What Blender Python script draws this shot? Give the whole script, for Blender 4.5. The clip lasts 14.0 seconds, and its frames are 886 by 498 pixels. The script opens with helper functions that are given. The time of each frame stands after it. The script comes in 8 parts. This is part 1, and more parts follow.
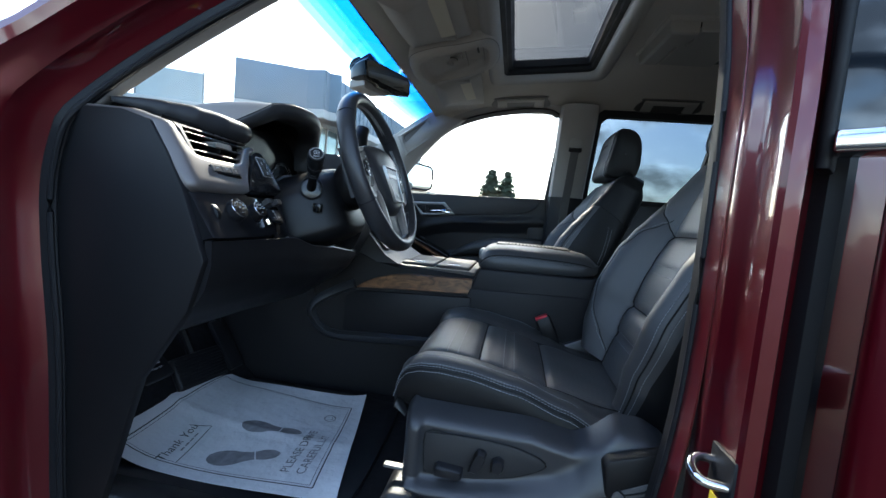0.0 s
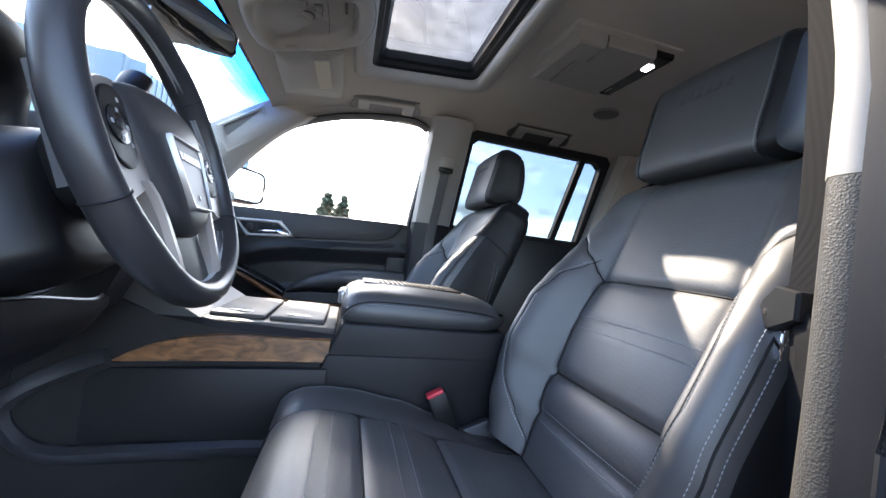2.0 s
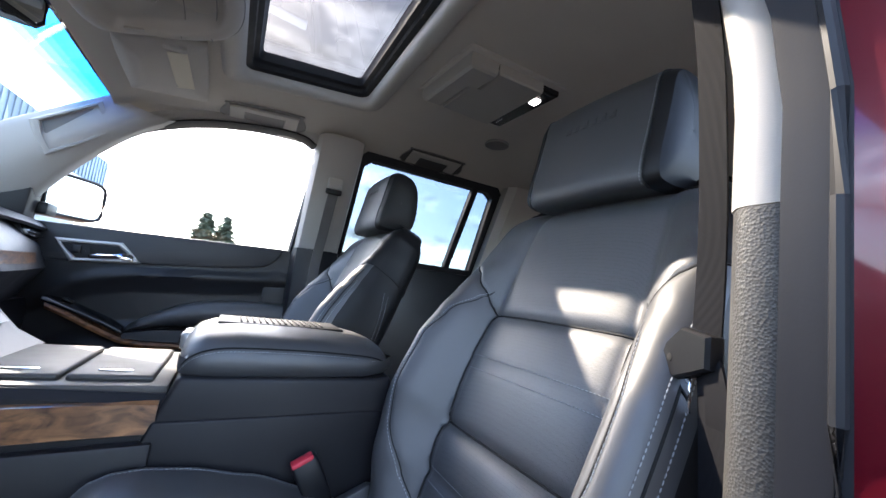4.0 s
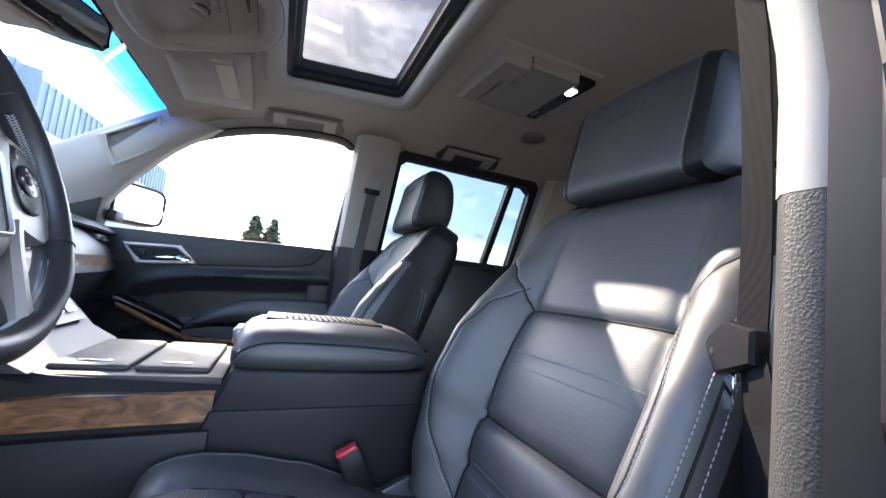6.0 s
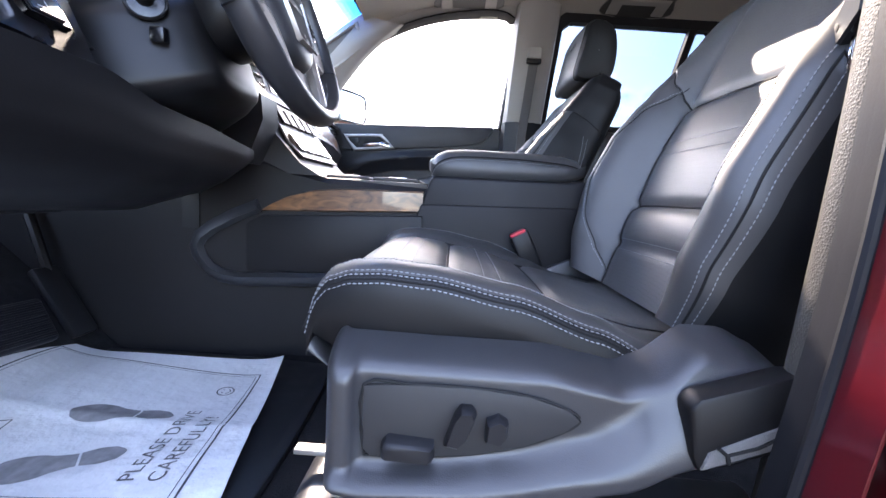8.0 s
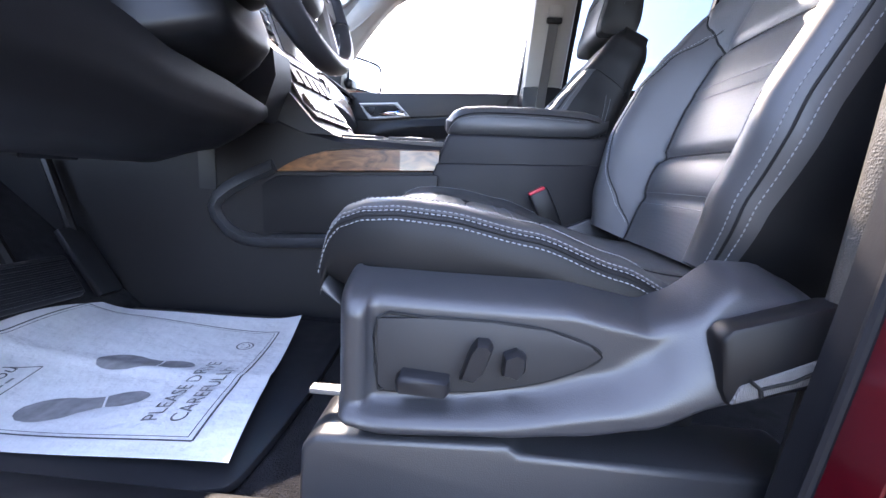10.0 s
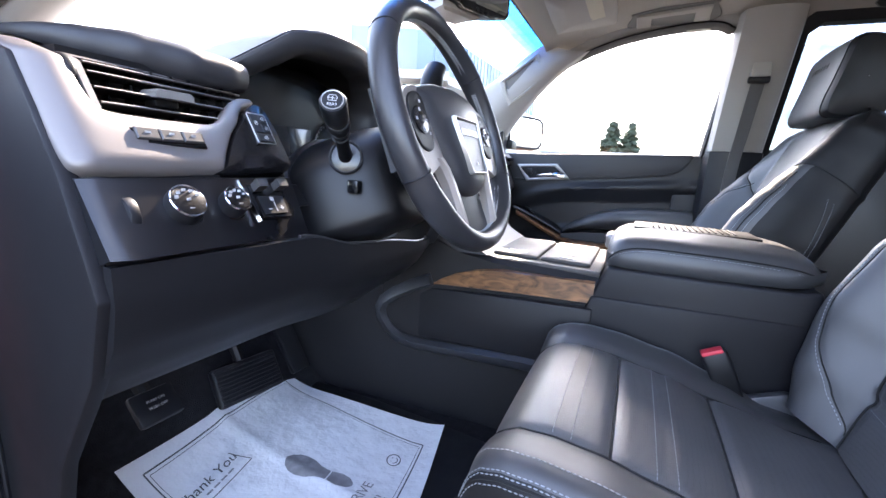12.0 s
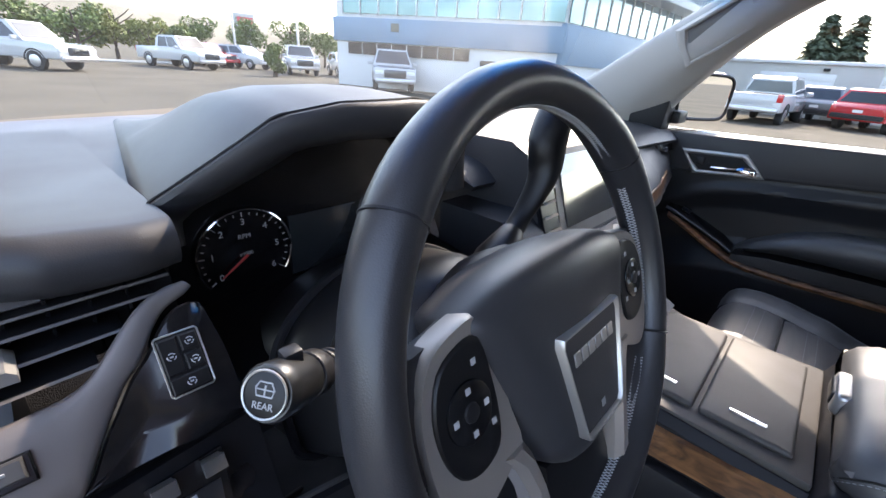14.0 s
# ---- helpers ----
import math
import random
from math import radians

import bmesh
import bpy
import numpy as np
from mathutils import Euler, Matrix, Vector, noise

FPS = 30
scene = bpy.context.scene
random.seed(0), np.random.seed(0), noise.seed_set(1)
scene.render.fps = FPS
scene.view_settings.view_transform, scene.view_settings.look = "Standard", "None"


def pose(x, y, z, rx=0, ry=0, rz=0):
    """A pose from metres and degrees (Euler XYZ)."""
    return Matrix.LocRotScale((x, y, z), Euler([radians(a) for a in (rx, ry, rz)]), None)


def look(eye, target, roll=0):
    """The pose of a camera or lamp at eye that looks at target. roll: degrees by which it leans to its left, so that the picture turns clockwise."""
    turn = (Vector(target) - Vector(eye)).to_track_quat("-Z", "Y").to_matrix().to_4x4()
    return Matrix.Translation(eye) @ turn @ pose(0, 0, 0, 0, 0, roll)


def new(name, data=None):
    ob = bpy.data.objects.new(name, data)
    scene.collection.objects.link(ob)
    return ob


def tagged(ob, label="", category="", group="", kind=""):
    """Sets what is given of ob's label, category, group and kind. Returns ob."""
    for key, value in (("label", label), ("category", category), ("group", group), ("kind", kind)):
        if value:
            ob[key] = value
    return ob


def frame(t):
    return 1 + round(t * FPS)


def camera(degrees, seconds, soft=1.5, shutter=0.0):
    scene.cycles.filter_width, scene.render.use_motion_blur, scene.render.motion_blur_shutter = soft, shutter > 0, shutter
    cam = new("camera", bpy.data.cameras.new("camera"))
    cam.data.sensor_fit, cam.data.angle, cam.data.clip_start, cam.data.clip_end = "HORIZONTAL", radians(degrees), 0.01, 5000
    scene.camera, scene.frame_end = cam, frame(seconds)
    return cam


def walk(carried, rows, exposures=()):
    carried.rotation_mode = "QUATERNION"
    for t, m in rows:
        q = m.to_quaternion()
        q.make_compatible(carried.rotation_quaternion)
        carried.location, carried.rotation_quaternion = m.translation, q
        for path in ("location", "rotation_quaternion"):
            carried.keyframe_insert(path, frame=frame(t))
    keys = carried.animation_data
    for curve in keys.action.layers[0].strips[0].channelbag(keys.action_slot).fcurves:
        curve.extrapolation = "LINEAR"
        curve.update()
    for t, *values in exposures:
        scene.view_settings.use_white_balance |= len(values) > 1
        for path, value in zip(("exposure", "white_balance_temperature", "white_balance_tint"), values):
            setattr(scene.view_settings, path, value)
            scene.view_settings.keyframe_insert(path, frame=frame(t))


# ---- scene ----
cam = camera(94.7, 14.0)
PATH = [
    (0, (0.049, -1.405, 1.2), (-0.285, 0.56, 1.035), 5.2),
    (0.5, (0.018, -1.285, 1.199), (-0.193, 0.699, 1.06), 5.4),
    (1, (-0.014, -1.19, 1.191), (-0.026, 0.808, 1.094), 6.3),
    (1.5, (-0.042, -1.09, 1.192), (0.154, 0.9, 1.167), 6.8),
    (2, (-0.049, -1.007, 1.201), (0.394, 0.943, 1.247), 7.4),
    (2.5, (-0.031, -0.947, 1.208), (0.64, 0.933, 1.328), 7.6),
    (3, (-0.006, -0.92, 1.216), (0.812, 0.896, 1.396), 7.7),
    (3.2, (-0.003, -0.916, 1.217), (0.859, 0.877, 1.421), 7.6),
    (5.3, (0.012, -0.919, 1.217), (0.908, 0.852, 1.468), 6.7),
    (5.5, (0.01, -0.917, 1.216), (0.881, 0.867, 1.46), 6.6),
    (6, (0.009, -0.926, 1.216), (0.727, 0.93, 1.415), 6.4),
    (6.5, (0.004, -0.976, 1.205), (0.485, 0.963, 1.301), 6.0),
    (7, (0.006, -1.06, 1.143), (0.236, 0.926, 1.127), 5.4),
    (7.5, (0.018, -1.089, 1.061), (0.055, 0.905, 0.913), 4.5),
    (8, (0.009, -1.103, 1.008), (-0.03, 0.879, 0.747), 3.6),
    (8.2, (0.016, -1.105, 0.99), (-0.062, 0.873, 0.704), 3.1),
    (10.5, (0.013, -1.093, 0.96), (-0.133, 0.867, 0.593), 3.1),
    (11, (0.023, -1.098, 0.983), (-0.294, 0.84, 0.604), 3.2),
    (11.5, (-0.019, -1.095, 1.11), (-0.56, 0.794, 0.738), 3.4),
    (12, (-0.01, -1.047, 1.229), (-0.828, 0.735, 0.833), 3.6),
    (12.5, (0.017, -1.011, 1.318), (-1.023, 0.652, 0.929), 3.9),
    (13, (-0.021, -0.958, 1.32), (-1.222, 0.591, 0.917), 4.5),
    (13.5, (-0.101, -0.828, 1.308), (-1.358, 0.658, 0.852), 5.0),
    (13.8, (-0.179, -0.726, 1.386), (-1.397, 0.705, 0.701), 4.3),
    (14, (-0.175, -0.711, 1.462), (-1.383, 0.651, 0.635), 4.2),
]
walk(cam, [(t, look(eye, target, roll)) for t, eye, target, roll in PATH],
     [(0.0, 2.3, 6000, 5), (0.5, 3.0, 6300, 11), (1.5, 3.5, 6400, 14), (3.0, 3.5, 6300, 14), (5.5, 3.5, 6300, 17), (7.0, 3.75, 6500, 16), (8.0, 3.95, 6600, 21), (10.5, 4.12, 6500, 22), (11.5, 4.15, 6550, 21), (12.5, 3.87, 6600, 18), (13.4, 3.38, 6450, 14), (14.0, 3.02, 6700, 17)])

# ---- sky, sun ----
SUN_EL, SUN_AZ = radians(39.1), (-0.32, 1.19)      # sun on the passenger's side, a little ahead
world = bpy.data.worlds.new("sky_world")
scene.world = world
world.use_nodes = True
wn, wl = world.node_tree.nodes, world.node_tree.links
sky = wn.new("ShaderNodeTexSky")
sky.sky_type, sky.sun_disc = "NISHITA", False
sky.sun_elevation, sky.sun_rotation = SUN_EL, math.atan2(SUN_AZ[0], SUN_AZ[1])
sky.air_density, sky.dust_density, sky.ozone_density = 1.0, 1.8, 1.4
co = wn.new("ShaderNodeTexCoord")
stretch = wn.new("ShaderNodeMapping")
stretch.inputs["Scale"].default_value = (1.0, 1.0, 2.2)
cl = wn.new("ShaderNodeTexNoise")
cl.inputs["Scale"].default_value, cl.inputs["Detail"].default_value, cl.inputs["Roughness"].default_value = 4.2, 7.0, 0.58
ramp = wn.new("ShaderNodeValToRGB")
ramp.color_ramp.elements[0].position, ramp.color_ramp.elements[1].position = 0.48, 0.55
cloud = wn.new("ShaderNodeMix")
cloud.data_type = "RGBA"
lit = wn.new("ShaderNodeVectorMath")
lit.operation = "MULTIPLY_ADD"
lit.inputs[1].default_value, lit.inputs[2].default_value = (1.25, 1.22, 1.15), (1.6, 1.6, 1.65)
shade = wn.new("ShaderNodeTexNoise")                # darker undersides within the clouds
shade.inputs["Scale"].default_value, shade.inputs["Detail"].default_value, shade.inputs["Roughness"].default_value = 5.5, 6.0, 0.6
depth = wn.new("ShaderNodeMapRange")
depth.inputs["From Min"].default_value, depth.inputs["From Max"].default_value = 0.36, 0.62
depth.inputs["To Min"].default_value, depth.inputs["To Max"].default_value = 0.26, 1.35
shaded = wn.new("ShaderNodeVectorMath")
shaded.operation = "SCALE"
bg = wn["Background"]
wl.new(co.outputs["Generated"], stretch.inputs["Vector"])
wl.new(stretch.outputs["Vector"], cl.inputs["Vector"])
wl.new(cl.outputs["Fac"], ramp.inputs["Fac"])
wl.new(ramp.outputs["Color"], cloud.inputs["Factor"])
wl.new(sky.outputs["Color"], cloud.inputs["A"])
wl.new(sky.outputs["Color"], lit.inputs[0])
wl.new(stretch.outputs["Vector"], shade.inputs["Vector"])
wl.new(shade.outputs["Fac"], depth.inputs["Value"])
wl.new(lit.outputs["Vector"], shaded.inputs[0])
wl.new(depth.outputs["Result"], shaded.inputs["Scale"])
wl.new(shaded.outputs["Vector"], cloud.inputs["B"])
wl.new(cloud.outputs["Result"], bg.inputs["Color"])
bg.inputs["Strength"].default_value = 0.14

sun = new("sun", bpy.data.lights.new("sun", "SUN"))
sun.data.energy, sun.data.angle, sun.data.color = 1.4, radians(0.6), (1.0, 0.89, 0.72)
sv = Vector((SUN_AZ[0], SUN_AZ[1], math.hypot(*SUN_AZ) * math.tan(SUN_EL)))
sun.matrix_world = look(sv.normalized() * 40, (0, 0, 0))

# ---- materials ----
def mat(name, col, rough=0.5, metal=0.0, coat=0.0, spec=0.5, bump=None, vary=0.0, vscale=3.0, sheen=0.0, rvary=0.0):
    """Principled surface. bump: (kind, scale, depth) of fine relief; vary: large-scale change of tone."""
    m = bpy.data.materials.new(name)
    m.use_nodes = True
    n, l = m.node_tree.nodes, m.node_tree.links
    b = n["Principled BSDF"]
    b.inputs["Base Color"].default_value = (*col, 1)
    b.inputs["Roughness"].default_value, b.inputs["Metallic"].default_value = rough, metal
    b.inputs["Coat Weight"].default_value, b.inputs["Coat Roughness"].default_value = coat, 0.05
    b.inputs["Specular IOR Level"].default_value = spec
    if sheen:
        b.inputs["Sheen Weight"].default_value = sheen
    tc = n.new("ShaderNodeTexCoord")
    if vary or rvary:
        t = n.new("ShaderNodeTexNoise")
        t.inputs["Scale"].default_value, t.inputs["Detail"].default_value = vscale, 6
        l.new(tc.outputs["Object"], t.inputs["Vector"])
        if vary:
            r = n.new("ShaderNodeValToRGB")
            r.color_ramp.elements[0].position, r.color_ramp.elements[1].position = 0.3, 0.7
            r.color_ramp.elements[0].color = (*[c * (1 - vary) for c in col], 1)
            r.color_ramp.elements[1].color = (*[min(1, c * (1 + vary)) for c in col], 1)
            l.new(t.outputs["Fac"], r.inputs["Fac"])
            l.new(r.outputs["Color"], b.inputs["Base Color"])
        if rvary:
            q = n.new("ShaderNodeMapRange")
            q.inputs["From Min"].default_value, q.inputs["From Max"].default_value = 0.3, 0.7
            q.inputs["To Min"].default_value, q.inputs["To Max"].default_value = rough - rvary, rough + rvary
            l.new(t.outputs["Fac"], q.inputs["Value"])
            l.new(q.outputs["Result"], b.inputs["Roughness"])
    if bump:
        kind, scale, depth = bump
        if kind == "noise":
            t2 = n.new("ShaderNodeTexNoise")
            t2.inputs["Scale"].default_value, t2.inputs["Detail"].default_value = scale, 4
            out = t2.outputs["Fac"]
        elif kind == "cell":
            t2 = n.new("ShaderNodeTexVoronoi")
            t2.inputs["Scale"].default_value = scale
            out = t2.outputs["Distance"]
        else:
            t2 = n.new("ShaderNodeTexWave")
            t2.inputs["Scale"].default_value = scale
            out = t2.outputs["Fac"]
        l.new(tc.outputs["Object"], t2.inputs["Vector"])
        bp = n.new("ShaderNodeBump")
        bp.inputs["Strength"].default_value, bp.inputs["Distance"].default_value = 1.0, depth
        l.new(out, bp.inputs["Height"])
        l.new(bp.outputs["Normal"], b.inputs["Normal"])
    return m


def glass(name, tint=(0.9, 0.95, 0.93), dust=0.0):
    """Thin pane: lets light straight through, with a mirror gloss that grows towards grazing; dust scatters a little."""
    m = bpy.data.materials.new(name)
    m.use_nodes = True
    n, l = m.node_tree.nodes, m.node_tree.links
    n.remove(n["Principled BSDF"])
    tr, gl, lw, pw, mr, mx = (n.new("ShaderNode" + k) for k in ("BsdfTransparent", "BsdfGlossy", "LayerWeight", "Math", "MapRange", "MixShader"))
    lw.inputs["Blend"].default_value = 0.5
    pw.operation = "POWER"
    pw.inputs[1].default_value = 5.0
    mr.inputs["To Min"].default_value, mr.inputs["To Max"].default_value = 0.045, 0.9
    tr.inputs["Color"].default_value = (*tint, 1)
    gl.inputs["Roughness"].default_value = 0.02
    l.new(lw.outputs["Facing"], pw.inputs[0])
    l.new(pw.outputs["Value"], mr.inputs["Value"])
    l.new(mr.outputs["Result"], mx.inputs["Fac"])
    if dust:
        ts, m2 = n.new("ShaderNodeBsdfTranslucent"), n.new("ShaderNodeMixShader")
        ts.inputs["Color"].default_value = (0.9, 0.9, 0.88, 1)
        m2.inputs["Fac"].default_value = dust
        l.new(tr.outputs["BSDF"], m2.inputs[1])
        l.new(ts.outputs["BSDF"], m2.inputs[2])
        l.new(m2.outputs["Shader"], mx.inputs[1])
    else:
        l.new(tr.outputs["BSDF"], mx.inputs[1])
    l.new(gl.outputs["BSDF"], mx.inputs[2])
    l.new(mx.outputs["Shader"], n["Material Output"].inputs["Surface"])
    return m


def emit(name, col, power):
    m = bpy.data.materials.new(name)
    m.use_nodes = True
    b = m.node_tree.nodes["Principled BSDF"]
    b.inputs["Base Color"].default_value = (*col, 1)
    b.inputs["Emission Color"].default_value, b.inputs["Emission Strength"].default_value = (*col, 1), power
    return m


M_LEATHER = mat("leather_black", (0.036, 0.0365, 0.038), 0.50, spec=0.75, bump=("noise", 700, 0.00010), rvary=0.06, vscale=9)
M_PERF = mat("leather_perforated", (0.050, 0.0505, 0.0515), 0.52, spec=0.85, bump=("cell", 420, 0.00012), rvary=0.05, vscale=9)
# fine holes in the seat panels
pn, pl = M_PERF.node_tree.nodes, M_PERF.node_tree.links
pc_, pv_, pr_ = pn.new("ShaderNodeTexCoord"), pn.new("ShaderNodeTexVoronoi"), pn.new("ShaderNodeValToRGB")
pv_.inputs["Scale"].default_value, pv_.inputs["Randomness"].default_value = 420, 0.35
pr_.color_ramp.elements[0].position, pr_.color_ramp.elements[0].color = 0.14, (0.016, 0.016, 0.016, 1)
pr_.color_ramp.elements[1].position, pr_.color_ramp.elements[1].color = 0.36, (0.058, 0.0585, 0.059, 1)
pl.new(pc_.outputs["Object"], pv_.inputs["Vector"])
pl.new(pv_.outputs["Distance"], pr_.inputs["Fac"])
pl.new(pr_.outputs["Color"], pn["Principled BSDF"].inputs["Base Color"])
# same black leather, darkened: shade on the seats' sides is put into its colour
M_LEATHER_SHADED = mat("leather_shaded", (0.008, 0.008, 0.0088), 0.48, spec=0.28, bump=("noise", 700, 0.00010))
for lm, cw in ((M_LEATHER, 0.2), (M_PERF, 0.25)):      # satin finish coat
    lm.node_tree.nodes["Principled BSDF"].inputs["Coat Weight"].default_value = cw
    lm.node_tree.nodes["Principled BSDF"].inputs["Coat Roughness"].default_value = 0.42
M_SHIELD = mat("seat_shield_plastic", (0.027, 0.028, 0.032), 0.38, spec=0.7, bump=("cell", 700, 0.00010), rvary=0.06, vscale=7)
M_SWITCH = mat("switch_panel_plastic", (0.024, 0.0235, 0.0245), 0.55, spec=0.4, rvary=0.05, vscale=12)
M_STITCH = mat("stitch_grey", (0.24, 0.25, 0.265), 0.7)
M_PLASTIC = mat("plastic_black_grained", (0.011, 0.0113, 0.0135), 0.42, spec=0.36, bump=("cell", 800, 0.00007), rvary=0.05, vscale=6)
M_PLASTIC_SM = mat("plastic_black_smooth", (0.007, 0.007, 0.008), 0.42, spec=0.3, rvary=0.05, vscale=12)
M_SOFT = mat("dash_soft_black", (0.024, 0.024, 0.027), 0.48, spec=0.42, bump=("cell", 900, 0.00006), rvary=0.06, vscale=5)
M_GLOSSBLACK = mat("gloss_black", (0.005, 0.005, 0.006), 0.26, coat=0.15)
M_PIANO = mat("satin_black_panel", (0.006, 0.006, 0.0075), 0.30, spec=0.5, coat=0.25, rvary=0.04, vscale=9)
M_SILVER = mat("satin_silver_trim", (0.165, 0.148, 0.140), 0.44, metal=0.4, rvary=0.05, vscale=20)
M_SPOKE = mat("satin_bronze_silver", (0.34, 0.305, 0.275), 0.38, metal=0.5, rvary=0.05, vscale=20)
M_HUB = mat("airbag_cover_black", (0.030, 0.030, 0.033), 0.44, spec=0.5, bump=("cell", 900, 0.00006), rvary=0.05, vscale=9)
M_BEZEL = mat("satin_chrome", (0.42, 0.41, 0.39), 0.36, metal=0.7, rvary=0.05, vscale=20)
M_CHROME = mat("chrome", (0.78, 0.78, 0.8), 0.10, metal=1.0)
M_LINER = mat("headliner_cloth", (0.50, 0.465, 0.405), 0.95, bump=("noise", 900, 0.0006), vary=0.05, vscale=4, sheen=0.2)
M_LINERPL = mat("beige_grey_plastic", (0.42, 0.40, 0.365), 0.55, bump=("cell", 900, 0.00006), vary=0.03)
M_PILLAR = mat("pillar_light_plastic", (0.36, 0.345, 0.315), 0.55, bump=("cell", 900, 0.00006), vary=0.03)
M_CARPET = mat("carpet_black", (0.014, 0.014, 0.0165), 0.98, bump=("noise", 420, 0.004), vary=0.35, vscale=60, spec=0.2)
M_RUBBER = mat("rubber_black", (0.011, 0.0115, 0.014), 0.5, spec=0.3, bump=("noise", 500, 0.00005), rvary=0.06, vscale=20)
M_PAPER = mat("paper_white", (0.63, 0.64, 0.665), 0.8, bump=("noise", 26, 0.006), vary=0.06, vscale=9)
M_INK = mat("ink_dark", (0.06, 0.06, 0.07), 0.8)
M_INKGREY = mat("ink_grey", (0.20, 0.20, 0.215), 0.8, vary=0.25, vscale=60)
M_RED = mat("red_metallic_paint", (0.105, 0.002, 0.008), 0.34, metal=0.45, coat=1.0, rvary=0.03, vscale=30)
M_BELT = mat("belt_webbing", (0.0065, 0.0065, 0.008), 0.85, spec=0.2, bump=("wave", 500, 0.0001))
M_BELTGREY = mat("belt_webbing_grey", (0.15, 0.145, 0.14), 0.8, bump=("wave", 220, 0.0006))
M_SEAM = mat("sewn_crease_black", (0.003, 0.003, 0.0032), 0.8)
M_BUCKLERED = mat("buckle_red", (0.55, 0.03, 0.05), 0.4)
M_WHITEINK = mat("white_legend", (0.42, 0.42, 0.43), 0.5)
M_GREYINK = mat("grey_legend", (0.32, 0.32, 0.33), 0.5)
M_REDINK = mat("needle_red", (0.6, 0.03, 0.02), 0.4)
M_MIRROR = mat("mirror_silver", (0.85, 0.87, 0.88), 0.01, metal=1.0)
M_GLASS = glass("window_glass", (0.74, 0.78, 0.78))
M_WSHIELD = glass("windshield_glass", (0.70, 0.755, 0.76), 0.010)
M_TINT = glass("tinted_glass", (0.075, 0.10, 0.125))
M_INSET = mat("grey_inset_plastic", (0.20, 0.195, 0.185), 0.6, bump=("cell", 900, 0.00006), vary=0.03)
M_COVER = mat("pillar_cover_grained", (0.052, 0.050, 0.045), 0.52, bump=("cell", 500, 0.0004))
M_CONSOLE = mat("console_side_black", (0.010, 0.0098, 0.0115), 0.5, spec=0.28, bump=("cell", 800, 0.00006), rvary=0.05, vscale=8)
M_WSTITCH = mat("wheel_stitch", (0.36, 0.365, 0.37), 0.7)
M_DIAL = mat("dial_print", (0.38, 0.38, 0.38), 0.6)
M_BIN = mat("dark_satin_plastic", (0.050, 0.046, 0.043), 0.56, spec=0.4, rvary=0.05, vscale=20)
M_DISPLAY = mat("display_dark", (0.02, 0.022, 0.024), 0.18, coat=0.3)

m = bpy.data.materials.new("burl_wood")
m.use_nodes = True
n_, l_ = m.node_tree.nodes, m.node_tree.links
w0, w1, w2, w3 = n_.new("ShaderNodeTexCoord"), n_.new("ShaderNodeTexNoise"), n_.new("ShaderNodeValToRGB"), n_.new("ShaderNodeMapping")
w3.inputs["Scale"].default_value = (9, 9, 26)
w1.inputs["Scale"].default_value, w1.inputs["Detail"].default_value, w1.inputs["Distortion"].default_value = 1.6, 7, 1.6
e_ = w2.color_ramp.elements
e_[0].position, e_[0].color, e_[1].position, e_[1].color = 0.3, (0.045, 0.018, 0.008, 1), 0.72, (0.30, 0.14, 0.055, 1)
l_.new(w0.outputs["Object"], w3.inputs["Vector"])
l_.new(w3.outputs["Vector"], w1.inputs["Vector"])
l_.new(w1.outputs["Fac"], w2.inputs["Fac"])
b_ = n_["Principled BSDF"]
l_.new(w2.outputs["Color"], b_.inputs["Base Color"])
b_.inputs["Roughness"].default_value, b_.inputs["Coat Weight"].default_value = 0.35, 0.6
M_WOOD = m

# ---- mesh helpers ----
def thing(name, label, category, group="", kind="", at=(0, 0, 0)):
    ob = tagged(new(name), label, category, group, kind)
    ob.location = at
    ob.empty_display_size = 0.05
    return ob


def mesh_of(name, bm, material, crease=38):
    bmesh.ops.recalc_face_normals(bm, faces=bm.faces)
    for f in bm.faces:
        f.smooth = True
    lim = radians(crease)
    for e in bm.edges:
        if len(e.link_faces) == 2 and e.calc_face_angle(0) > lim:
            e.smooth = False
    me = bpy.data.meshes.new(name)
    bm.to_mesh(me)
    bm.free()
    me.materials.append(material)
    return me


def part(name, bm, material, parent=None, label="", crease=38):
    """Links a bmesh, given in world coordinates, as one mesh object under a thing or a part."""
    ob = new(name, mesh_of(name, bm, material, crease))
    if parent is not None:
        base = parent.location.copy()
        if parent.parent is not None:
            base += parent.parent.location
        if base.length:
            ob.data.transform(Matrix.Translation(-base))
        ob.parent = parent
    if label:
        ob["label"] = label
    return ob


def add(bm, other, m=None):
    if m is not None:
        bmesh.ops.transform(other, matrix=m, verts=other.verts)
    me = bpy.data.meshes.new("tmp")
    other.to_mesh(me)
    other.free()
    bm.from_mesh(me)
    bpy.data.meshes.remove(me)
    return bm


def rbox(c, s, r=0.006, seg=2, m=None):
    """Box of size s round c with rounded edges; m turns it about c."""
    bm = bmesh.new()
    bmesh.ops.create_cube(bm, size=1)
    bmesh.ops.scale(bm, vec=s, verts=bm.verts)
    if r > 0:
        bmesh.ops.bevel(bm, geom=bm.edges[:], offset=min(r, 0.49 * min(s)), segments=seg, profile=0.5, affect="EDGES", clamp_overlap=True)
    if m is not None:
        bmesh.ops.transform(bm, matrix=m.to_4x4(), verts=bm.verts)
    bmesh.ops.translate(bm, vec=c, verts=bm.verts)
    return bm


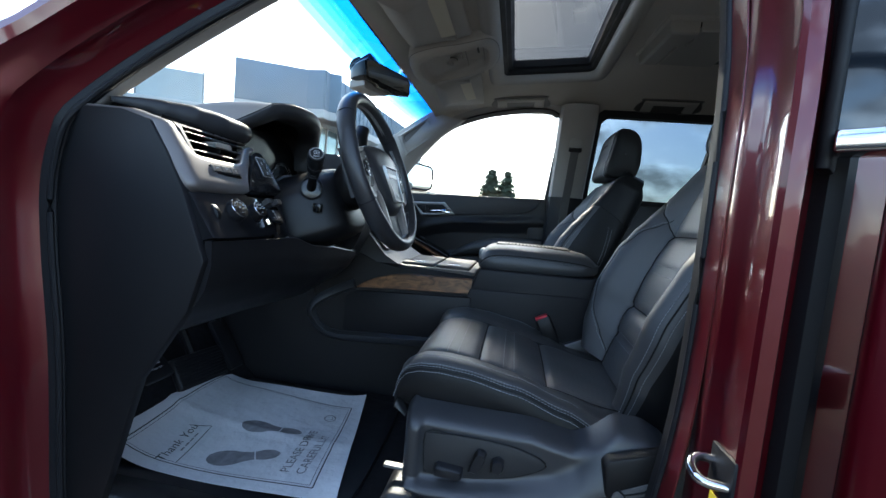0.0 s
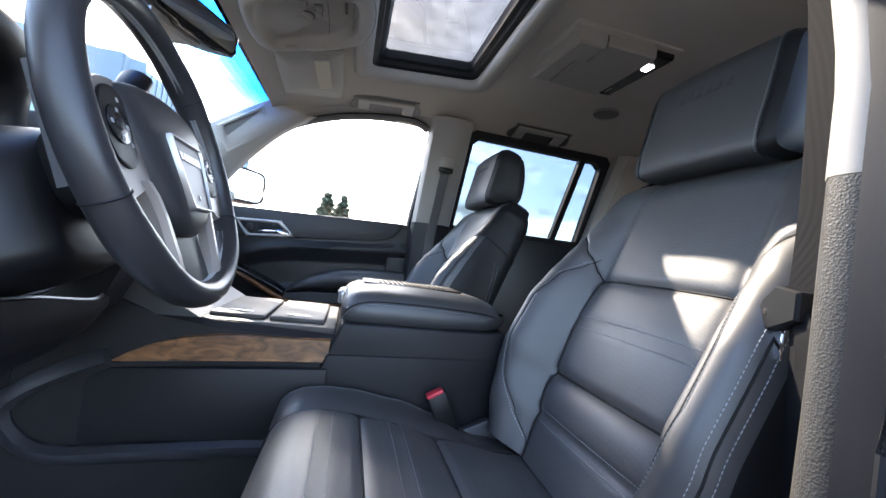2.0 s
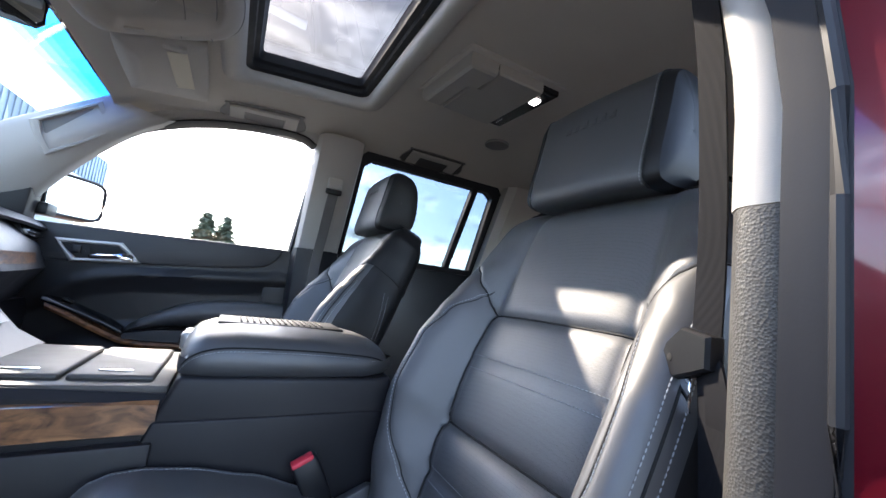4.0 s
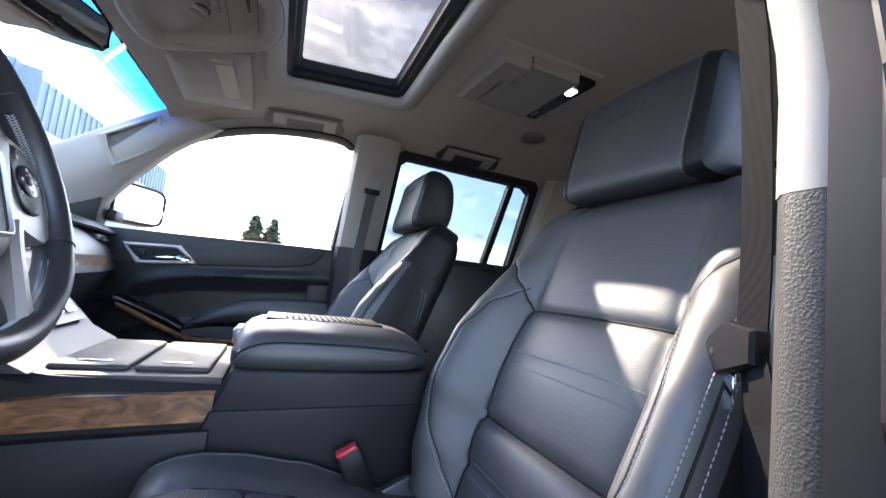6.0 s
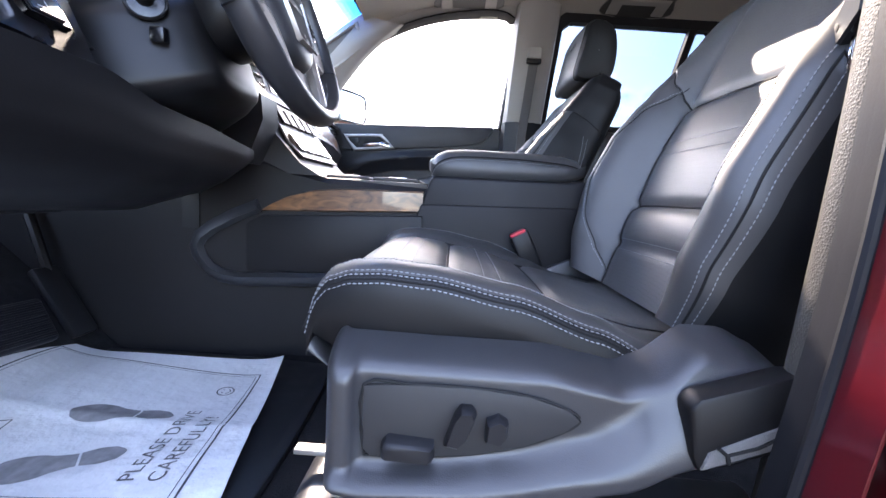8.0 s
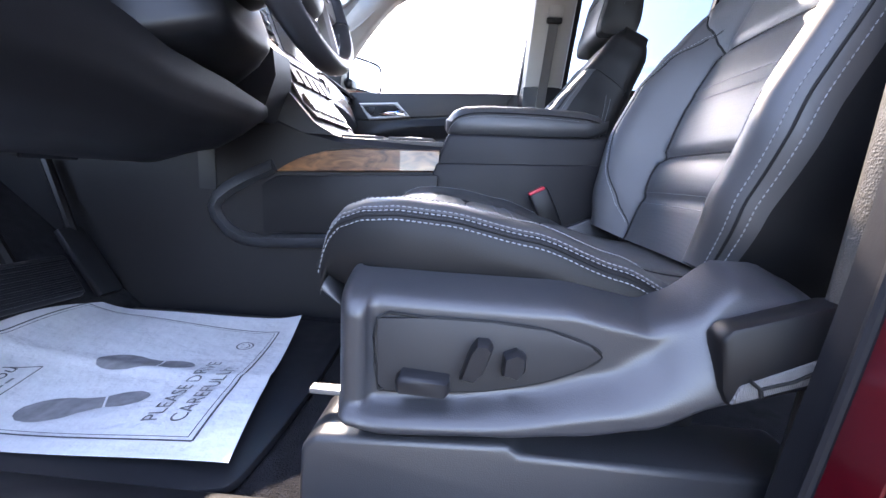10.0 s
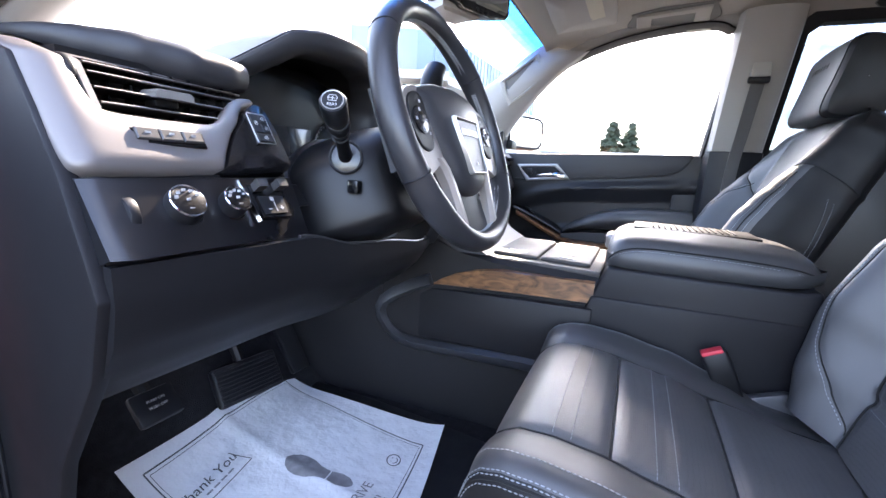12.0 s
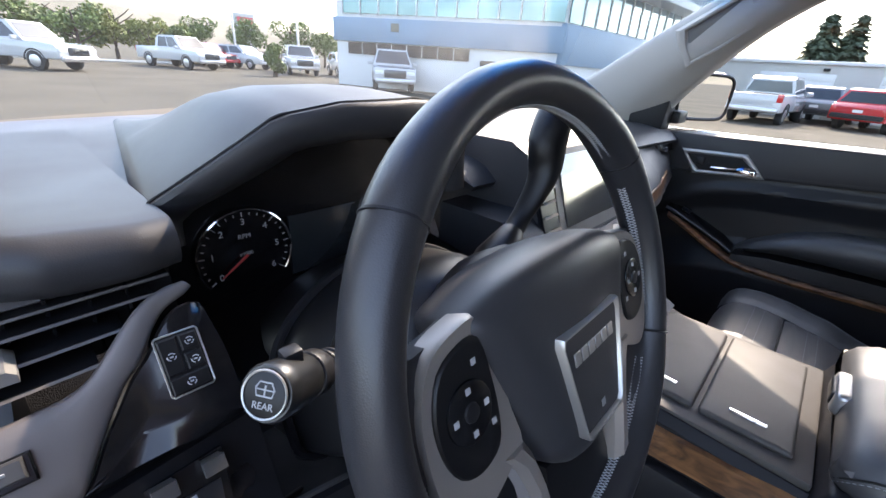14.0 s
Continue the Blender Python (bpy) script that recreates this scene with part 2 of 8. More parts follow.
def prism(pts, axis, lo, hi, r=0.0, seg=2):
    """A polygon pushed along an axis: x: pts are (y, z); y: (x, z); z: (x, y)."""
    put = {"x": lambda p, h: (h, p[0], p[1]), "y": lambda p, h: (p[0], h, p[1]), "z": lambda p, h: (p[0], p[1], h)}[axis]
    bm = bmesh.new()
    a, b = [bm.verts.new(put(p, lo)) for p in pts], [bm.verts.new(put(p, hi)) for p in pts]
    n = len(pts)
    bm.faces.new(a), bm.faces.new(b[::-1])
    for i in range(n):
        bm.faces.new((a[i], b[i], b[(i + 1) % n], a[(i + 1) % n]))
    bmesh.ops.recalc_face_normals(bm, faces=bm.faces)
    if r:
        ed = [e for e in bm.edges if e.calc_face_angle(0) > 0.5]
        bmesh.ops.bevel(bm, geom=ed, offset=r, segments=seg, profile=0.5, affect="EDGES", clamp_overlap=True)
    return bm


def loft(rings, cap=True, closed=True):
    """Skin over rings of equal length."""
    bm = bmesh.new()
    vs = [[bm.verts.new(p) for p in ring] for ring in rings]
    n = len(rings[0])
    for a, b in zip(vs, vs[1:]):
        for i in range(n if closed else n - 1):
            bm.faces.new((a[i], a[(i + 1) % n], b[(i + 1) % n], b[i]))
    if cap and closed:
        bm.faces.new(vs[0][::-1]), bm.faces.new(vs[-1])
    return bm


def smooth_line(pts, n=6, closed=False):
    """Points on a Catmull-Rom line through pts."""
    P = [Vector(p) for p in pts]
    out, k = [], len(P)
    for i in range(k if closed else k - 1):
        g = lambda j: P[j % k] if closed else P[min(max(j, 0), k - 1)]
        a, b, c, d = g(i - 1), g(i), g(i + 1), g(i + 2)
        for s in range(n):
            t = s / n
            out.append(0.5 * ((2 * b) + (c - a) * t + (2 * a - 5 * b + 4 * c - d) * t * t + (3 * b - a - 3 * c + d) * t ** 3))
    if not closed:
        out.append(P[-1])
    return out


def tube(pts, r, n=10, closed=False, flat=1.0, up=(0, 0, 1)):
    """A round (or, with flat, oval) bar along a line; r may be a list."""
    P = [Vector(p) for p in pts]
    k, rings = len(P), []
    for i, p in enumerate(P):
        d = (P[(i + 1) % k] - P[i - 1]) if closed else P[min(i + 1, k - 1)] - P[max(i - 1, 0)]
        d.normalize()
        u = Vector(up)
        side = d.cross(u)
        if side.length < 1e-3:
            side = d.cross(Vector((1, 0, 0)))
        side.normalize()
        top = side.cross(d)
        ri = r[i] if isinstance(r, (list, tuple)) else r
        rings.append([p + side * math.cos(a) * ri + top * math.sin(a) * ri * flat for a in (2 * math.pi * j / n for j in range(n))])
    if closed:
        rings.append(rings[0])
        bm = loft(rings, cap=False)
        bmesh.ops.remove_doubles(bm, verts=bm.verts, dist=1e-6)
        return bm
    return loft(rings)


def ribbon(pts, half, thick=0.0015):
    """A flat strap along a line; half: the half-width vector."""
    h = Vector(half)
    P = [Vector(p) for p in pts]
    rings = []
    for i, p in enumerate(P):
        d = (P[min(i + 1, len(P) - 1)] - P[max(i - 1, 0)]).normalized()
        nrm = d.cross(h).normalized() * thick
        rings.append([p - h - nrm, p + h - nrm, p + h + nrm, p - h + nrm])
    return loft(rings)


def sheet(f, us, vs, thick=0.0):
    """Surface f(u, v) over two lists of values, made solid with thick."""
    bm = bmesh.new()
    g = [[bm.verts.new(f(u, v)) for v in vs] for u in us]
    for i in range(len(us) - 1):
        for j in range(len(vs) - 1):
            bm.faces.new((g[i][j], g[i + 1][j], g[i + 1][j + 1], g[i][j + 1]))
    if thick:
        bmesh.ops.recalc_face_normals(bm, faces=bm.faces)
        bmesh.ops.solidify(bm, geom=bm.faces[:], thickness=thick)
    return bm


def disc(c, axis, r, depth, n=28, bev=0.0015):
    """A short drum with a rounded front edge."""
    bm = bmesh.new()
    bmesh.ops.create_cone(bm, cap_ends=True, segments=n, radius1=r, radius2=r, depth=depth)
    if bev:
        bmesh.ops.bevel(bm, geom=[e for e in bm.edges if e.calc_face_angle(0) > 1], offset=bev, segments=2, profile=0.5, affect="EDGES")
    q = Vector((0, 0, 1)).rotation_difference(Vector(axis).normalized())
    bmesh.ops.transform(bm, matrix=Matrix.Translation(c) @ q.to_matrix().to_4x4(), verts=bm.verts)
    return bm


def lerp(x, table):
    """Value at x on a polyline of (x, y)."""
    if x <= table[0][0]:
        return table[0][1]
    for (a, p), (b, q) in zip(table, table[1:]):
        if x <= b:
            t = (x - a) / (b - a)
            t = t * t * (3 - 2 * t) * 0.5 + t * 0.5
            return p + (q - p) * t
    return table[-1][1]


def span(a, b, n):
    return [a + (b - a) * i / n for i in range(n + 1)]


def dashes(pts, step=0.006, length=0.0042, r=0.0006):
    """Sewing: short threads along a line."""
    bm = bmesh.new()
    P = [Vector(p) for p in pts]
    at = [0.0]
    for a, b in zip(P, P[1:]):
        at.append(at[-1] + (b - a).length)

    def spot(s):
        for i in range(len(P) - 1):
            if s <= at[i + 1]:
                return P[i].lerp(P[i + 1], (s - at[i]) / max(1e-9, at[i + 1] - at[i]))
        return P[-1]
    s = 0.0
    while s + length < at[-1]:
        c0, c1 = spot(s), spot(s + length)
        d = (c1 - c0)
        if d.length > 1e-6:
            d.normalize()
            side = d.cross(Vector((0.3, 0.5, 0.8))).normalized() * r
            top = side.cross(d).normalized() * r
            ring = lambda c, k: [bm.verts.new(c + side * k), bm.verts.new(c + top * k), bm.verts.new(c - side * k), bm.verts.new(c - top * k)]
            p, m_, q = ring(c0, 0.6), ring((c0 + c1) / 2, 1.2), ring(c1, 0.6)
            for x, y in ((p, m_), (m_, q)):
                for i in range(4):
                    bm.faces.new((x[i], x[(i + 1) % 4], y[(i + 1) % 4], y[i]))
        s += step
    return bm


def writing(name, text, size, m, material, parent, label="", depth=0.0003):
    """Lettering as a flat mesh; m puts its baseline and facing."""
    cu = bpy.data.curves.new("tmp_text", "FONT")
    cu.body, cu.size, cu.extrude, cu.align_x, cu.align_y = text, size, depth, "CENTER", "CENTER"
    ob = bpy.data.objects.new("tmp_text", cu)
    scene.collection.objects.link(ob)
    me = bpy.data.meshes.new_from_object(ob.evaluated_get(bpy.context.evaluated_depsgraph_get()))
    bpy.data.objects.remove(ob)
    bpy.data.curves.remove(cu)
    me.transform(m)
    me.materials.clear()
    me.materials.append(material)
    o = new(name, me)
    if parent is not None:
        base = parent.location.copy()
        if parent.parent is not None:
            base += parent.parent.location
        me.transform(Matrix.Translation(-base))
        o.parent = parent
    if label:
        o["label"] = label
    return o


def frame_of(c, right, up):
    """Matrix with local x along right, y along up, z out of the face."""
    r, u = Vector(right).normalized(), Vector(up).normalized()
    z = r.cross(u).normalized()
    u = z.cross(r)
    return Matrix(((r.x, u.x, z.x, c[0]), (r.y, u.y, z.y, c[1]), (r.z, u.z, z.z, c[2]), (0, 0, 0, 1)))

# ---- the car's shell: floor, roof, pillars, glass ----
def tumble(z):
    """How far the sides lean in above the belt line."""
    return 0.5 * max(0.0, z - 1.34)


LINER_C = [(-0.50, 1.675), (-0.42, 1.695), (-0.2, 1.745), (0.0, 1.80), (0.3, 1.822), (0.8, 1.82), (1.6, 1.80), (2.3, 1.72)]
LINER_E = [(-0.50, 1.655), (-0.3, 1.715), (-0.1, 1.742), (0.2, 1.752), (1.0, 1.75), (2.3, 1.70)]


def liner_z(x, y):
    c, e = lerp(x, LINER_C), lerp(x, LINER_E)
    return c - (c - e) * min(1.0, abs(y) / 0.63) ** 3


SR_X0, SR_X1, SR_Y = -0.06, 0.30, 0.345   # sunroof opening

floor = thing("floor", "black carpeted cabin floor with raised toe board", "floor", kind="structure")
def floor_z(x, y):
    z = 0.605
    if x < -0.72:
        z += min(0.42, (-0.72 - x) * 0.95)
    return z + 0.004 * math.sin(x * 9) * math.cos(y * 7)
part("carpet", sheet(lambda u, v: (u, v, floor_z(u, v)), span(-1.2, 2.3, 60), span(-0.80, 0.86, 26), 0.012), M_CARPET, floor)
part("firewall", sheet(lambda u, v: (-1.2 + 0.02 * math.sin(v * 3), u, v), span(-0.86, 0.86, 6), span(0.55, 1.318, 6), 0.02), M_CARPET, floor)
part("sill_trim", prism([(-0.80, 0.585), (-0.80, 0.625), (-0.775, 0.632), (-0.735, 0.622), (-0.735, 0.585)], "x", -0.70, 0.30, 0.006), M_PLASTIC, floor, "black plastic sill plate")

# headliner with the sunroof opening left out
bm = bmesh.new()
xs = span(-0.398, SR_X0, 14) + span(SR_X0, SR_X1, 10)[1:] + span(SR_X1, 2.3, 30)[1:]
ys = span(-0.64, -SR_Y, 10) + span(-SR_Y, SR_Y, 16)[1:] + span(SR_Y, 0.64, 10)[1:]
g = {(i, j): bm.verts.new((x, y, liner_z(x, y))) for i, x in enumerate(xs) for j, y in enumerate(ys)}
for i in range(len(xs) - 1):
    for j in range(len(ys) - 1):
        mx, my = (xs[i] + xs[i + 1]) / 2, (ys[j] + ys[j + 1]) / 2
        if SR_X0 < mx < SR_X1 and abs(my) < SR_Y:
            continue
        bm.faces.new((g[i, j], g[i + 1, j], g[i + 1, j + 1], g[i, j + 1]))
bmesh.ops.recalc_face_normals(bm, faces=bm.faces)
bmesh.ops.solidify(bm, geom=bm.faces[:], thickness=-0.014)
bmesh.ops.delete(bm, geom=[v for v in bm.verts if not v.link_faces], context="VERTS")
ceiling = tagged(part("ceiling", bm, M_LINER), "warm grey cloth headliner with a sunroof opening", "headliner", kind="structure")

body = thing("suv_body", "dark red metallic body shell of a large suv with open doors", "car")

def roof_z(x, y):
    return liner_z(x, y) + 0.055
bm = bmesh.new()
xs2, ys2 = span(-0.41, SR_X0 - 0.03, 10) + span(SR_X0 - 0.03, SR_X1 + 0.06, 8)[1:] + span(SR_X1 + 0.06, 2.35, 16)[1:], span(-0.70, -0.39, 5) + span(-0.39, 0.39, 10)[1:] + span(0.39, 0.70, 5)[1:]
g = {(i, j): bm.verts.new((x, y, roof_z(x, y))) for i, x in enumerate(xs2) for j, y in enumerate(ys2)}
for i in range(len(xs2) - 1):
    for j in range(len(ys2) - 1):
        mx, my = (xs2[i] + xs2[i + 1]) / 2, (ys2[j] + ys2[j + 1]) / 2
        if SR_X0 - 0.03 < mx < SR_X1 + 0.06 and abs(my) < 0.39:
            continue
        bm.faces.new((g[i, j], g[i + 1, j], g[i + 1, j + 1], g[i, j + 1]))
part("roof", bm, M_RED, body)

# front door opening on the driver's side: seal and painted flange run round it
OPEN = [(-0.635, 0.64), (-0.645, 0.92), (-0.662, 1.10), (-0.662, 1.21), (-0.630, 1.31), (-0.575, 1.395), (-0.484, 1.495), (-0.37, 1.60), (-0.25, 1.675),
        (-0.10, 1.718), (0.12, 1.735), (0.235, 1.725), (0.284, 1.68), (0.296, 1.6), (0.297, 1.3), (0.295, 1.0), (0.272, 0.80), (0.245, 0.67), (0.18, 0.60), (0.0, 0.585), (-0.4, 0.585), (-0.60, 0.595)]
SEAL_Y = [(-0.5, 0.878), (0.1, 0.848), (0.26, 0.812), (0.3, 0.807)]
LOOP = [Vector((p[0], 0, p[1])) for p in smooth_line([(x, z, 0) for x, z in OPEN], 5, True)]
CEN = Vector((-0.2, 0, 1.15))


def flange(offs, sgn=-1, thin=1.0, loop=LOOP):
    """Strip round the opening; offs: (outward, sideways) steps of its section."""
    rings, k = [], len(loop)
    for i in range(k + 1):
        p = loop[i % k]
        d = (loop[(i + 1) % k] - loop[i - 1 if i else k - 1]) if i < k else loop[1] - loop[-1]
        nrm = Vector((d.z, 0, -d.x)).normalized()
        if nrm.dot(p - CEN) < 0:
            nrm = -nrm
        k_ = min(1.0, max(0.0, (p.x + 0.25) / 0.5))
        y = lerp(p.x, SEAL_Y) - (1 - k_) * 0.55 * max(0.0, p.z - 1.30) - k_ * 0.26 * max(0.0, p.z - 1.40)
        rear = 1.0 if p.x < 0.15 or p.z < 0.66 else 0.02
        slim = 1.0 - 0.45 * min(1.0, max(0.0, (p.z - 1.22) / 0.16)) * (1 - k_)
        offs_ = [(o * (slim if o > 0.03 else 1.0), s * (thin + (1 - thin) * k_)) for o, s in offs]
        rings.append([(p.x + nrm.x * o * rear, sgn * (y + (s if s < 0.05 else 0.05 + (s - 0.05) * rear)), p.z + nrm.z * o * rear) for o, s in offs_])
    return rings


part("door_seal", loft([[Vector(q) for q in r] for r in flange([(0.014 * math.cos(a) + 0.004, 0.013 * math.sin(a) + 0.003) for a in (2 * math.pi * k / 8 for k in range(8))])], cap=False), M_RUBBER, body, "black rubber door seal")
part("door_frame", loft(flange([(0.004, 0.012), (0.014, 0.03), (0.022, 0.05), (0.020, 0.066), (0.027, 0.078), (0.050, 0.084), (0.058, 0.092), (0.064, 0.108), (0.085, 0.116), (0.112, 0.112), (0.125, 0.085)]), cap=False, closed=False), M_RED, body, "glossy dark red painted door frame")
part("seal_lip", tube([Vector(r[0]) for r in flange([(-0.008, 0.010)])][:-1], 0.0045, 8, True), M_RUBBER, body)
part("inner_seal", loft(flange([(-0.004, -0.004), (0.0, -0.014), (0.012, -0.018), (0.02, -0.012)]), cap=False, closed=False), M_RUBBER, body)

# light trim along the driver's A-pillar, and the same on the passenger's side
WS_EDGE = [(-1.02, 0.77, 1.345), (-0.88, 0.745, 1.43), (-0.70, 0.71, 1.545), (-0.53, 0.675, 1.65), (-0.41, 0.645, 1.715)]
SEAL_EDGE = [(-0.635, 0.852, 1.305), (-0.575, 0.80, 1.395), (-0.484, 0.745, 1.495), (-0.37, 0.69, 1.60), (-0.24, 0.645, 1.682)]
for s, nm in ((-1, "driver"), (1, "passenger")):
    a, b = smooth_line(WS_EDGE, 5), smooth_line(SEAL_EDGE, 5)
    rings = []
    for p, q in zip(a, b):
        mid = (p + q) / 2 + Vector((0.02, -0.03, -0.02))
        rings.append([Vector((v.x, v.y * s, v.z)) for v in smooth_line([p + Vector((0, 0.02, 0.005)), p, p * 0.75 + mid * 0.25 + Vector((0.006, -0.008, -0.006)), mid, q * 0.7 + mid * 0.3 + Vector((0.006, -0.006, -0.006)), q, q + Vector((0.0, 0.03, 0.0))], 3)])
    part("pillar_trim", loft(rings, cap=False, closed=False), M_LINERPL, body, "light grey A-pillar trim")

gq = [Vector((-0.600, 0.690, 1.590)), Vector((-0.520, 0.676, 1.640)), Vector((-0.445, 0.664, 1.688)), Vector((-0.428, 0.676, 1.650)), Vector((-0.424, 0.694, 1.600)), Vector((-0.490, 0.712, 1.548)), Vector((-0.565, 0.728, 1.500)), Vector((-0.590, 0.708, 1.545))]
gm = sum(gq, Vector()) / len(gq)
gr = [[gm + (q - gm) * k + Vector((0.5, -0.86, -0.1)) * o for q in gq] for k, o in ((1.02, -0.01), (1.0, 0.030), (0.96, 0.038), (0.84, 0.039), (0.80, 0.026), (0.5, 0.025))]
part("handle_inset", loft([[gm + (q - gm) * k + Vector((0.5, -0.86, -0.1)) * o for q in gq] for k, o in ((0.74, 0.020), (0.72, 0.0285), (0.66, 0.0295), (0.3, 0.0295))]), M_INSET, body, "darker grey handle inset", crease=50)
part("assist_handle", loft(gr), M_LINERPL, body, "grey grab handle panel on the A-pillar", crease=50)

# windshield
def ws(u, v):
    """u across -1..1, v up 0..1."""
    p = smooth_line(WS_EDGE, 8)
    k = min(len(p) - 1, max(0, v * (len(p) - 1)))
    i = int(k)
    q = p[i] if i == len(p) - 1 else p[i].lerp(p[i + 1], k - i)
    return (q.x - 0.16 * (1 - u * u) * (1 - 0.97 * v), q.y * u, q.z + 0.005 * (1 - u * u))
wsob = part("windshield", sheet(ws, span(-1, 1, 16), span(0, 0.76, 10)), M_WSHIELD, body)
wsob.visible_shadow = False
for kb in range(9):
    va, vb, f = 0.76 + 0.24 * kb / 9, 0.76 + 0.24 * (kb + 1) / 9, min(1.0, (kb + 1) / 7)
    mt = glass("shade_band_tint", (0.70 * (0.006 / 0.70) ** f, 0.755 * (0.085 / 0.755) ** f, 0.76 * (0.38 / 0.76) ** f), 0.010 * (1 - f))
    part("shade_band", sheet(ws, span(-1, 1, 16), span(va, vb, 2)), mt, body, "blue tinted shade band of the windshield").visible_shadow = False
part("windshield_header", sheet(lambda u, v: (ws(u, 1.0)[0] + v * 0.05 - 0.012, ws(u, 1.0)[1], ws(u, 1.0)[2] + 0.004 + 0.03 * v), span(-1, 1, 14), [0, 0.5, 1.0], 0.008), M_RUBBER, body)

# driver's B-pillar: painted outside, grained trim inside
def pillar(section, z0, z1, n=10, sgn=-1):
    lean = (lambda z: 0.16 * max(0.0, z - 1.40)) if sgn < 0 else tumble
    return loft([[(x, sgn * (y - lean(z)), z) for x, y in section] for z in span(z0, z1, n)])

part("pillar_trim", pillar([(0.408, 0.728), (0.363, 0.735), (0.328, 0.745), (0.317, 0.754), (0.314, 0.762), (0.314, 0.780), (0.317, 0.785), (0.47, 0.786), (0.49, 0.76), (0.46, 0.729)], 1.306, 1.75, 12), M_PILLAR, body, "light grey upper B-pillar trim")
part("pillar_cover", loft([[(x - 0.030 * max(0.0, (1.15 - z) / 0.55) ** 1.5 * (1 if x < 0.45 else 0), -y, z) for x, y in ((0.405, 0.731), (0.360, 0.738), (0.325, 0.748), (0.314, 0.757), (0.311, 0.765), (0.311, 0.783), (0.314, 0.787), (0.47, 0.788), (0.49, 0.76), (0.46, 0.732))] for z in span(0.60, 1.3045, 14)]), M_COVER, body, "dark grained lower B-pillar cover")
part("b_pillar", pillar([(0.325, 0.822), (0.309, 0.826), (0.301, 0.845), (0.298, 0.872), (0.298, 0.884), (0.304, 0.892), (0.304, 0.938), (0.301, 0.946), (0.304, 0.953), (0.312, 0.957), (0.316, 0.9585), (0.320, 0.953), (0.323, 0.938), (0.332, 0.905), (0.345, 0.885), (0.46, 0.87), (0.46, 0.79), (0.33, 0.79)], 0.55, 1.78, 14), M_RED, body, "glossy dark red B-pillar")

part("door_seal_lip", pillar([(0.325, 0.789), (0.311, 0.790), (0.306, 0.792), (0.306, 0.796), (0.312, 0.798), (0.325, 0.798)], 0.60, 1.72, 12), M_INSET, body, "pale lip of the door seal")
# weatherstrip at the top; below, its black stands in for shade in the gap
part("weatherstrip_gap_shade", pillar([(0.372, 0.865), (0.368, 0.885), (0.374, 0.898), (0.388, 0.902), (0.400, 0.896), (0.405, 0.865)], 0.56, 1.75, 12), M_RUBBER, body, "black weatherstrip, run on down as shade in the gap behind the pillar")

# passenger's side: pillars, roof rail, rear quarter
part("pillar_trim", pillar([(0.205, 0.80), (0.215, 0.765), (0.25, 0.745), (0.33, 0.745), (0.365, 0.765), (0.375, 0.80), (0.375, 0.87), (0.205, 0.87)], 1.345, 1.752, 12, 1), M_PILLAR, body, "light grey upper B-pillar trim")
part("pillar_cover", pillar([(0.20, 0.80), (0.21, 0.76), (0.25, 0.74), (0.33, 0.74), (0.37, 0.76), (0.38, 0.80), (0.38, 0.87), (0.20, 0.87)], 0.60, 1.3435, 12, 1), M_PLASTIC, body, "dark lower B-pillar cover")
part("pillar_trim", pillar([(1.05, 0.79), (1.08, 0.76), (1.35, 0.75), (2.35, 0.75), (2.35, 0.87), (1.05, 0.87)], 1.34, 1.752, 8, 1), M_LINERPL, body, "grey rear quarter trim")
part("quarter_panel", pillar([(1.05, 0.79), (2.35, 0.77), (2.35, 0.90), (1.05, 0.90)], 0.58, 1.3385, 4, 1), M_PLASTIC, body)
part("quarter_panel", pillar([(1.55, 0.79), (2.35, 0.77), (2.35, 0.95), (1.55, 0.95)], 0.58, 1.75, 6, -1), M_RED, body)
part("tail_panel", prism([(-0.86, 0.55), (0.86, 0.55), (0.86, 1.33), (0.62, 1.80), (-0.62, 1.80), (-0.86, 1.33)], "x", 2.35, 2.40), M_PLASTIC, body)
for s in (-1, 1):
    part("roof_rail", loft([[(x, s * (0.62), liner_z(x, 0.62) - 0.0), (x, s * (0.665 if s > 0 else 0.66 + 0.08 * min(1, max(0, (x + 0.25) / 0.5))), lerp(x, [(-0.42, 1.68), (-0.2, 1.716), (0.1, 1.735), (1.1, 1.73), (2.3, 1.66)])), (x, s * (0.69 if s > 0 else 0.69 + 0.08 * min(1, max(0, (x + 0.25) / 0.5))), lerp(x, [(-0.42, 1.68), (-0.2, 1.716), (0.1, 1.735), (1.1, 1.73), (2.3, 1.66)])), (x, s * 0.70, roof_z(x, 0.69))] for x in span(-0.40, 2.35, 24)], cap=False, closed=False), M_LINER, body)

# sunroof: lip, black frame, glass
sunroof = thing("sunroof", "closed tinted glass sunroof with a black frame", "sunroof")


def rounded(x0, x1, y0, y1, r, n=5):
    out = []
    for cx, cy, a0 in ((x1 - r, y1 - r, 0), (x0 + r, y1 - r, 90), (x0 + r, y0 + r, 180), (x1 - r, y0 + r, 270)):
        out += [(cx + r * math.cos(radians(a0 + 90 * k / n)), cy + r * math.sin(radians(a0 + 90 * k / n))) for k in range(n + 1)]
    return out


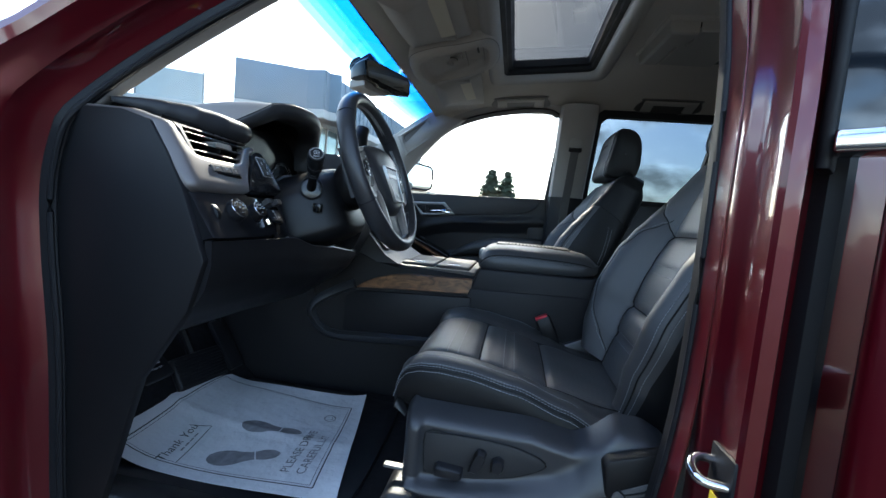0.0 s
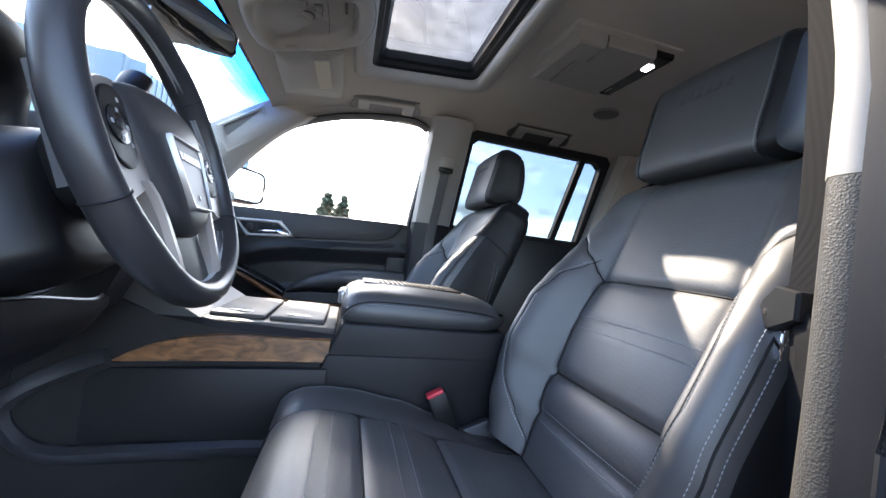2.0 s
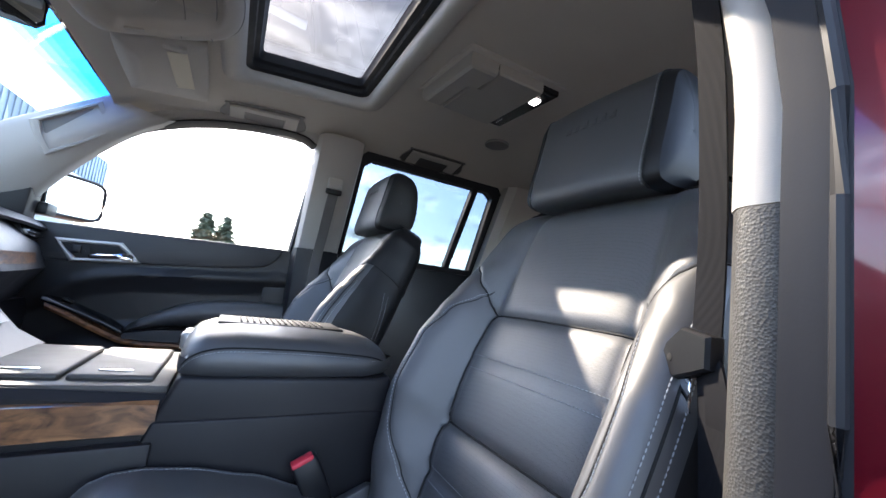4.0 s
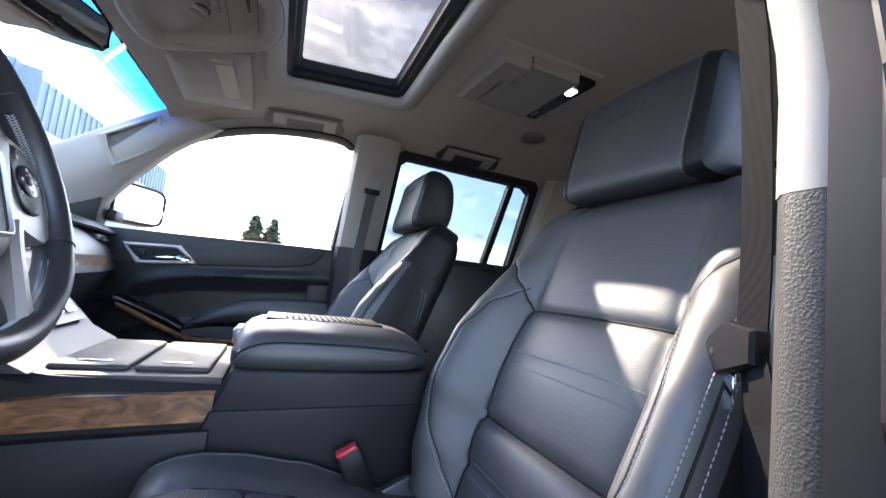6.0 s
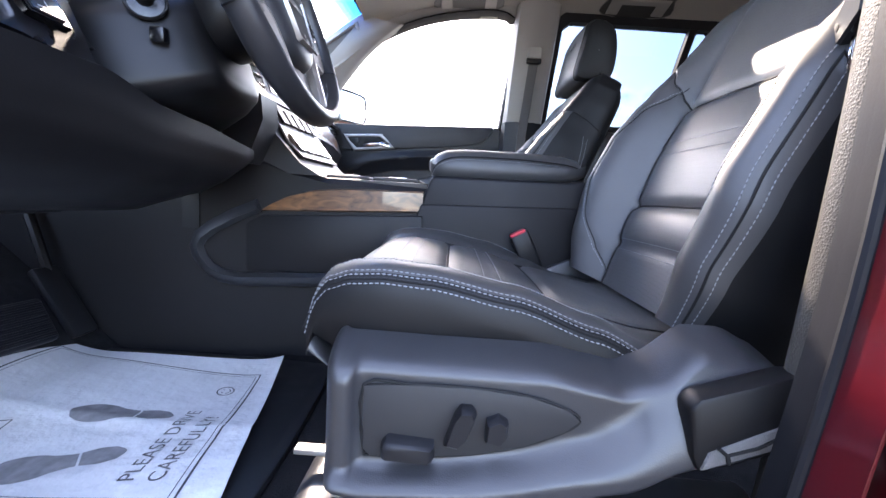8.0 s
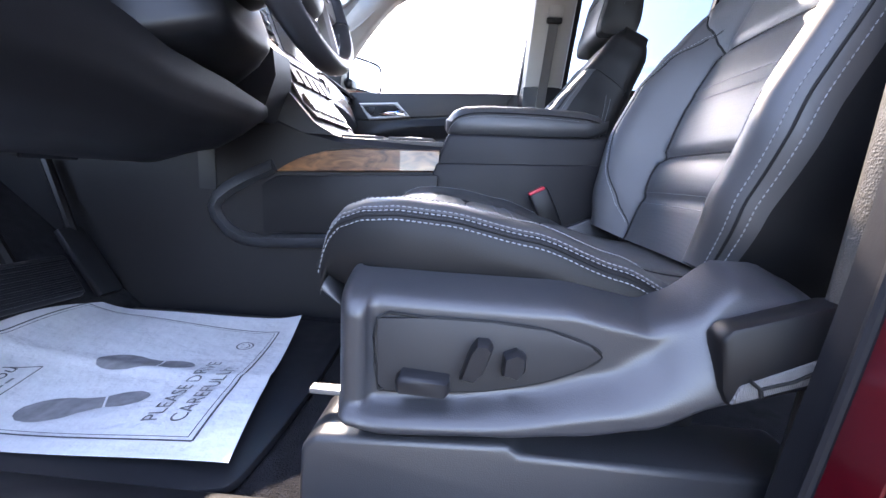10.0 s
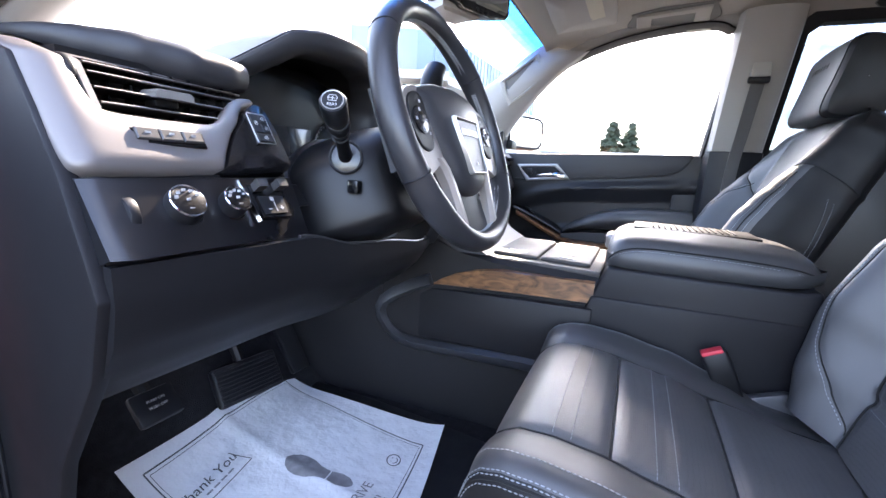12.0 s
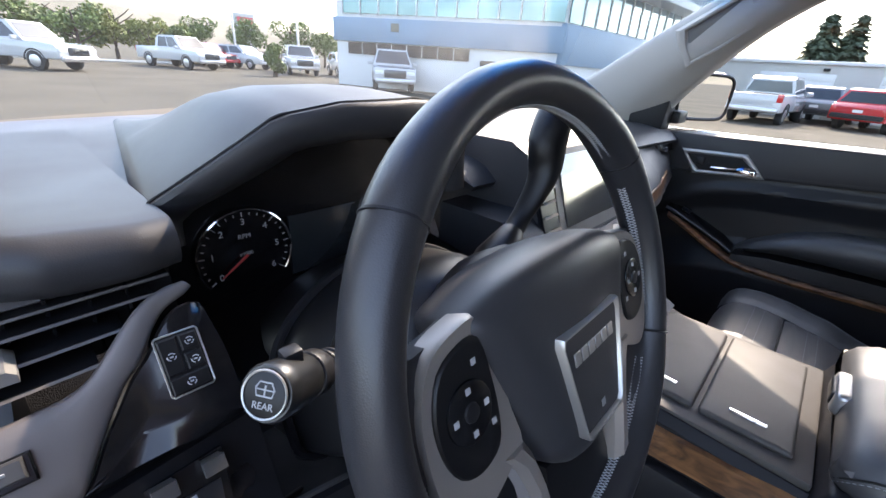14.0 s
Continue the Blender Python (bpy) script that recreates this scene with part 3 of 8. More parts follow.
def ring_sr(grow, dz):
    return [(x, y, liner_z(x, y) + dz) for x, y in rounded(SR_X0 - grow, SR_X1 + grow, -SR_Y - grow, SR_Y + grow, 0.035 + grow * 0.5)]
rg = [ring_sr(0.052, 0.002), ring_sr(0.044, -0.008), ring_sr(0.030, -0.015), ring_sr(0.014, -0.014), ring_sr(0.002, -0.008), ring_sr(-0.004, 0.004), ring_sr(-0.004, 0.022)]
part("lip", loft(rg, cap=False), M_LINERPL, sunroof, "warm grey padded lip")
rg = [ring_sr(-0.003, 0.008), ring_sr(-0.018, 0.012), ring_sr(-0.020, 0.024), ring_sr(-0.032, 0.028), ring_sr(-0.034, 0.042), ring_sr(-0.040, 0.050), ring_sr(0.02, 0.052)]
part("frame", loft(rg, cap=False), M_RUBBER, sunroof, "black sunroof frame")
pane = part("pane", sheet(lambda u, v: (u, v, liner_z(u, v) + 0.051), span(SR_X0 - 0.03, SR_X1 + 0.06, 6), span(-0.385, 0.385, 8)), glass("sunroof_glass", (0.038, 0.040, 0.041)), sunroof)
pane.visible_shadow = False

# ---- passenger's front door, closed ----
PD = lambda x, z: 0.845 - 0.5 * max(0.0, z - 1.345)
pdoor = thing("front_door", "closed front passenger door with black trim and chrome handle", "car door", group="car doors")
WIN = [(-0.60, 1.295), (-0.585, 1.46), (-0.43, 1.584), (-0.29, 1.656), (-0.145, 1.703), (0.01, 1.728), (0.13, 1.735), (0.188, 1.719), (0.211, 1.68), (0.187, 1.325)]
LM = [(-0.62, 1.295), (-0.605, 1.468), (-0.438, 1.596), (-0.294, 1.668), (-0.147, 1.715), (0.01, 1.740), (0.135, 1.747), (0.198, 1.728), (0.223, 1.682), (0.199, 1.325)]
LO = [(-0.66, 1.28), (-0.66, 1.49), (-0.47, 1.612), (-0.31, 1.690), (-0.155, 1.737), (0.01, 1.760), (0.14, 1.767), (0.222, 1.745), (0.249, 1.69), (0.225, 1.315)]
wm = smooth_line([(a, b, 0) for a, b in LM], 4)
wi, wo = smooth_line([(a, b, 0) for a, b in WIN], 4), smooth_line([(a, b, 0) for a, b in LO], 4)
part("window_frame", loft([[(p.x, PD(p.x, p.y) - 0.012, p.y), (p.x, PD(p.x, p.y) + 0.03, p.y), (q.x, PD(q.x, q.y) + 0.03, q.y), (q.x, PD(q.x, q.y) - 0.02, q.y), ((p.x + q.x) / 2, PD(q.x, (p.y + q.y) / 2) - 0.026, (p.y + q.y) / 2)] for p, q in zip(wi, wm)]), M_RUBBER, pdoor, "black window seal")
part("upper_frame", loft([[(p.x, PD(p.x, p.y) - 0.016, p.y), (p.x, PD(p.x, p.y) + 0.028, p.y), (q.x, PD(q.x, q.y) + 0.028, q.y), (q.x, PD(q.x, q.y) - 0.03, q.y), ((p.x + q.x) / 2, PD(q.x, (p.y + q.y) / 2) - 0.030, (p.y + q.y) / 2)] for p, q in zip(wm, wo)]), M_PILLAR, pdoor, "light grey upper door frame")
part("window_pane", sheet(lambda u, v: (u, PD(u, v) + 0.012, v), span(-0.66, 0.23, 8), span(1.30, 1.76, 6)), M_GLASS, pdoor).visible_shadow = False
part("sail_panel", prism([(-0.70, 1.28), (-0.592, 1.295), (-0.580, 1.45), (-0.600, 1.485), (-0.70, 1.40)], "y", 0.775, 0.86, 0.006), M_PLASTIC_SM, pdoor, "black mirror sail panel")
# padded top: its sewn lower edge rises in a curve at the rear
PADLINE = smooth_line([(-0.72, 1.176, 0), (-0.50, 1.190, 0), (-0.283, 1.207, 0), (-0.05, 1.228, 0), (0.08, 1.246, 0), (0.125, 1.262, 0), (0.155, 1.292, 0), (0.168, 1.322, 0)], 4)
part("panel_upper", prism([(-0.72, 1.303), (0.168, 1.332)] + [(p.x, p.y) for p in PADLINE[::-1]], "y", 0.838, 0.93, 0.006, 3), M_SOFT, pdoor, "black padded door top")
part("pad_stitching", dashes([(p.x, 0.8372, p.y + 0.011) for p in PADLINE], 0.007, 0.005, 0.0005), M_COVER, pdoor)
part("panel_rear", prism([(0.166, 1.331), (0.222, 1.334), (0.225, 0.62), (0.12, 0.62), (0.12, 1.235)], "y", 0.850, 0.93, 0.004), M_PLASTIC, pdoor)
SWEEP = [(-0.72, 1.02), (-0.56, 1.062), (-0.51, 1.092), (-0.46, 1.121), (-0.39, 1.147), (-0.285, 1.167), (-0.10, 1.181), (0.17, 1.204), (0.225, 1.208)]
def door_skin(x, w):
    """Trim under the pad: a ledge above the sweeping line, a hollow below it."""
    z = 0.62 + (lerp(x, [(p.x, p.y) for p in PADLINE]) + 0.004 - 0.62) * w
    d = z - lerp(x, SWEEP)
    y = 0.846 + 0.012 * min(1.0, max(0.0, d / 0.03)) if d > 0 else 0.846 + 0.032 * min(1.0, -d / 0.055) ** 0.8 - 0.05 * min(1.0, max(0.0, (-d - 0.16) / 0.10))
    return (x, y, z)
part("panel_middle", sheet(door_skin, span(-0.72, 0.215, 48), span(0, 1, 70), 0.012), M_PLASTIC, pdoor, "black hollowed door trim", crease=50)
part("trim_line", tube([(x, 0.8455, lerp(x, SWEEP) + 0.001) for x in span(-0.52, 0.21, 40)], 0.0026, 6), M_SEAM, pdoor)
# armrest: rises from the pull and runs level to the rear
ARM = [(-0.292, 0.992, 0.972, 0.02), (-0.25, 1.022, 0.978, 0.045), (-0.20, 1.052, 0.992, 0.062), (-0.15, 1.076, 1.000, 0.070), (-0.08, 1.097, 1.004, 0.074), (0.0, 1.107, 1.006, 0.076), (0.10, 1.112, 1.008, 0.076), (0.20, 1.113, 1.010, 0.074)]
part("armrest", loft([[(x, 0.885, zt), (x, 0.872 - 0.3 * d, zt + 0.001), (x, 0.868 - 0.8 * d, zt - 0.006), (x, 0.866 - d, zt - 0.024), (x, 0.866 - d, (zt + zb) / 2 - 0.006), (x, 0.872 - 0.8 * d, zb + 0.006), (x, 0.885, zb)] for x, zt, zb, d in ARM]), M_LEATHER, pdoor, "black padded armrest", crease=60)
part("armrest_stitching", dashes([(x, 0.867 - 0.8 * d, zt - 0.005) for x, zt, zb, d in ARM], 0.007, 0.005, 0.0005), M_COVER, pdoor)
part("pull_cup", loft([[(x, 0.845, zt), (x, 0.80, zt - 0.004), (x, 0.795, zb), (x, 0.845, zb - 0.006)] for x, zt, zb in ((-0.29, 0.975, 0.955), (-0.20, 0.992, 0.950), (0.0, 1.002, 0.952), (0.20, 1.005, 0.956))]), M_PLASTIC_SM, pdoor, "dark door pull cup")
part("wood_strip", loft([[(x, 0.800, z - 0.010), (x, 0.795, z), (x, 0.800, z + 0.009), (x, 0.86, z + 0.012), (x, 0.86, z - 0.014)] for x, z in ((-0.50, 1.045), (-0.44, 1.018), (-0.37, 0.982), (-0.30, 0.950), (-0.24, 0.938), (-0.15, 0.936), (0.0, 0.938), (0.2, 0.945))]), M_WOOD, pdoor, "glossy burl wood strip")
part("switch_pod", loft([[(x, 0.87, z + 0.012), (x, 0.808, z + 0.006), (x, 0.800, z - 0.002), (x, 0.802, z - 0.010), (x, 0.87, z - 0.014)] for x, z in ((-0.512, 1.066), (-0.46, 1.050), (-0.40, 1.026), (-0.34, 1.000), (-0.295, 0.976))]), M_GLOSSBLACK, pdoor, "gloss black window switch pod")
part("window_switch", rbox((-0.455, 0.835, 1.064), (0.030, 0.022, 0.008), 0.003, 2, Matrix.Rotation(radians(22), 3, "Y")), M_PLASTIC, pdoor)
part("outer_skin", sheet(lambda u, v: (u, 0.955 + 0.03 * math.sin((v - 0.5) * 3.0), v), span(-0.72, 0.22, 6), span(0.55, 1.31, 8), 0.01), M_RED, pdoor, "dark red painted outer panel")
part("belt_line", prism([(-0.72, 1.298), (0.205, 1.326), (0.205, 1.333), (-0.72, 1.305)], "y", 0.935, 0.975, 0.002), M_CHROME, pdoor)
# handle: wide satin bezel, black cup, lock rocker and chrome pull
def bz(e):
    return [(p.x, p.y) for p in smooth_line([(-0.520 + e, 1.258 - e * 0.6, 0), (-0.516 + e * 1.1, 1.262 - e, 0), (-0.430, 1.267 - e, 0), (-0.352 - e * 0.3, 1.271 - e, 0), (-0.342 - e * 0.8, 1.268 - e, 0), (-0.310 - e * 1.2, 1.236, 0), (-0.287 - e * 1.6, 1.211 + e, 0), (-0.291 - e * 1.6, 1.207 + e, 0), (-0.38, 1.199 + e, 0), (-0.470 + e * 0.8, 1.190 + e, 0), (-0.476 + e, 1.193 + e, 0), (-0.500 + e, 1.226, 0)], 2, True)]
part("handle_bezel", loft([[(x, y, z) for x, z in bz(e)] for e, y in ((0.0, 0.840), (0.0, 0.833), (0.002, 0.830), (0.010, 0.830), (0.013, 0.833), (0.014, 0.842))], cap=False), M_BEZEL, pdoor, "satin chrome handle bezel", crease=60)
part("handle_cup", prism(bz(0.013), "y", 0.8345, 0.842), M_PLASTIC_SM, pdoor)
# flat near-black plate paints the shade of the hollow behind the pull
part("cup_hollow_shade", prism([(-0.435, 1.250), (-0.352, 1.255), (-0.325, 1.222), (-0.425, 1.213)], "y", 0.8335, 0.842, 0.004), M_SEAM, pdoor)
part("handle", loft([[(x, y - 0.006, z + h), (x, y - 0.010, z + h * 0.3), (x, y - 0.009, z - h), (x, y, z - h), (x, y, z + h)] for x, y, z, h in [(-0.428, 0.834, 1.216, 0.004), (-0.40, 0.826, 1.218, 0.006), (-0.36, 0.824, 1.222, 0.006), (-0.338, 0.824, 1.226, 0.009), (-0.312, 0.828, 1.224, 0.011), (-0.306, 0.832, 1.220, 0.009)]]), M_CHROME, pdoor, "chrome door pull")
part("lock_button", rbox((-0.462, 0.831, 1.232), (0.024, 0.010, 0.026), 0.003), M_PLASTIC, pdoor)

# door mirror on the passenger's side
dm = thing("door_mirror", "chrome-capped exterior mirror on the passenger side", "mirror")
part("housing", rbox((-0.592, 1.015, 1.415), (0.10, 0.245, 0.165), 0.03, 3, Matrix.Rotation(radians(-30), 3, "Z")), M_RED, dm)
part("glass", rbox((-0.542, 1.00, 1.415), (0.006, 0.21, 0.138), 0.002, 1, Matrix.Rotation(radians(-30), 3, "Z")), M_MIRROR, dm, "mirror glass reflecting the lot")
part("rim", tube([(-0.539 + 0.056 * math.copysign(abs(math.cos(a)) ** 0.4, math.cos(a)), 1.00 + 0.097 * math.copysign(abs(math.cos(a)) ** 0.4, math.cos(a)), 1.415 + 0.072 * math.copysign(abs(math.sin(a)) ** 0.4, math.sin(a))) for a in (2 * math.pi * k / 32 for k in range(32))], 0.006, 6, True), M_PLASTIC_SM, dm, "black mirror rim")
part("foot", prism([(-0.64, 1.33), (-0.56, 1.33), (-0.56, 1.37), (-0.64, 1.37)], "y", 0.845, 0.93, 0.008), M_PLASTIC_SM, dm)

# rear passenger door
rdoor = thing("rear_door", "closed rear passenger door with tinted window", "car door", group="car doors")
part("panel", prism([(0.385, 0.60), (1.045, 0.60), (1.045, 1.362), (0.385, 1.352)], "y", 0.845, 0.93, 0.01), M_PLASTIC, rdoor)
wr = [(0.40, 1.36), (0.40, 1.70), (0.43, 1.725), (0.98, 1.72), (1.015, 1.70), (1.03, 1.365)]
wq = [(0.37, 1.335), (0.37, 1.73), (0.40, 1.752), (1.02, 1.752), (1.055, 1.72), (1.07, 1.34)]
part("window_frame", loft([[(a[0], PD(0, a[1]) - 0.012, a[1]), (a[0], PD(0, a[1]) + 0.03, a[1]), (b[0], PD(0, b[1]) + 0.03, b[1]), (b[0], PD(0, b[1]) - 0.015, b[1])] for a, b in zip(wr + wr[:1], wq + wq[:1])], cap=False), M_RUBBER, rdoor, "black window seal")
part("window_pane", sheet(lambda u, v: (u, PD(u, v) + 0.012, v), span(0.37, 1.07, 6), span(1.335, 1.755, 6)), M_TINT, rdoor).visible_shadow = False
part("divider_bar", loft([[(x - 0.014, PD(0, z) - 0.01, z), (x + 0.014, PD(0, z) - 0.01, z), (x + 0.014, PD(0, z) + 0.02, z), (x - 0.014, PD(0, z) + 0.02, z)] for x, z in ((0.905, 1.345), (0.918, 1.74))]), M_RUBBER, rdoor)

# rear driver's door, swung open from the B-pillar
odoor = thing("rear_door", "open rear door with red paint, chrome belt strip and dark glass", "car door", group="car doors")
T = Matrix.Translation((0.425, -0.912, 0)) @ Matrix.Rotation(radians(-38), 4, "Z")
def moved(bm, m=T):
    bmesh.ops.transform(bm, matrix=m, verts=bm.verts)
    return bm
part("outer_panel", moved(prism([(-0.004, -0.055), (-0.004, -0.070), (0.004, -0.084), (0.018, -0.090), (0.85, -0.090), (0.85, 0.02), (0.03, 0.02), (0.012, -0.03)], "z", 0.55, 1.289, 0.006, 3)), M_RED, odoor, "glossy red door skin")
part("belt_strip", moved(prism([(-0.044, -0.090), (0.85, -0.098), (0.85, -0.05), (-0.044, -0.05)], "z", 1.292, 1.314, 0.004, 3)), M_CHROME, odoor, "chrome belt strip")
part("window_frame", moved(prism([(-0.058, -0.066), (-0.055, -0.072), (-0.046, -0.073), (-0.044, -0.068), (-0.044, -0.03), (-0.058, -0.03)], "z", 1.279, 1.70, 0.003)), M_RUBBER, odoor)
part("window_pane", moved(prism([(-0.044, -0.066), (0.85, -0.066), (0.85, -0.060), (-0.044, -0.060)], "z", 1.30, 1.70)), mat("dark_privacy_glass", (0.01, 0.014, 0.02), 0.04, coat=1.0), odoor, "dark privacy glass")
part("hinge", rbox((0.455, -0.925, 1.03), (0.05, 0.06, 0.05), 0.008), M_RED, odoor)
part("hinge", rbox((0.455, -0.925, 0.76), (0.05, 0.06, 0.05), 0.008), M_RED, odoor)
part("wiring_boot", tube([(0.42, -0.90, 0.86 - 0.01 * k) for k in range(14)], [0.016 + 0.004 * (k % 2) for k in range(14)], 10), M_RUBBER, odoor)
# driver's door, swung wide open
fdoor = thing("front_door", "wide open driver's door with black inner trim", "car door", group="car doors")
F = Matrix.Translation((-0.735, -0.95, 0)) @ Matrix.Rotation(radians(-72), 4, "Z")
part("outer_panel", moved(prism([(-0.02, -0.09), (1.03, -0.09), (1.03, -0.05), (-0.02, -0.05)], "z", 0.52, 1.30, 0.01), F), M_RED, fdoor)
part("inner_panel", moved(prism([(0.0, -0.049), (1.02, -0.049), (1.02, 0.02), (0.0, 0.02)], "z", 0.54, 1.31, 0.02), F), M_PLASTIC, fdoor, "black inner door trim")
part("armrest", moved(rbox((0.60, 0.05, 1.02), (0.55, 0.08, 0.09), 0.02), F), M_LEATHER, fdoor)
part("window_frame", moved(tube(smooth_line([(0.02, -0.03, 1.31), (0.25, 0.02, 1.48), (0.50, 0.08, 1.65), (0.75, 0.12, 1.72), (0.98, 0.11, 1.70), (1.01, 0.03, 1.45), (1.01, -0.03, 1.31)], 5), 0.022, 8), F), M_RUBBER, fdoor)
# striker on the B-pillar
striker = thing("door_striker", "steel door striker loop on the red pillar", "striker")
part("plate", rbox((0.302, -0.925, 0.945), (0.006, 0.05, 0.05), 0.002), M_RUBBER, striker)
part("loop", tube(smooth_line([(0.303, -0.905, 0.948), (0.285, -0.905, 0.950), (0.272, -0.918, 0.946), (0.275, -0.938, 0.940), (0.303, -0.942, 0.938)], 5), 0.0055, 10), M_CHROME, striker)
sticker = thing("sticker", "small yellow warning sticker on the red pillar", "sticker")
part("sheet", rbox((0.3025, -0.918, 0.893), (0.002, 0.026, 0.040), 0.0005, 1), mat("sticker_yellow", (0.75, 0.62, 0.05), 0.4), sticker)
part("print", rbox((0.3012, -0.918, 0.885), (0.001, 0.018, 0.014), 0), M_WHITEINK, sticker)

# ---- front seats ----
SEAT_Y = 0.435                      # seat centres, left and right of the car's middle
BACK_O = Vector((0.304, 0, 0.86))   # foot of the backrest's front face
EV, EW = Vector((0.371, 0, 0.928)), Vector((-0.928, 0, 0.371))
W_T = [(0.0, 0.225), (0.06, 0.248), (0.15, 0.268), (0.28, 0.272), (0.36, 0.264), (0.42, 0.255), (0.50, 0.247), (0.56, 0.236), (0.60, 0.214), (0.618, 0.18), (0.625, 0.14)]
HB_T = [(0.0, 0.045), (0.08, 0.070), (0.18, 0.085), (0.28, 0.080), (0.34, 0.066), (0.39, 0.050), (0.44, 0.034), (0.48, 0.022), (0.52, 0.012), (0.56, 0.004), (0.60, 0.0)]
GROOVES = [(0.366, 0.007, 0.007), (0.165, 0.007, 0.007), (0.088, 0.003, 0.004), (0.080, 0.003, 0.004), (0.278, 0.002, 0.004), (0.268, 0.002, 0.004)]


def v_tip(k):
    """Height at which the side bolster ends and the upper panel begins: a rounded crescent tip."""
    return lerp(k, [(3.0, 0.366), (3.6, 0.378), (4.6, 0.405), (6.0, 0.436), (7.2, 0.452), (8.4, 0.456), (10.0, 0.448), (12.0, 0.43)])


def s_leaf(v):
    """The sewn leaf line on the bolster's inner face."""
    return lerp(v, [(0.02, 3.1), (0.06, 4.3), (0.12, 5.5), (0.20, 6.1), (0.28, 6.0), (0.34, 5.4), (0.385, 4.4), (0.405, 3.9)])


def back_section(v):
    """Half section (across, forward) of the backrest at height v, from the middle round to the rear."""
    W, hb = lerp(v, W_T), lerp(v, HB_T)
    k = W / 0.262
    top = max(0.0, (v - 0.54) / 0.085)
    rear = -0.125 + 0.075 * top ** 2
    drop = -0.05 * top ** 2.2
    pts = [(0, 0.004), (0.07, 0.003), (0.125, 0.0), (0.146, -0.004), (0.165, hb * 0.30), (0.190, hb * 0.80), (0.210, hb), (0.232, hb * 0.97), (0.250, hb * 0.72 - 0.004), (0.260, hb * 0.3 - 0.016), (0.262, -0.03), (0.260, -0.07), (0.250, -0.10), (0.215, rear), (0.10, rear - 0.012), (0, rear - 0.014)]
    return [(a * k, max(b + drop, rear - 0.02) if b > -0.02 else max(b, rear) if b > rear else b) for a, b in pts]


def back_pt(v, s, side):
    """s: 0 middle .. 15 rear, signed; side: +1 or -1 seat centre."""
    sec = back_section(v)
    k = min(15.0, abs(s))
    i = min(14, int(k))
    t = k - i
    P = lambda j: Vector((*sec[min(15, abs(j))], 0)) if j >= 0 else Vector((-sec[-j][0], sec[-j][1], 0))
    a, b, c, d = P(i - 1), P(i), P(i + 1), P(min(15, i + 2))
    q = 0.5 * ((2 * b) + (c - a) * t + (2 * a - 5 * b + 4 * c - d) * t * t + (3 * b - a - 3 * c + d) * t ** 3)
    w = q.y
    if k < 3.2:
        for v0, g_, wd in GROOVES:
            w -= g_ * math.exp(-((v - v0) / wd) ** 2)
        w += 0.006 * math.sin(math.pi * min(1, max(0, (v - 0.088) / 0.077))) if v < 0.165 else 0.007 * math.sin(math.pi * min(1, (v - 0.165) / 0.201)) if v < 0.366 else 0.0
    else:
        w -= 0.0045 * math.exp(-((v - v_tip(k)) / 0.006) ** 2)
        if v < 0.41 and k < 7:
            w -= 0.0022 * math.exp(-((k - s_leaf(v)) / 0.14) ** 2)
    p = BACK_O + EV * v + EW * w
    return Vector((p.x, side * SEAT_Y + math.copysign(q.x, s), p.z))


CX = [(0.36, 0.846), (0.26, 0.856), (0.15, 0.879), (0.06, 0.903), (-0.01, 0.917), (-0.06, 0.921), (-0.10, 0.917), (-0.122, 0.905), (-0.136, 0.888), (-0.142, 0.862)]
CB = [(0.36, 0.836), (0.24, 0.853), (0.17, 0.884), (0.08, 0.913), (-0.01, 0.929), (-0.06, 0.932), (-0.095, 0.929), (-0.120, 0.920), (-0.136, 0.903), (-0.144, 0.868)]
CX, CB = CX[::-1], CB[::-1]
CGROOVE = [(-0.055, 0.0022, 0.004), (-0.047, 0.0022, 0.004), (0.005, 0.006, 0.006), (0.062, 0.0022, 0.004), (0.070, 0.0022, 0.004), (0.145, 0.006, 0.006)]


def cush_pt(x, s, side):
    """Seat cushion: s 0 middle .. 11 underside."""
    zc, zb = lerp(x, CX), lerp(x, CB)
    taper = 1 - 0.06 * max(0, (-x - 0.04) / 0.11) ** 2
    bot = 0.835 if x > -0.11 else 0.835 + (-0.11 - x) * 0.4
    sec = [(0, zc + 0.002), (0.08, zc + 0.001), (0.135, zc - 0.001), (0.150, zc - 0.004), (0.172, zc + (zb - zc) * 0.45), (0.200, zc + (zb - zc) * 0.9), (0.222, zb + 0.002), (0.240, zb - 0.002), (0.252, zb - 0.014), (0.257, zb - 0.035), (0.256, min(zb - 0.05, 0.865)), (0.245, bot)]
    k = min(11.0, abs(s))
    i = min(10, int(k))
    t = k - i
    P = lambda j: Vector((*sec[min(11, j)], 0)) if j >= 0 else Vector((-sec[-j][0], sec[-j][1], 0))
    a, b, c, d = P(i - 1), P(i), P(i + 1), P(i + 2)
    q = 0.5 * ((2 * b) + (c - a) * t + (2 * a - 5 * b + 4 * c - d) * t * t + (3 * b - a - 3 * c + d) * t ** 3)
    z = q.y
    if k < 3:
        for x0, g_, wd in CGROOVE:
            z -= g_ * math.exp(-((x - x0) / wd) ** 2)
        z += 0.004 * abs(math.sin((x - 0.005) * math.pi / 0.14))
    return Vector((x, side * SEAT_Y + math.copysign(q.x, s) * taper, z))


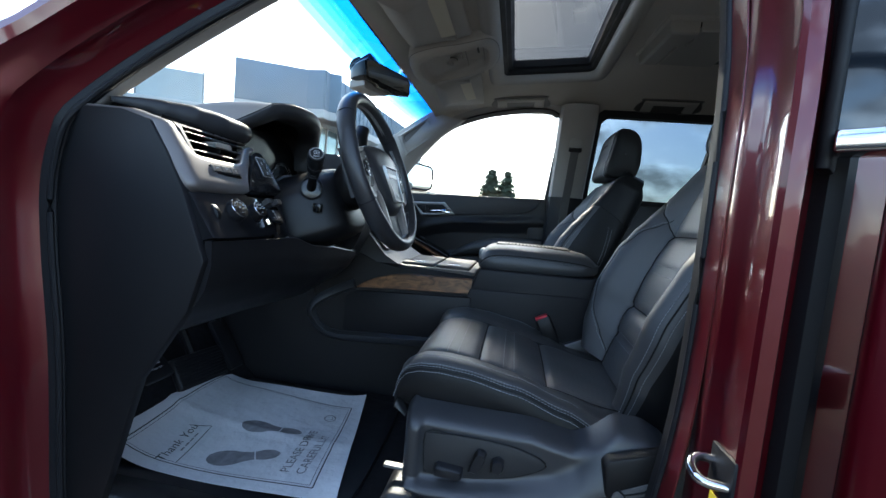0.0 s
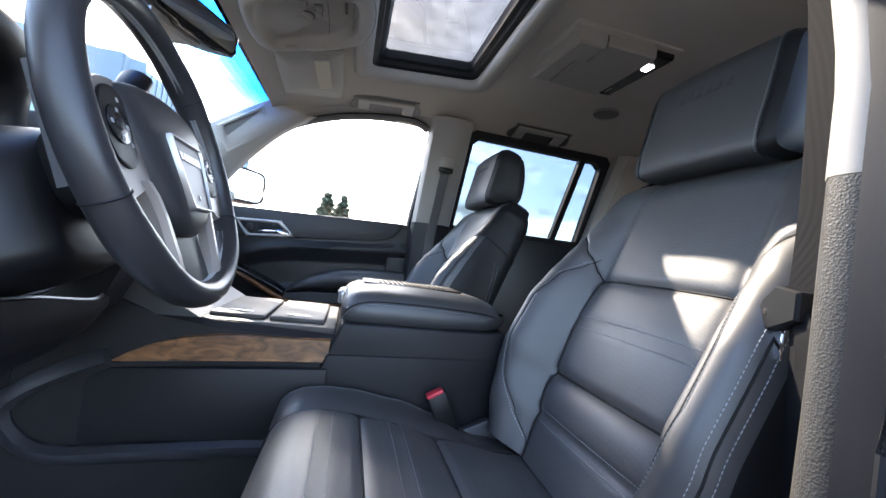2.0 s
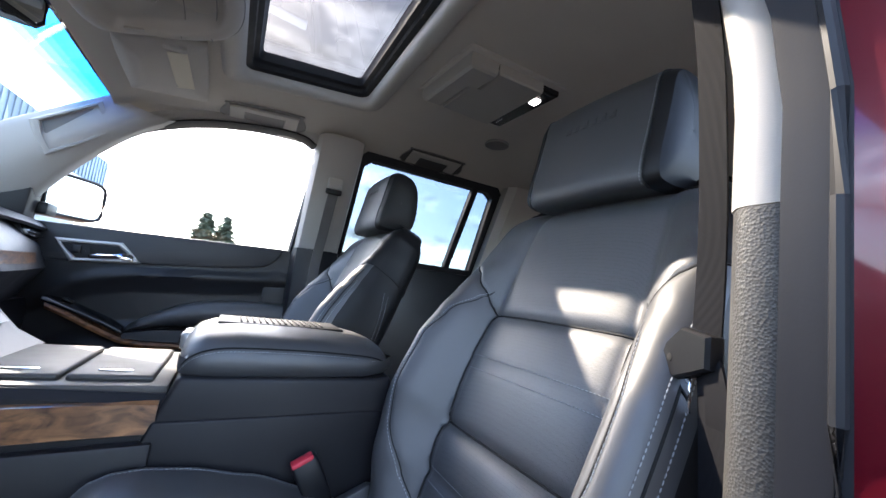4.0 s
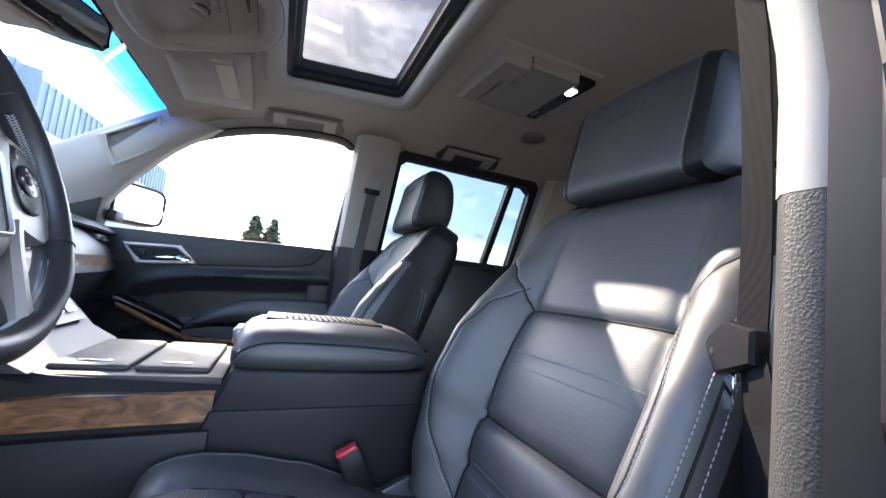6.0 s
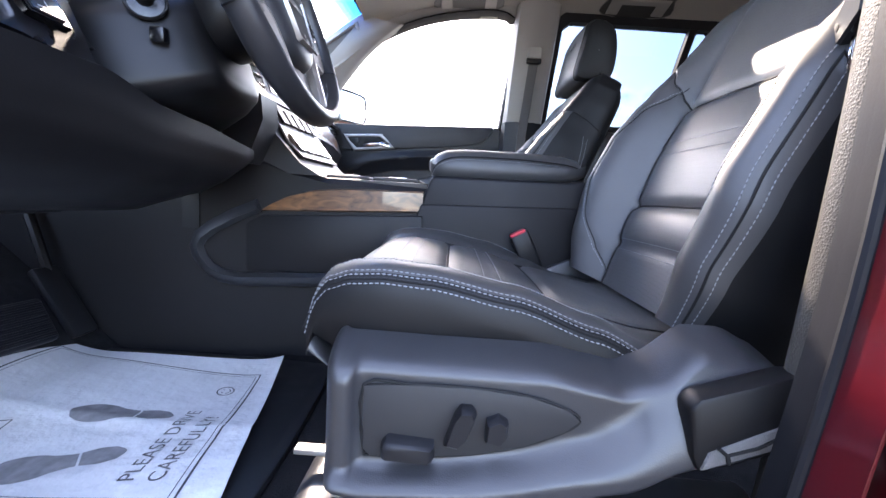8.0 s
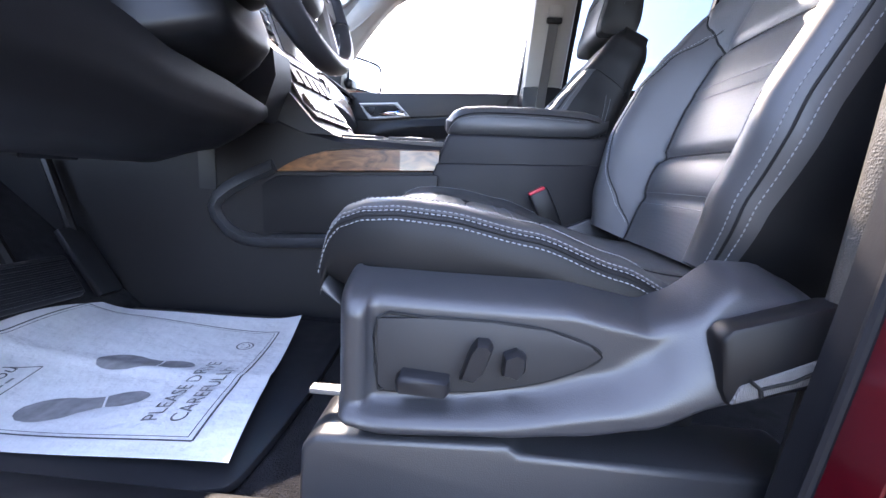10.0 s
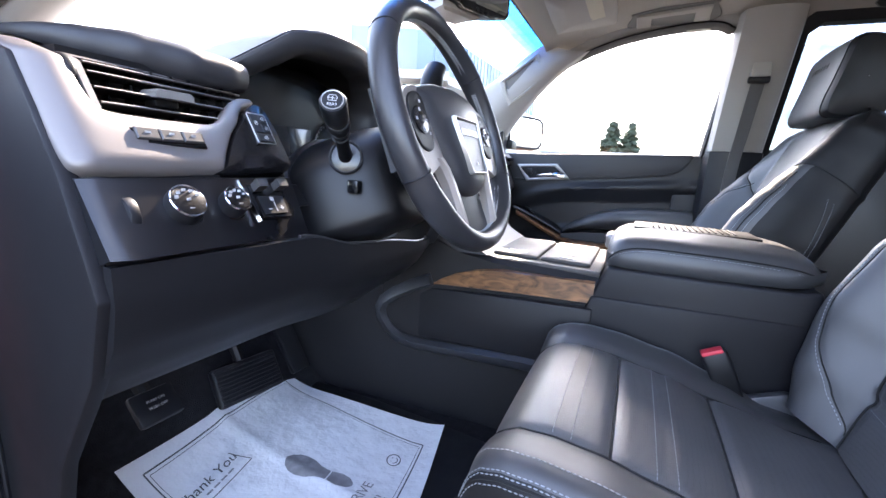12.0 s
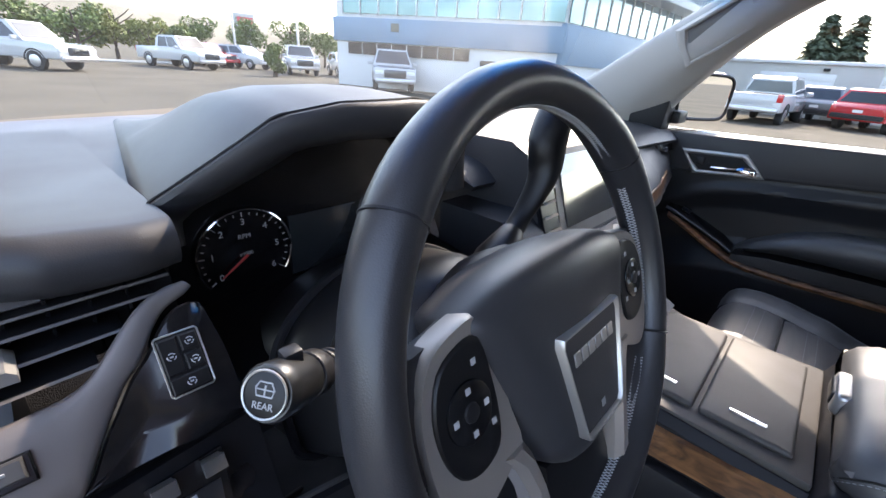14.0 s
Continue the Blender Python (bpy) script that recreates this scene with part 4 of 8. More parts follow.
HEAD_Y = 0.424
HEAD = smooth_line([(x, z, 0) for x, z in ((0.489, 1.49), (0.499, 1.54), (0.506, 1.575), (0.518, 1.591), (0.548, 1.596), (0.582, 1.586), (0.603, 1.560), (0.612, 1.515), (0.612, 1.46), (0.602, 1.418), (0.585, 1.408), (0.53, 1.403), (0.492, 1.405), (0.478, 1.417), (0.480, 1.45))], 4, True)


def head_pt(th, k, side):
    """Headrest: th round the side profile from the middle of the face upwards, k -1..1 across."""
    i = (th / (2 * math.pi)) % 1.0 * len(HEAD)
    a, b = HEAD[int(i) % len(HEAD)], HEAD[(int(i) + 1) % len(HEAD)]
    p = a.lerp(b, i - int(i))
    f = 1 - 0.08 * max(0.0, (abs(k) - 0.80) / 0.20) ** 2.4
    x, z = 0.548 + (p.x - 0.548) * f, 1.495 + (p.y - 1.495) * f
    return Vector((x + 0.010 * k * k * (1 if p.x < 0.53 else 0.3), side * HEAD_Y + k * 0.140, z))


def seat(side):
    who = "driver's" if side < 0 else "front passenger"
    st = thing("car_seat", ("black leather driver seat with grey stitching and power switches" if side < 0 else "black leather front passenger seat with grey stitching"), "car seat", group="front seats")
    fine = span(0.0, 0.625, 78)
    def rows(a, b):
        return [a] + [v for v in fine if a + 0.002 < v < b - 0.002] + [b]
    # backrest: panels between the seams
    for nm, va, vb in (("back_middle_panel", 0.165, 0.366), ("back_lower_panel", 0.0, 0.165)):
        part(nm, sheet(lambda u, v: back_pt(v, u, side), span(-3.0, 3.0, 18), rows(va, vb)), M_PERF, st, "perforated black leather panel", crease=60)
    def upper(u, w):
        v0 = v_tip(abs(u)) if abs(u) > 3 else 0.366
        return back_pt(v0 + (0.625 - v0) * w, u, side)
    part("back_upper_panel", sheet(upper, span(-7.0, 7.0, 56), span(0, 1, 34)), M_PERF, st, "perforated black leather panel", crease=60)
    for sg in (-1, 1):
        part("back_bolster", sheet(lambda u, w: back_pt(v_tip(u) * w, sg * u, side), span(3.0, 8.4, 40), span(0, 1, 56)), M_LEATHER, st, crease=60)
        # sides and shoulders take the leather with shade in its colour
        part("back_side", sheet(lambda u, w: back_pt(v_tip(u) * w, sg * u, side), span(8.4, 12.0, 10), span(0, 1, 56)), M_LEATHER_SHADED, st, crease=60)
        part("back_shoulder", sheet(lambda u, w: upper(sg * u, w), span(7.0, 12.0, 12), span(0, 1, 34)), M_LEATHER_SHADED, st, crease=60)
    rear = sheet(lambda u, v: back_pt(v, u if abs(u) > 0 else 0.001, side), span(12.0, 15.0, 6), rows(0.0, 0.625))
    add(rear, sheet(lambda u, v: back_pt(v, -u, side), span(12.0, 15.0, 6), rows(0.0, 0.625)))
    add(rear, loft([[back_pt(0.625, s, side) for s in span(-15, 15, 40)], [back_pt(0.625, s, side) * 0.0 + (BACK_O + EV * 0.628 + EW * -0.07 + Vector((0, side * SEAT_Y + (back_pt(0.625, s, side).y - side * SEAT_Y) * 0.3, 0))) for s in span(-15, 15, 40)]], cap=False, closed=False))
    part("back_shell", rear, M_LEATHER_SHADED, st, crease=60)
    # cushion
    xs = sorted(set([round(x, 4) for x in span(-0.142, 0.36, 66)]) | {0.005, 0.145})
    xr = lambda a, b: [x for x in xs if a - 1e-6 <= x <= b + 1e-6]
    for nm, a, b in (("cushion_front_panel", -0.143, 0.005), ("cushion_middle_panel", 0.005, 0.145), ("cushion_rear_panel", 0.145, 0.36)):
        part(nm, sheet(lambda u, v: cush_pt(v, u, side), span(-3, 3, 18), xr(a, b)), M_PERF, st, "perforated black leather panel", crease=60)
    for sg in (-1, 1):
        part("cushion_bolster", sheet(lambda u, v: cush_pt(v, sg * u, side), span(3, 7.6, 16), xs), M_LEATHER, st, crease=60)
        part("cushion_side", sheet(lambda u, v: cush_pt(v, sg * u, side), span(7.6, 11, 12), xs), M_LEATHER_SHADED, st, crease=60)
    part("cushion_front", loft([[cush_pt(-0.142, s, side) for s in span(-11, 11, 44)], [cush_pt(-0.142, s, side) * 0.5 + Vector((-0.138, cush_pt(-0.142, s, side).y, 0.835)) * 0.5 for s in span(-11, 11, 44)], [Vector((-0.118, cush_pt(-0.142, s, side).y, 0.815)) for s in span(-11, 11, 44)]], cap=False, closed=False), M_LEATHER, st, crease=60)
    # headrest: perforated face, side wings, posts
    ths = span(0, 2 * math.pi, 56)
    hr = part("headrest", sheet(lambda t, k: head_pt(t, k, side), ths, span(-0.86, 0.86, 24)), M_LEATHER, st, "black leather headrest with embossed badge", crease=80)
    for sg in (-1, 1):
        wing = sheet(lambda t, k: head_pt(t, sg * k, side), ths, span(0.86, 1.0, 6))
        add(wing, loft([[head_pt(t, sg * 1.0, side).lerp(Vector((0.552, side * HEAD_Y + sg * 0.148, 1.495)), g_) + Vector((0, sg * 0.006 * math.sin(g_ * math.pi), 0)) for t in ths] for g_ in (0.0, 0.12, 0.3, 0.6, 0.98)], cap=False, closed=False))
        part("headrest_side", wing, M_LEATHER_SHADED, hr, crease=60)
        part("headrest_post", tube([(0.56, side * HEAD_Y + sg * 0.07, 1.38), (0.55, side * HEAD_Y + sg * 0.07, 1.43)], 0.006, 10), M_PLASTIC_SM, st)
    # embossed badge as plain raised bars
    bm = bmesh.new()
    for k in range(6):
        kk = -0.34 + 0.135 * k
        c = head_pt(0.42, kk, side)
        fr = frame_of(c, head_pt(0.42, kk + 0.02, side) - head_pt(0.42, kk - 0.02, side), head_pt(0.50, kk, side) - head_pt(0.34, kk, side))
        add(bm, moved(rbox((0, 0, 0), (0.0135, 0.014, 0.0026), 0.0006, 1), fr))
        add(bm, moved(rbox((0, 0, 0), (0.0065, 0.006, 0.0040), 0.0006, 1), fr))
    part("embossed_badge", bm, M_LEATHER, hr)
    # dark sewn creases between the panels
    for sg in (-1, 1):
        part("seam", tube([back_pt(v, sg * 3.0, side) + EW * 0.0004 for v in span(0.0, 0.366, 50)], 0.0019, 6), M_SEAM, st)
        part("seam", tube([cush_pt(x, sg * 3.0, side) + Vector((0, 0, 0.0002)) for x in span(-0.145, 0.30, 50)], 0.0019, 6), M_SEAM, st)
        part("seam", tube([back_pt(v_tip(k), sg * k, side) + EW * 0.0006 for k in span(3.0, 11.5, 60)], 0.0018, 6), M_SEAM, st)
        part("seam", tube([back_pt(v, sg * s_leaf(v), side) + EW * 0.0002 for v in span(0.02, 0.405, 60)], 0.0013, 6), M_SEAM, st)
        part("seam", tube([back_pt(v, sg * 7.8, side) + Vector((-0.0003, 0, 0)) for v in span(0.0, 0.43, 50)], 0.0016, 6), M_SEAM, st)
        part("seam", tube([cush_pt(x, sg * 8.0, side) for x in span(-0.148, 0.24, 50)], 0.0016, 6), M_SEAM, st)
        part("seam", tube([head_pt(t, sg * 0.86, side) for t in span(-1.3, 3.4, 70)], 0.0017, 6), M_SEAM, hr)
    for v0, lim in ((0.366, 3.0), (0.165, 3.0)):
        part("seam", tube([back_pt(v0, s, side) + EW * 0.0008 for s in span(-lim, lim, 50)], 0.0019, 6), M_SEAM, st)
    for x0 in (0.005, 0.145):
        part("seam", tube([cush_pt(x0, s, side) + Vector((0, 0, 0.0008)) for s in span(-3, 3, 30)], 0.0019, 6), M_SEAM, st)
    part("top_piping", tube([back_pt(0.600, s, side) + EW * 0.0004 for s in span(-8, 8, 60)], 0.0022, 6), M_SEAM, st)
    # stitching
    bm = bmesh.new()
    for sg in (-1, 1):
        add(bm, dashes([back_pt(v, sg * (s_leaf(v) + 0.16), side) + EW * 0.0006 for v in span(0.03, 0.40, 70)]))
        add(bm, dashes([back_pt(v, sg * 7.5, side) + Vector((-0.0008, sg * 0.0006, 0)) for v in span(0.0, 0.40, 60)], r=0.0007))
        add(bm, dashes([back_pt(v, sg * 8.1, side) + Vector((-0.0008, sg * 0.0006, 0)) for v in span(0.0, 0.40, 60)], r=0.0007))
        add(bm, dashes([head_pt(t, sg * 0.83, side) + Vector((-0.0008, 0, 0.0003)) for t in span(-1.1, 3.0, 70)], step=0.005, length=0.0035))
        for s0, r_ in ((7.45, 0.0007), (7.75, 0.0007), (8.3, 0.0007)):
            add(bm, dashes([cush_pt(x, sg * s0, side) + Vector((0, sg * 0.0008, 0.0008)) for x in span(-0.145, 0.225, 60)], r=r_))
        add(bm, dashes([cush_pt(x, sg * 6.0, side) + Vector((0, 0, 0.0006)) for x in span(-0.13, 0.2, 50)]))
        for o in (0.0, 0.35):
            add(bm, dashes([back_pt(v, sg * (10.2 + o + 1.2 * math.cos((v - 0.22) * 7)), side) + Vector((0, sg * 0.0012, 0)) for v in span(0.06, 0.40, 60)], r=0.0006))
    for v0 in (0.285, 0.262, 0.094, 0.074):
        add(bm, dashes([back_pt(v0, s, side) + EW * 0.0006 for s in span(-2.8, 2.8, 40)]))
    for x0 in (-0.062, -0.040, 0.055, 0.077):
        add(bm, dashes([cush_pt(x0, s, side) + Vector((0, 0, 0.0006)) for s in span(-2.8, 2.8, 40)]))
    add(bm, dashes([back_pt(0.588, s, side) + EV * 0.001 + EW * 0.001 for s in span(-7, 7, 60)]))
    part("stitching", bm, M_STITCH, st, "pale grey contrast stitching")
    # base: shield, switch panel, riser
    Y = lambda y: side * y
    ZT = [(-0.112, 0.858), (-0.100, 0.866), (-0.085, 0.864), (0.0, 0.863), (0.11, 0.863), (0.155, 0.855), (0.182, 0.850), (0.205, 0.860), (0.248, 0.893), (0.285, 0.893), (0.315, 0.880), (0.335, 0.862)]
    ZB = [(-0.112, 0.775), (-0.106, 0.742), (-0.085, 0.726), (-0.055, 0.721), (0.05, 0.728), (0.12, 0.736), (0.177, 0.748), (0.233, 0.776), (0.29, 0.806), (0.335, 0.832)]
    ZU = [(-0.112, 0.752), (-0.06, 0.752), (0.0, 0.756), (0.074, 0.770), (0.15, 0.795), (0.185, 0.822), (0.205, 0.852), (0.225, 0.878), (0.335, 0.89)]
    ZL = [(-0.112, 0.737), (-0.06, 0.737), (0.035, 0.741), (0.155, 0.763), (0.205, 0.776), (0.232, 0.788), (0.335, 0.840)]
    def shield(x, w):
        zb, zt = lerp(x, ZB), lerp(x, ZT)
        z = zb + (zt - zb) * w
        zu, zl = max(lerp(x, ZU), lerp(x, ZL) + 0.006), lerp(x, ZL)
        k = min(1.0, max(0.0, (zu - z) / (zu - zl)))
        y = 0.742 + 0.028 * k * k * (3 - 2 * k)
        y -= 0.050 * max(0.0, 1 - (zt - z) / 0.024) ** 2 + 0.030 * max(0.0, 1 - (z - zb) / 0.010) ** 2
        if zl < z < zt:
            q = min(1.0, max(0.0, (-0.066 - x) / 0.012))
            y += 0.014 * q * q * (3 - 2 * q) * (1 - k) * min(1.0, (zt - z) / 0.03)
        y -= 0.07 * max(0.0, (-0.088 - x) / 0.024) ** 2
        return (x, Y(y), z)
    part("base_shield", sheet(shield, span(-0.112, -0.05, 14) + span(-0.05, 0.335, 44)[1:], span(0, 1, 40), 0.004), M_SHIELD, st, "grained black plastic seat shield", crease=60)
    part("front_skirt", rbox((-0.098, Y(0.45), 0.795), (0.02, 0.46, 0.13), 0.008, 2), M_SHIELD, st)
    part("inner_shield", prism([(-0.05, 0.76), (0.30, 0.74), (0.34, 0.86), (0.27, 0.885), (0.18, 0.845), (-0.05, 0.83)], "y", min(Y(0.195), Y(0.215)), max(Y(0.195), Y(0.215)), 0.006), M_SHIELD, st)
    if side < 0:
        PAN = [(-0.064, 0.829, 0), (-0.02, 0.8325, 0), (0.04, 0.833, 0), (0.09, 0.829, 0), (0.128, 0.818, 0), (0.139, 0.808, 0), (0.125, 0.796, 0), (0.09, 0.780, 0), (0.04, 0.767, 0), (-0.02, 0.760, 0), (-0.056, 0.759, 0), (-0.062, 0.765, 0)]
        sp = part("switch_panel", prism([(p[0], p[1]) for p in PAN], "y", -0.7465, -0.732, 0.0012), M_SWITCH, st, "smooth dark power seat panel")
        part("panel_gap", tube([(p.x, -0.7445, p.y) for p in smooth_line(PAN, 3, True)], 0.0014, 6, True), M_SEAM, sp)
        part("switch", loft([[(-0.019 + dx * w, -0.743 - o, 0.776 + dz * w - o * 0.25) for dx, dz in ((-0.024, -0.007), (0.022, -0.009), (0.025, -0.003), (0.024, 0.006), (-0.020, 0.009), (-0.025, 0.003))] for w, o in ((0.92, 0.0), (1.0, 0.006), (1.0, 0.014), (0.86, 0.018))]), M_PLASTIC, sp, crease=50)
        part("switch", loft([[(0.028 + dx * w, -0.743 - o, 0.800 + dz * w) for dx, dz in ((-0.014, -0.018), (-0.002, -0.020), (0.007, -0.010), (0.014, 0.014), (0.010, 0.019), (0.0, 0.019), (-0.006, 0.010))] for w, o in ((0.9, 0.0), (1.0, 0.006), (1.0, 0.015), (0.82, 0.020))]), M_PLASTIC, sp, crease=50)
        part("switch", loft([[(0.061 + dx * w, -0.743 - o, 0.799 + dz * w) for dx, dz in ((-0.010, -0.010), (0.004, -0.013), (0.010, -0.004), (0.010, 0.009), (0.002, 0.013), (-0.009, 0.008))] for w, o in ((0.9, 0.0), (1.0, 0.006), (1.0, 0.015), (0.82, 0.019))]), M_PLASTIC, sp, crease=50)
        part("switch_mark", rbox((-0.043, -0.7468, 0.7635), (0.0012, 0.0006, 0.005), 0), M_WHITEINK, sp)
        tpk = part("tool_pocket", prism([(0.219, 0.843), (0.226, 0.852), (0.30, 0.878), (0.345, 0.880), (0.345, 0.825), (0.233, 0.786), (0.226, 0.800)], "y", -0.776, -0.75, 0.004), M_PLASTIC_SM, st, "dark recessed pocket behind the shield")
        part("pocket_plate", prism([(0.233, 0.790), (0.238, 0.806), (0.31, 0.842), (0.312, 0.822)], "y", -0.7785, -0.765, 0.001), M_BELTGREY, tpk, "pale grey pocket plate")
        for x0, z0 in ((0.252, 0.806), (0.300, 0.830)):
            part("clip", tube([(x0 - 0.008, -0.779, z0 + 0.006), (x0, -0.7795, z0), (x0 + 0.002, -0.7795, z0 - 0.007)], 0.0018, 6), M_SEAM, tpk)
        part("clip_bar", tube([(0.252, -0.779, 0.806), (0.276, -0.7795, 0.815), (0.300, -0.779, 0.830)], 0.0014, 6), M_SEAM, tpk)
    part("riser", rbox((0.10, side * 0.47, 0.735), (0.36, 0.40, 0.14), 0.02), M_PLASTIC_SM, st)
    part("track_cover", prism([(-0.142, 0.60), (-0.138, 0.690), (-0.125, 0.703), (0.065, 0.712), (0.075, 0.702), (0.36, 0.700), (0.37, 0.60)], "y", min(Y(0.655), Y(0.745)), max(Y(0.655), Y(0.745)), 0.008, 3), M_SHIELD, st, "black plastic seat track cover")
    part("track_rail", rbox((-0.125, Y(0.690), 0.722), (0.045, 0.014, 0.006), 0.001), mat("bare_steel", (0.30, 0.30, 0.30), 0.45, metal=0.8), st, "bare steel seat rail")
    return st


seat(-1)
seat(1).location.x = -0.115     # the passenger seat is set further forward

# ---- dashboard ----
dash = thing("dashboard", "black soft-touch dashboard with satin silver trim and vents", "dashboard")
DZ = [(-1.15, 1.335), (-0.95, 1.335), (-0.75, 1.335), (-0.65, 1.332), (-0.60, 1.325), (-0.56, 1.312), (-0.545, 1.295)]


def dash_top(u, y):
    x = -1.15 + u * (1.15 + lerp(y, [(-0.66, -0.545), (-0.645, -0.625), (-0.25, -0.625), (-0.235, -0.545)]))
    return (x, y, lerp(x, DZ) - 0.012 * (abs(y) / 0.85) ** 4)
part("dash_top", sheet(dash_top, span(0, 1, 24), span(-0.865, -0.66, 5) + span(-0.645, -0.25, 6) + span(-0.235, 0.865, 18), 0.01), M_SOFT, dash, "soft black dash top pad")
# padded edge of the driver's side that overhangs the vent
def pad(y, v):
    xe = lerp(y, [(-0.845, -0.600), (-0.835, -0.575), (-0.82, -0.557), (-0.80, -0.537), (-0.76, -0.510), (-0.71, -0.492), (-0.665, -0.490), (-0.638, -0.497)])
    r = lerp(y, [(-0.845, 0.004), (-0.82, 0.011), (-0.80, 0.0165), (-0.76, 0.021), (-0.70, 0.022), (-0.638, 0.019)])
    zt = lerp(y, [(-0.845, 1.340), (-0.82, 1.346), (-0.80, 1.349), (-0.76, 1.352), (-0.638, 1.346)])
    if v < 1:
        return (-0.98 + (xe - r + 0.98) * v, y, 1.339 + (zt - 1.339) * v ** 3)
    a_ = (v - 1) * math.pi * 0.92
    return (xe - r + r * math.sin(a_), y, zt - r + r * math.cos(a_))
pd = sheet(pad, span(-0.845, -0.638, 34), span(0, 0.95, 12) + span(1, 2, 12))
pd.faces.new([pd.verts.new(pad(-0.638, v)) for v in span(0.6, 2, 24)] + [pd.verts.new((-0.80, -0.638, 1.30))])
part("dash_pad", pd, M_SOFT, dash, "soft black padded edge over the vent", crease=70)
# silver trim round the driver's vent: a curved surface over (y, s)
TP = [(0.0, (-0.430, 1.203)), (0.08, (-0.426, 1.211)), (0.45, (-0.456, 1.260)), (0.78, (-0.486, 1.304)), (1.0, (-0.535, 1.318)), (1.25, (-0.64, 1.322))]


def tp(s, y, out=0.0):
    x = lerp(s, [(a, b[0]) for a, b in TP])
    z = lerp(s, [(a, b[1]) for a, b in TP])
    edge = 0.03 * max(0.0, (-0.855 - y) / 0.03) ** 2
    return (x - edge + out * 0.8 - 0.30 * (y + 0.80) * (1 if y > -0.80 else 0.3) * 0.25, y, z + out * 0.5)


# the trim is one band that sweeps from the door edge down, under the vent and up to the hood: (outer y, s), (inner y, s)
BAND = [((-0.874, 1.25), (-0.846, 1.25)), ((-0.874, 1.0), (-0.845, 1.0)), ((-0.874, 0.80), (-0.842, 0.80)), ((-0.874, 0.62), (-0.840, 0.66)), ((-0.874, 0.42), (-0.836, 0.54)), ((-0.873, 0.25), (-0.831, 0.48)), ((-0.871, 0.13), (-0.822, 0.455)),
        ((-0.866, 0.055), (-0.812, 0.45)), ((-0.852, 0.018), (-0.802, 0.448)), ((-0.825, 0.012), (-0.79, 0.445)), ((-0.79, 0.006), (-0.77, 0.445)), ((-0.765, 0.0), (-0.752, 0.445)), ((-0.745, 0.0), (-0.738, 0.45)), ((-0.733, 0.03), (-0.728, 0.455)),
        ((-0.728, 0.10), (-0.722, 0.465)), ((-0.719, 0.20), (-0.715, 0.485)), ((-0.701, 0.34), (-0.707, 0.52)), ((-0.685, 0.47), (-0.695, 0.585)), ((-0.671, 0.585), (-0.683, 0.645)), ((-0.658, 0.65), (-0.67, 0.70)), ((-0.645, 0.675), (-0.655, 0.735)), ((-0.638, 0.70), (-0.643, 0.74))]
BO, BI = smooth_line([(p[0][0], p[0][1], 0) for p in BAND], 3), smooth_line([(p[1][0], p[1][1], 0) for p in BAND], 3)
rings = []
for p, q in zip(BO, BI):
    ring = []
    for k, o in ((0.0, -0.014), (0.0, -0.003), (0.05, 0.0), (0.2, 0.0012), (0.4, 0.0018), (0.6, 0.0018), (0.8, 0.0012), (0.95, 0.0), (1.0, -0.003), (1.0, -0.016)):
        ring.append(tp(p.y + (q.y - p.y) * k, p.x + (q.x - p.x) * k, o))
    rings.append(ring)
part("silver_trim", loft(rings), M_SILVER, dash, "satin silver vent surround", crease=60)
# vent: cavity, slats with bright edges, slider, thumb wheel in its own silver slot
def y_in(s):
    return lerp(s, [(0.45, -0.728), (0.52, -0.707), (0.64, -0.684), (0.74, -0.655), (0.9, -0.645)])
vent = part("air_vent", prism([(-0.836, 1.250), (-0.645, 1.250), (-0.645, 1.318), (-0.836, 1.318)], "x", -0.56, -0.515), M_PLASTIC_SM, dash, "black air vent")
for k in range(4):
    s = 0.525 + 0.088 * k
    ye = y_in(s) + 0.004
    ys_ = span(-0.826, ye, 8)
    part("slat", loft([[(tp(s, y)[0] - 0.006 + d, y, tp(s, y)[2] + h) for d, h in ((0, 0.0014), (0, -0.0014), (-0.045, -0.004), (-0.045, 0.0))] for y in ys_]), M_PLASTIC_SM, vent)
    part("slat_edge", loft([[(tp(s, y)[0] - 0.0055 + d, y, tp(s, y)[2] + h) for d, h in ((0, 0.0012), (0.0018, 0.0), (0, -0.0012))] for y in ys_]), M_SILVER, vent, "thin bright slat edge")
sx = tp(0.62, -0.755)
part("slat_slider", loft([[(sx[0] + d, -0.757 + w, sx[2] + 0.002 + h) for w, h in ((-0.020, -0.004), (-0.020, 0.001), (-0.016, 0.0045), (0.016, 0.0045), (0.020, 0.001), (0.020, -0.004))] for d in (-0.02, 0.006, 0.009)]), M_BEZEL, vent, "satin vent slider")
part("slider_foot", rbox((sx[0] - 0.016, -0.757, sx[2] - 0.006), (0.02, 0.026, 0.010), 0.003), M_PLASTIC_SM, vent)
part("vent_divider", loft([[tp(s, -0.834 + w, o) for w, o in ((-0.003, -0.012), (-0.003, 0.0), (0.003, 0.0), (0.003, -0.012))] for s in span(0.47, 0.86, 8)]), M_SILVER, vent, "satin silver vent edge")
part("wheel_slot", loft([[tp(s, -0.8405 + w, o) for w, o in ((-0.0035, -0.010), (-0.0035, -0.004), (0.0035, -0.004), (0.0035, -0.010))] for s in span(0.52, 0.84, 8)]), M_GLOSSBLACK, vent)
part("vent_wheel", disc((tp(0.68, -0.84)[0] - 0.022, -0.8405, tp(0.68, -0.84)[2] - 0.008), (0, 1, 0), 0.0245, 0.006), M_PLASTIC_SM, vent, "black vent thumb wheel")
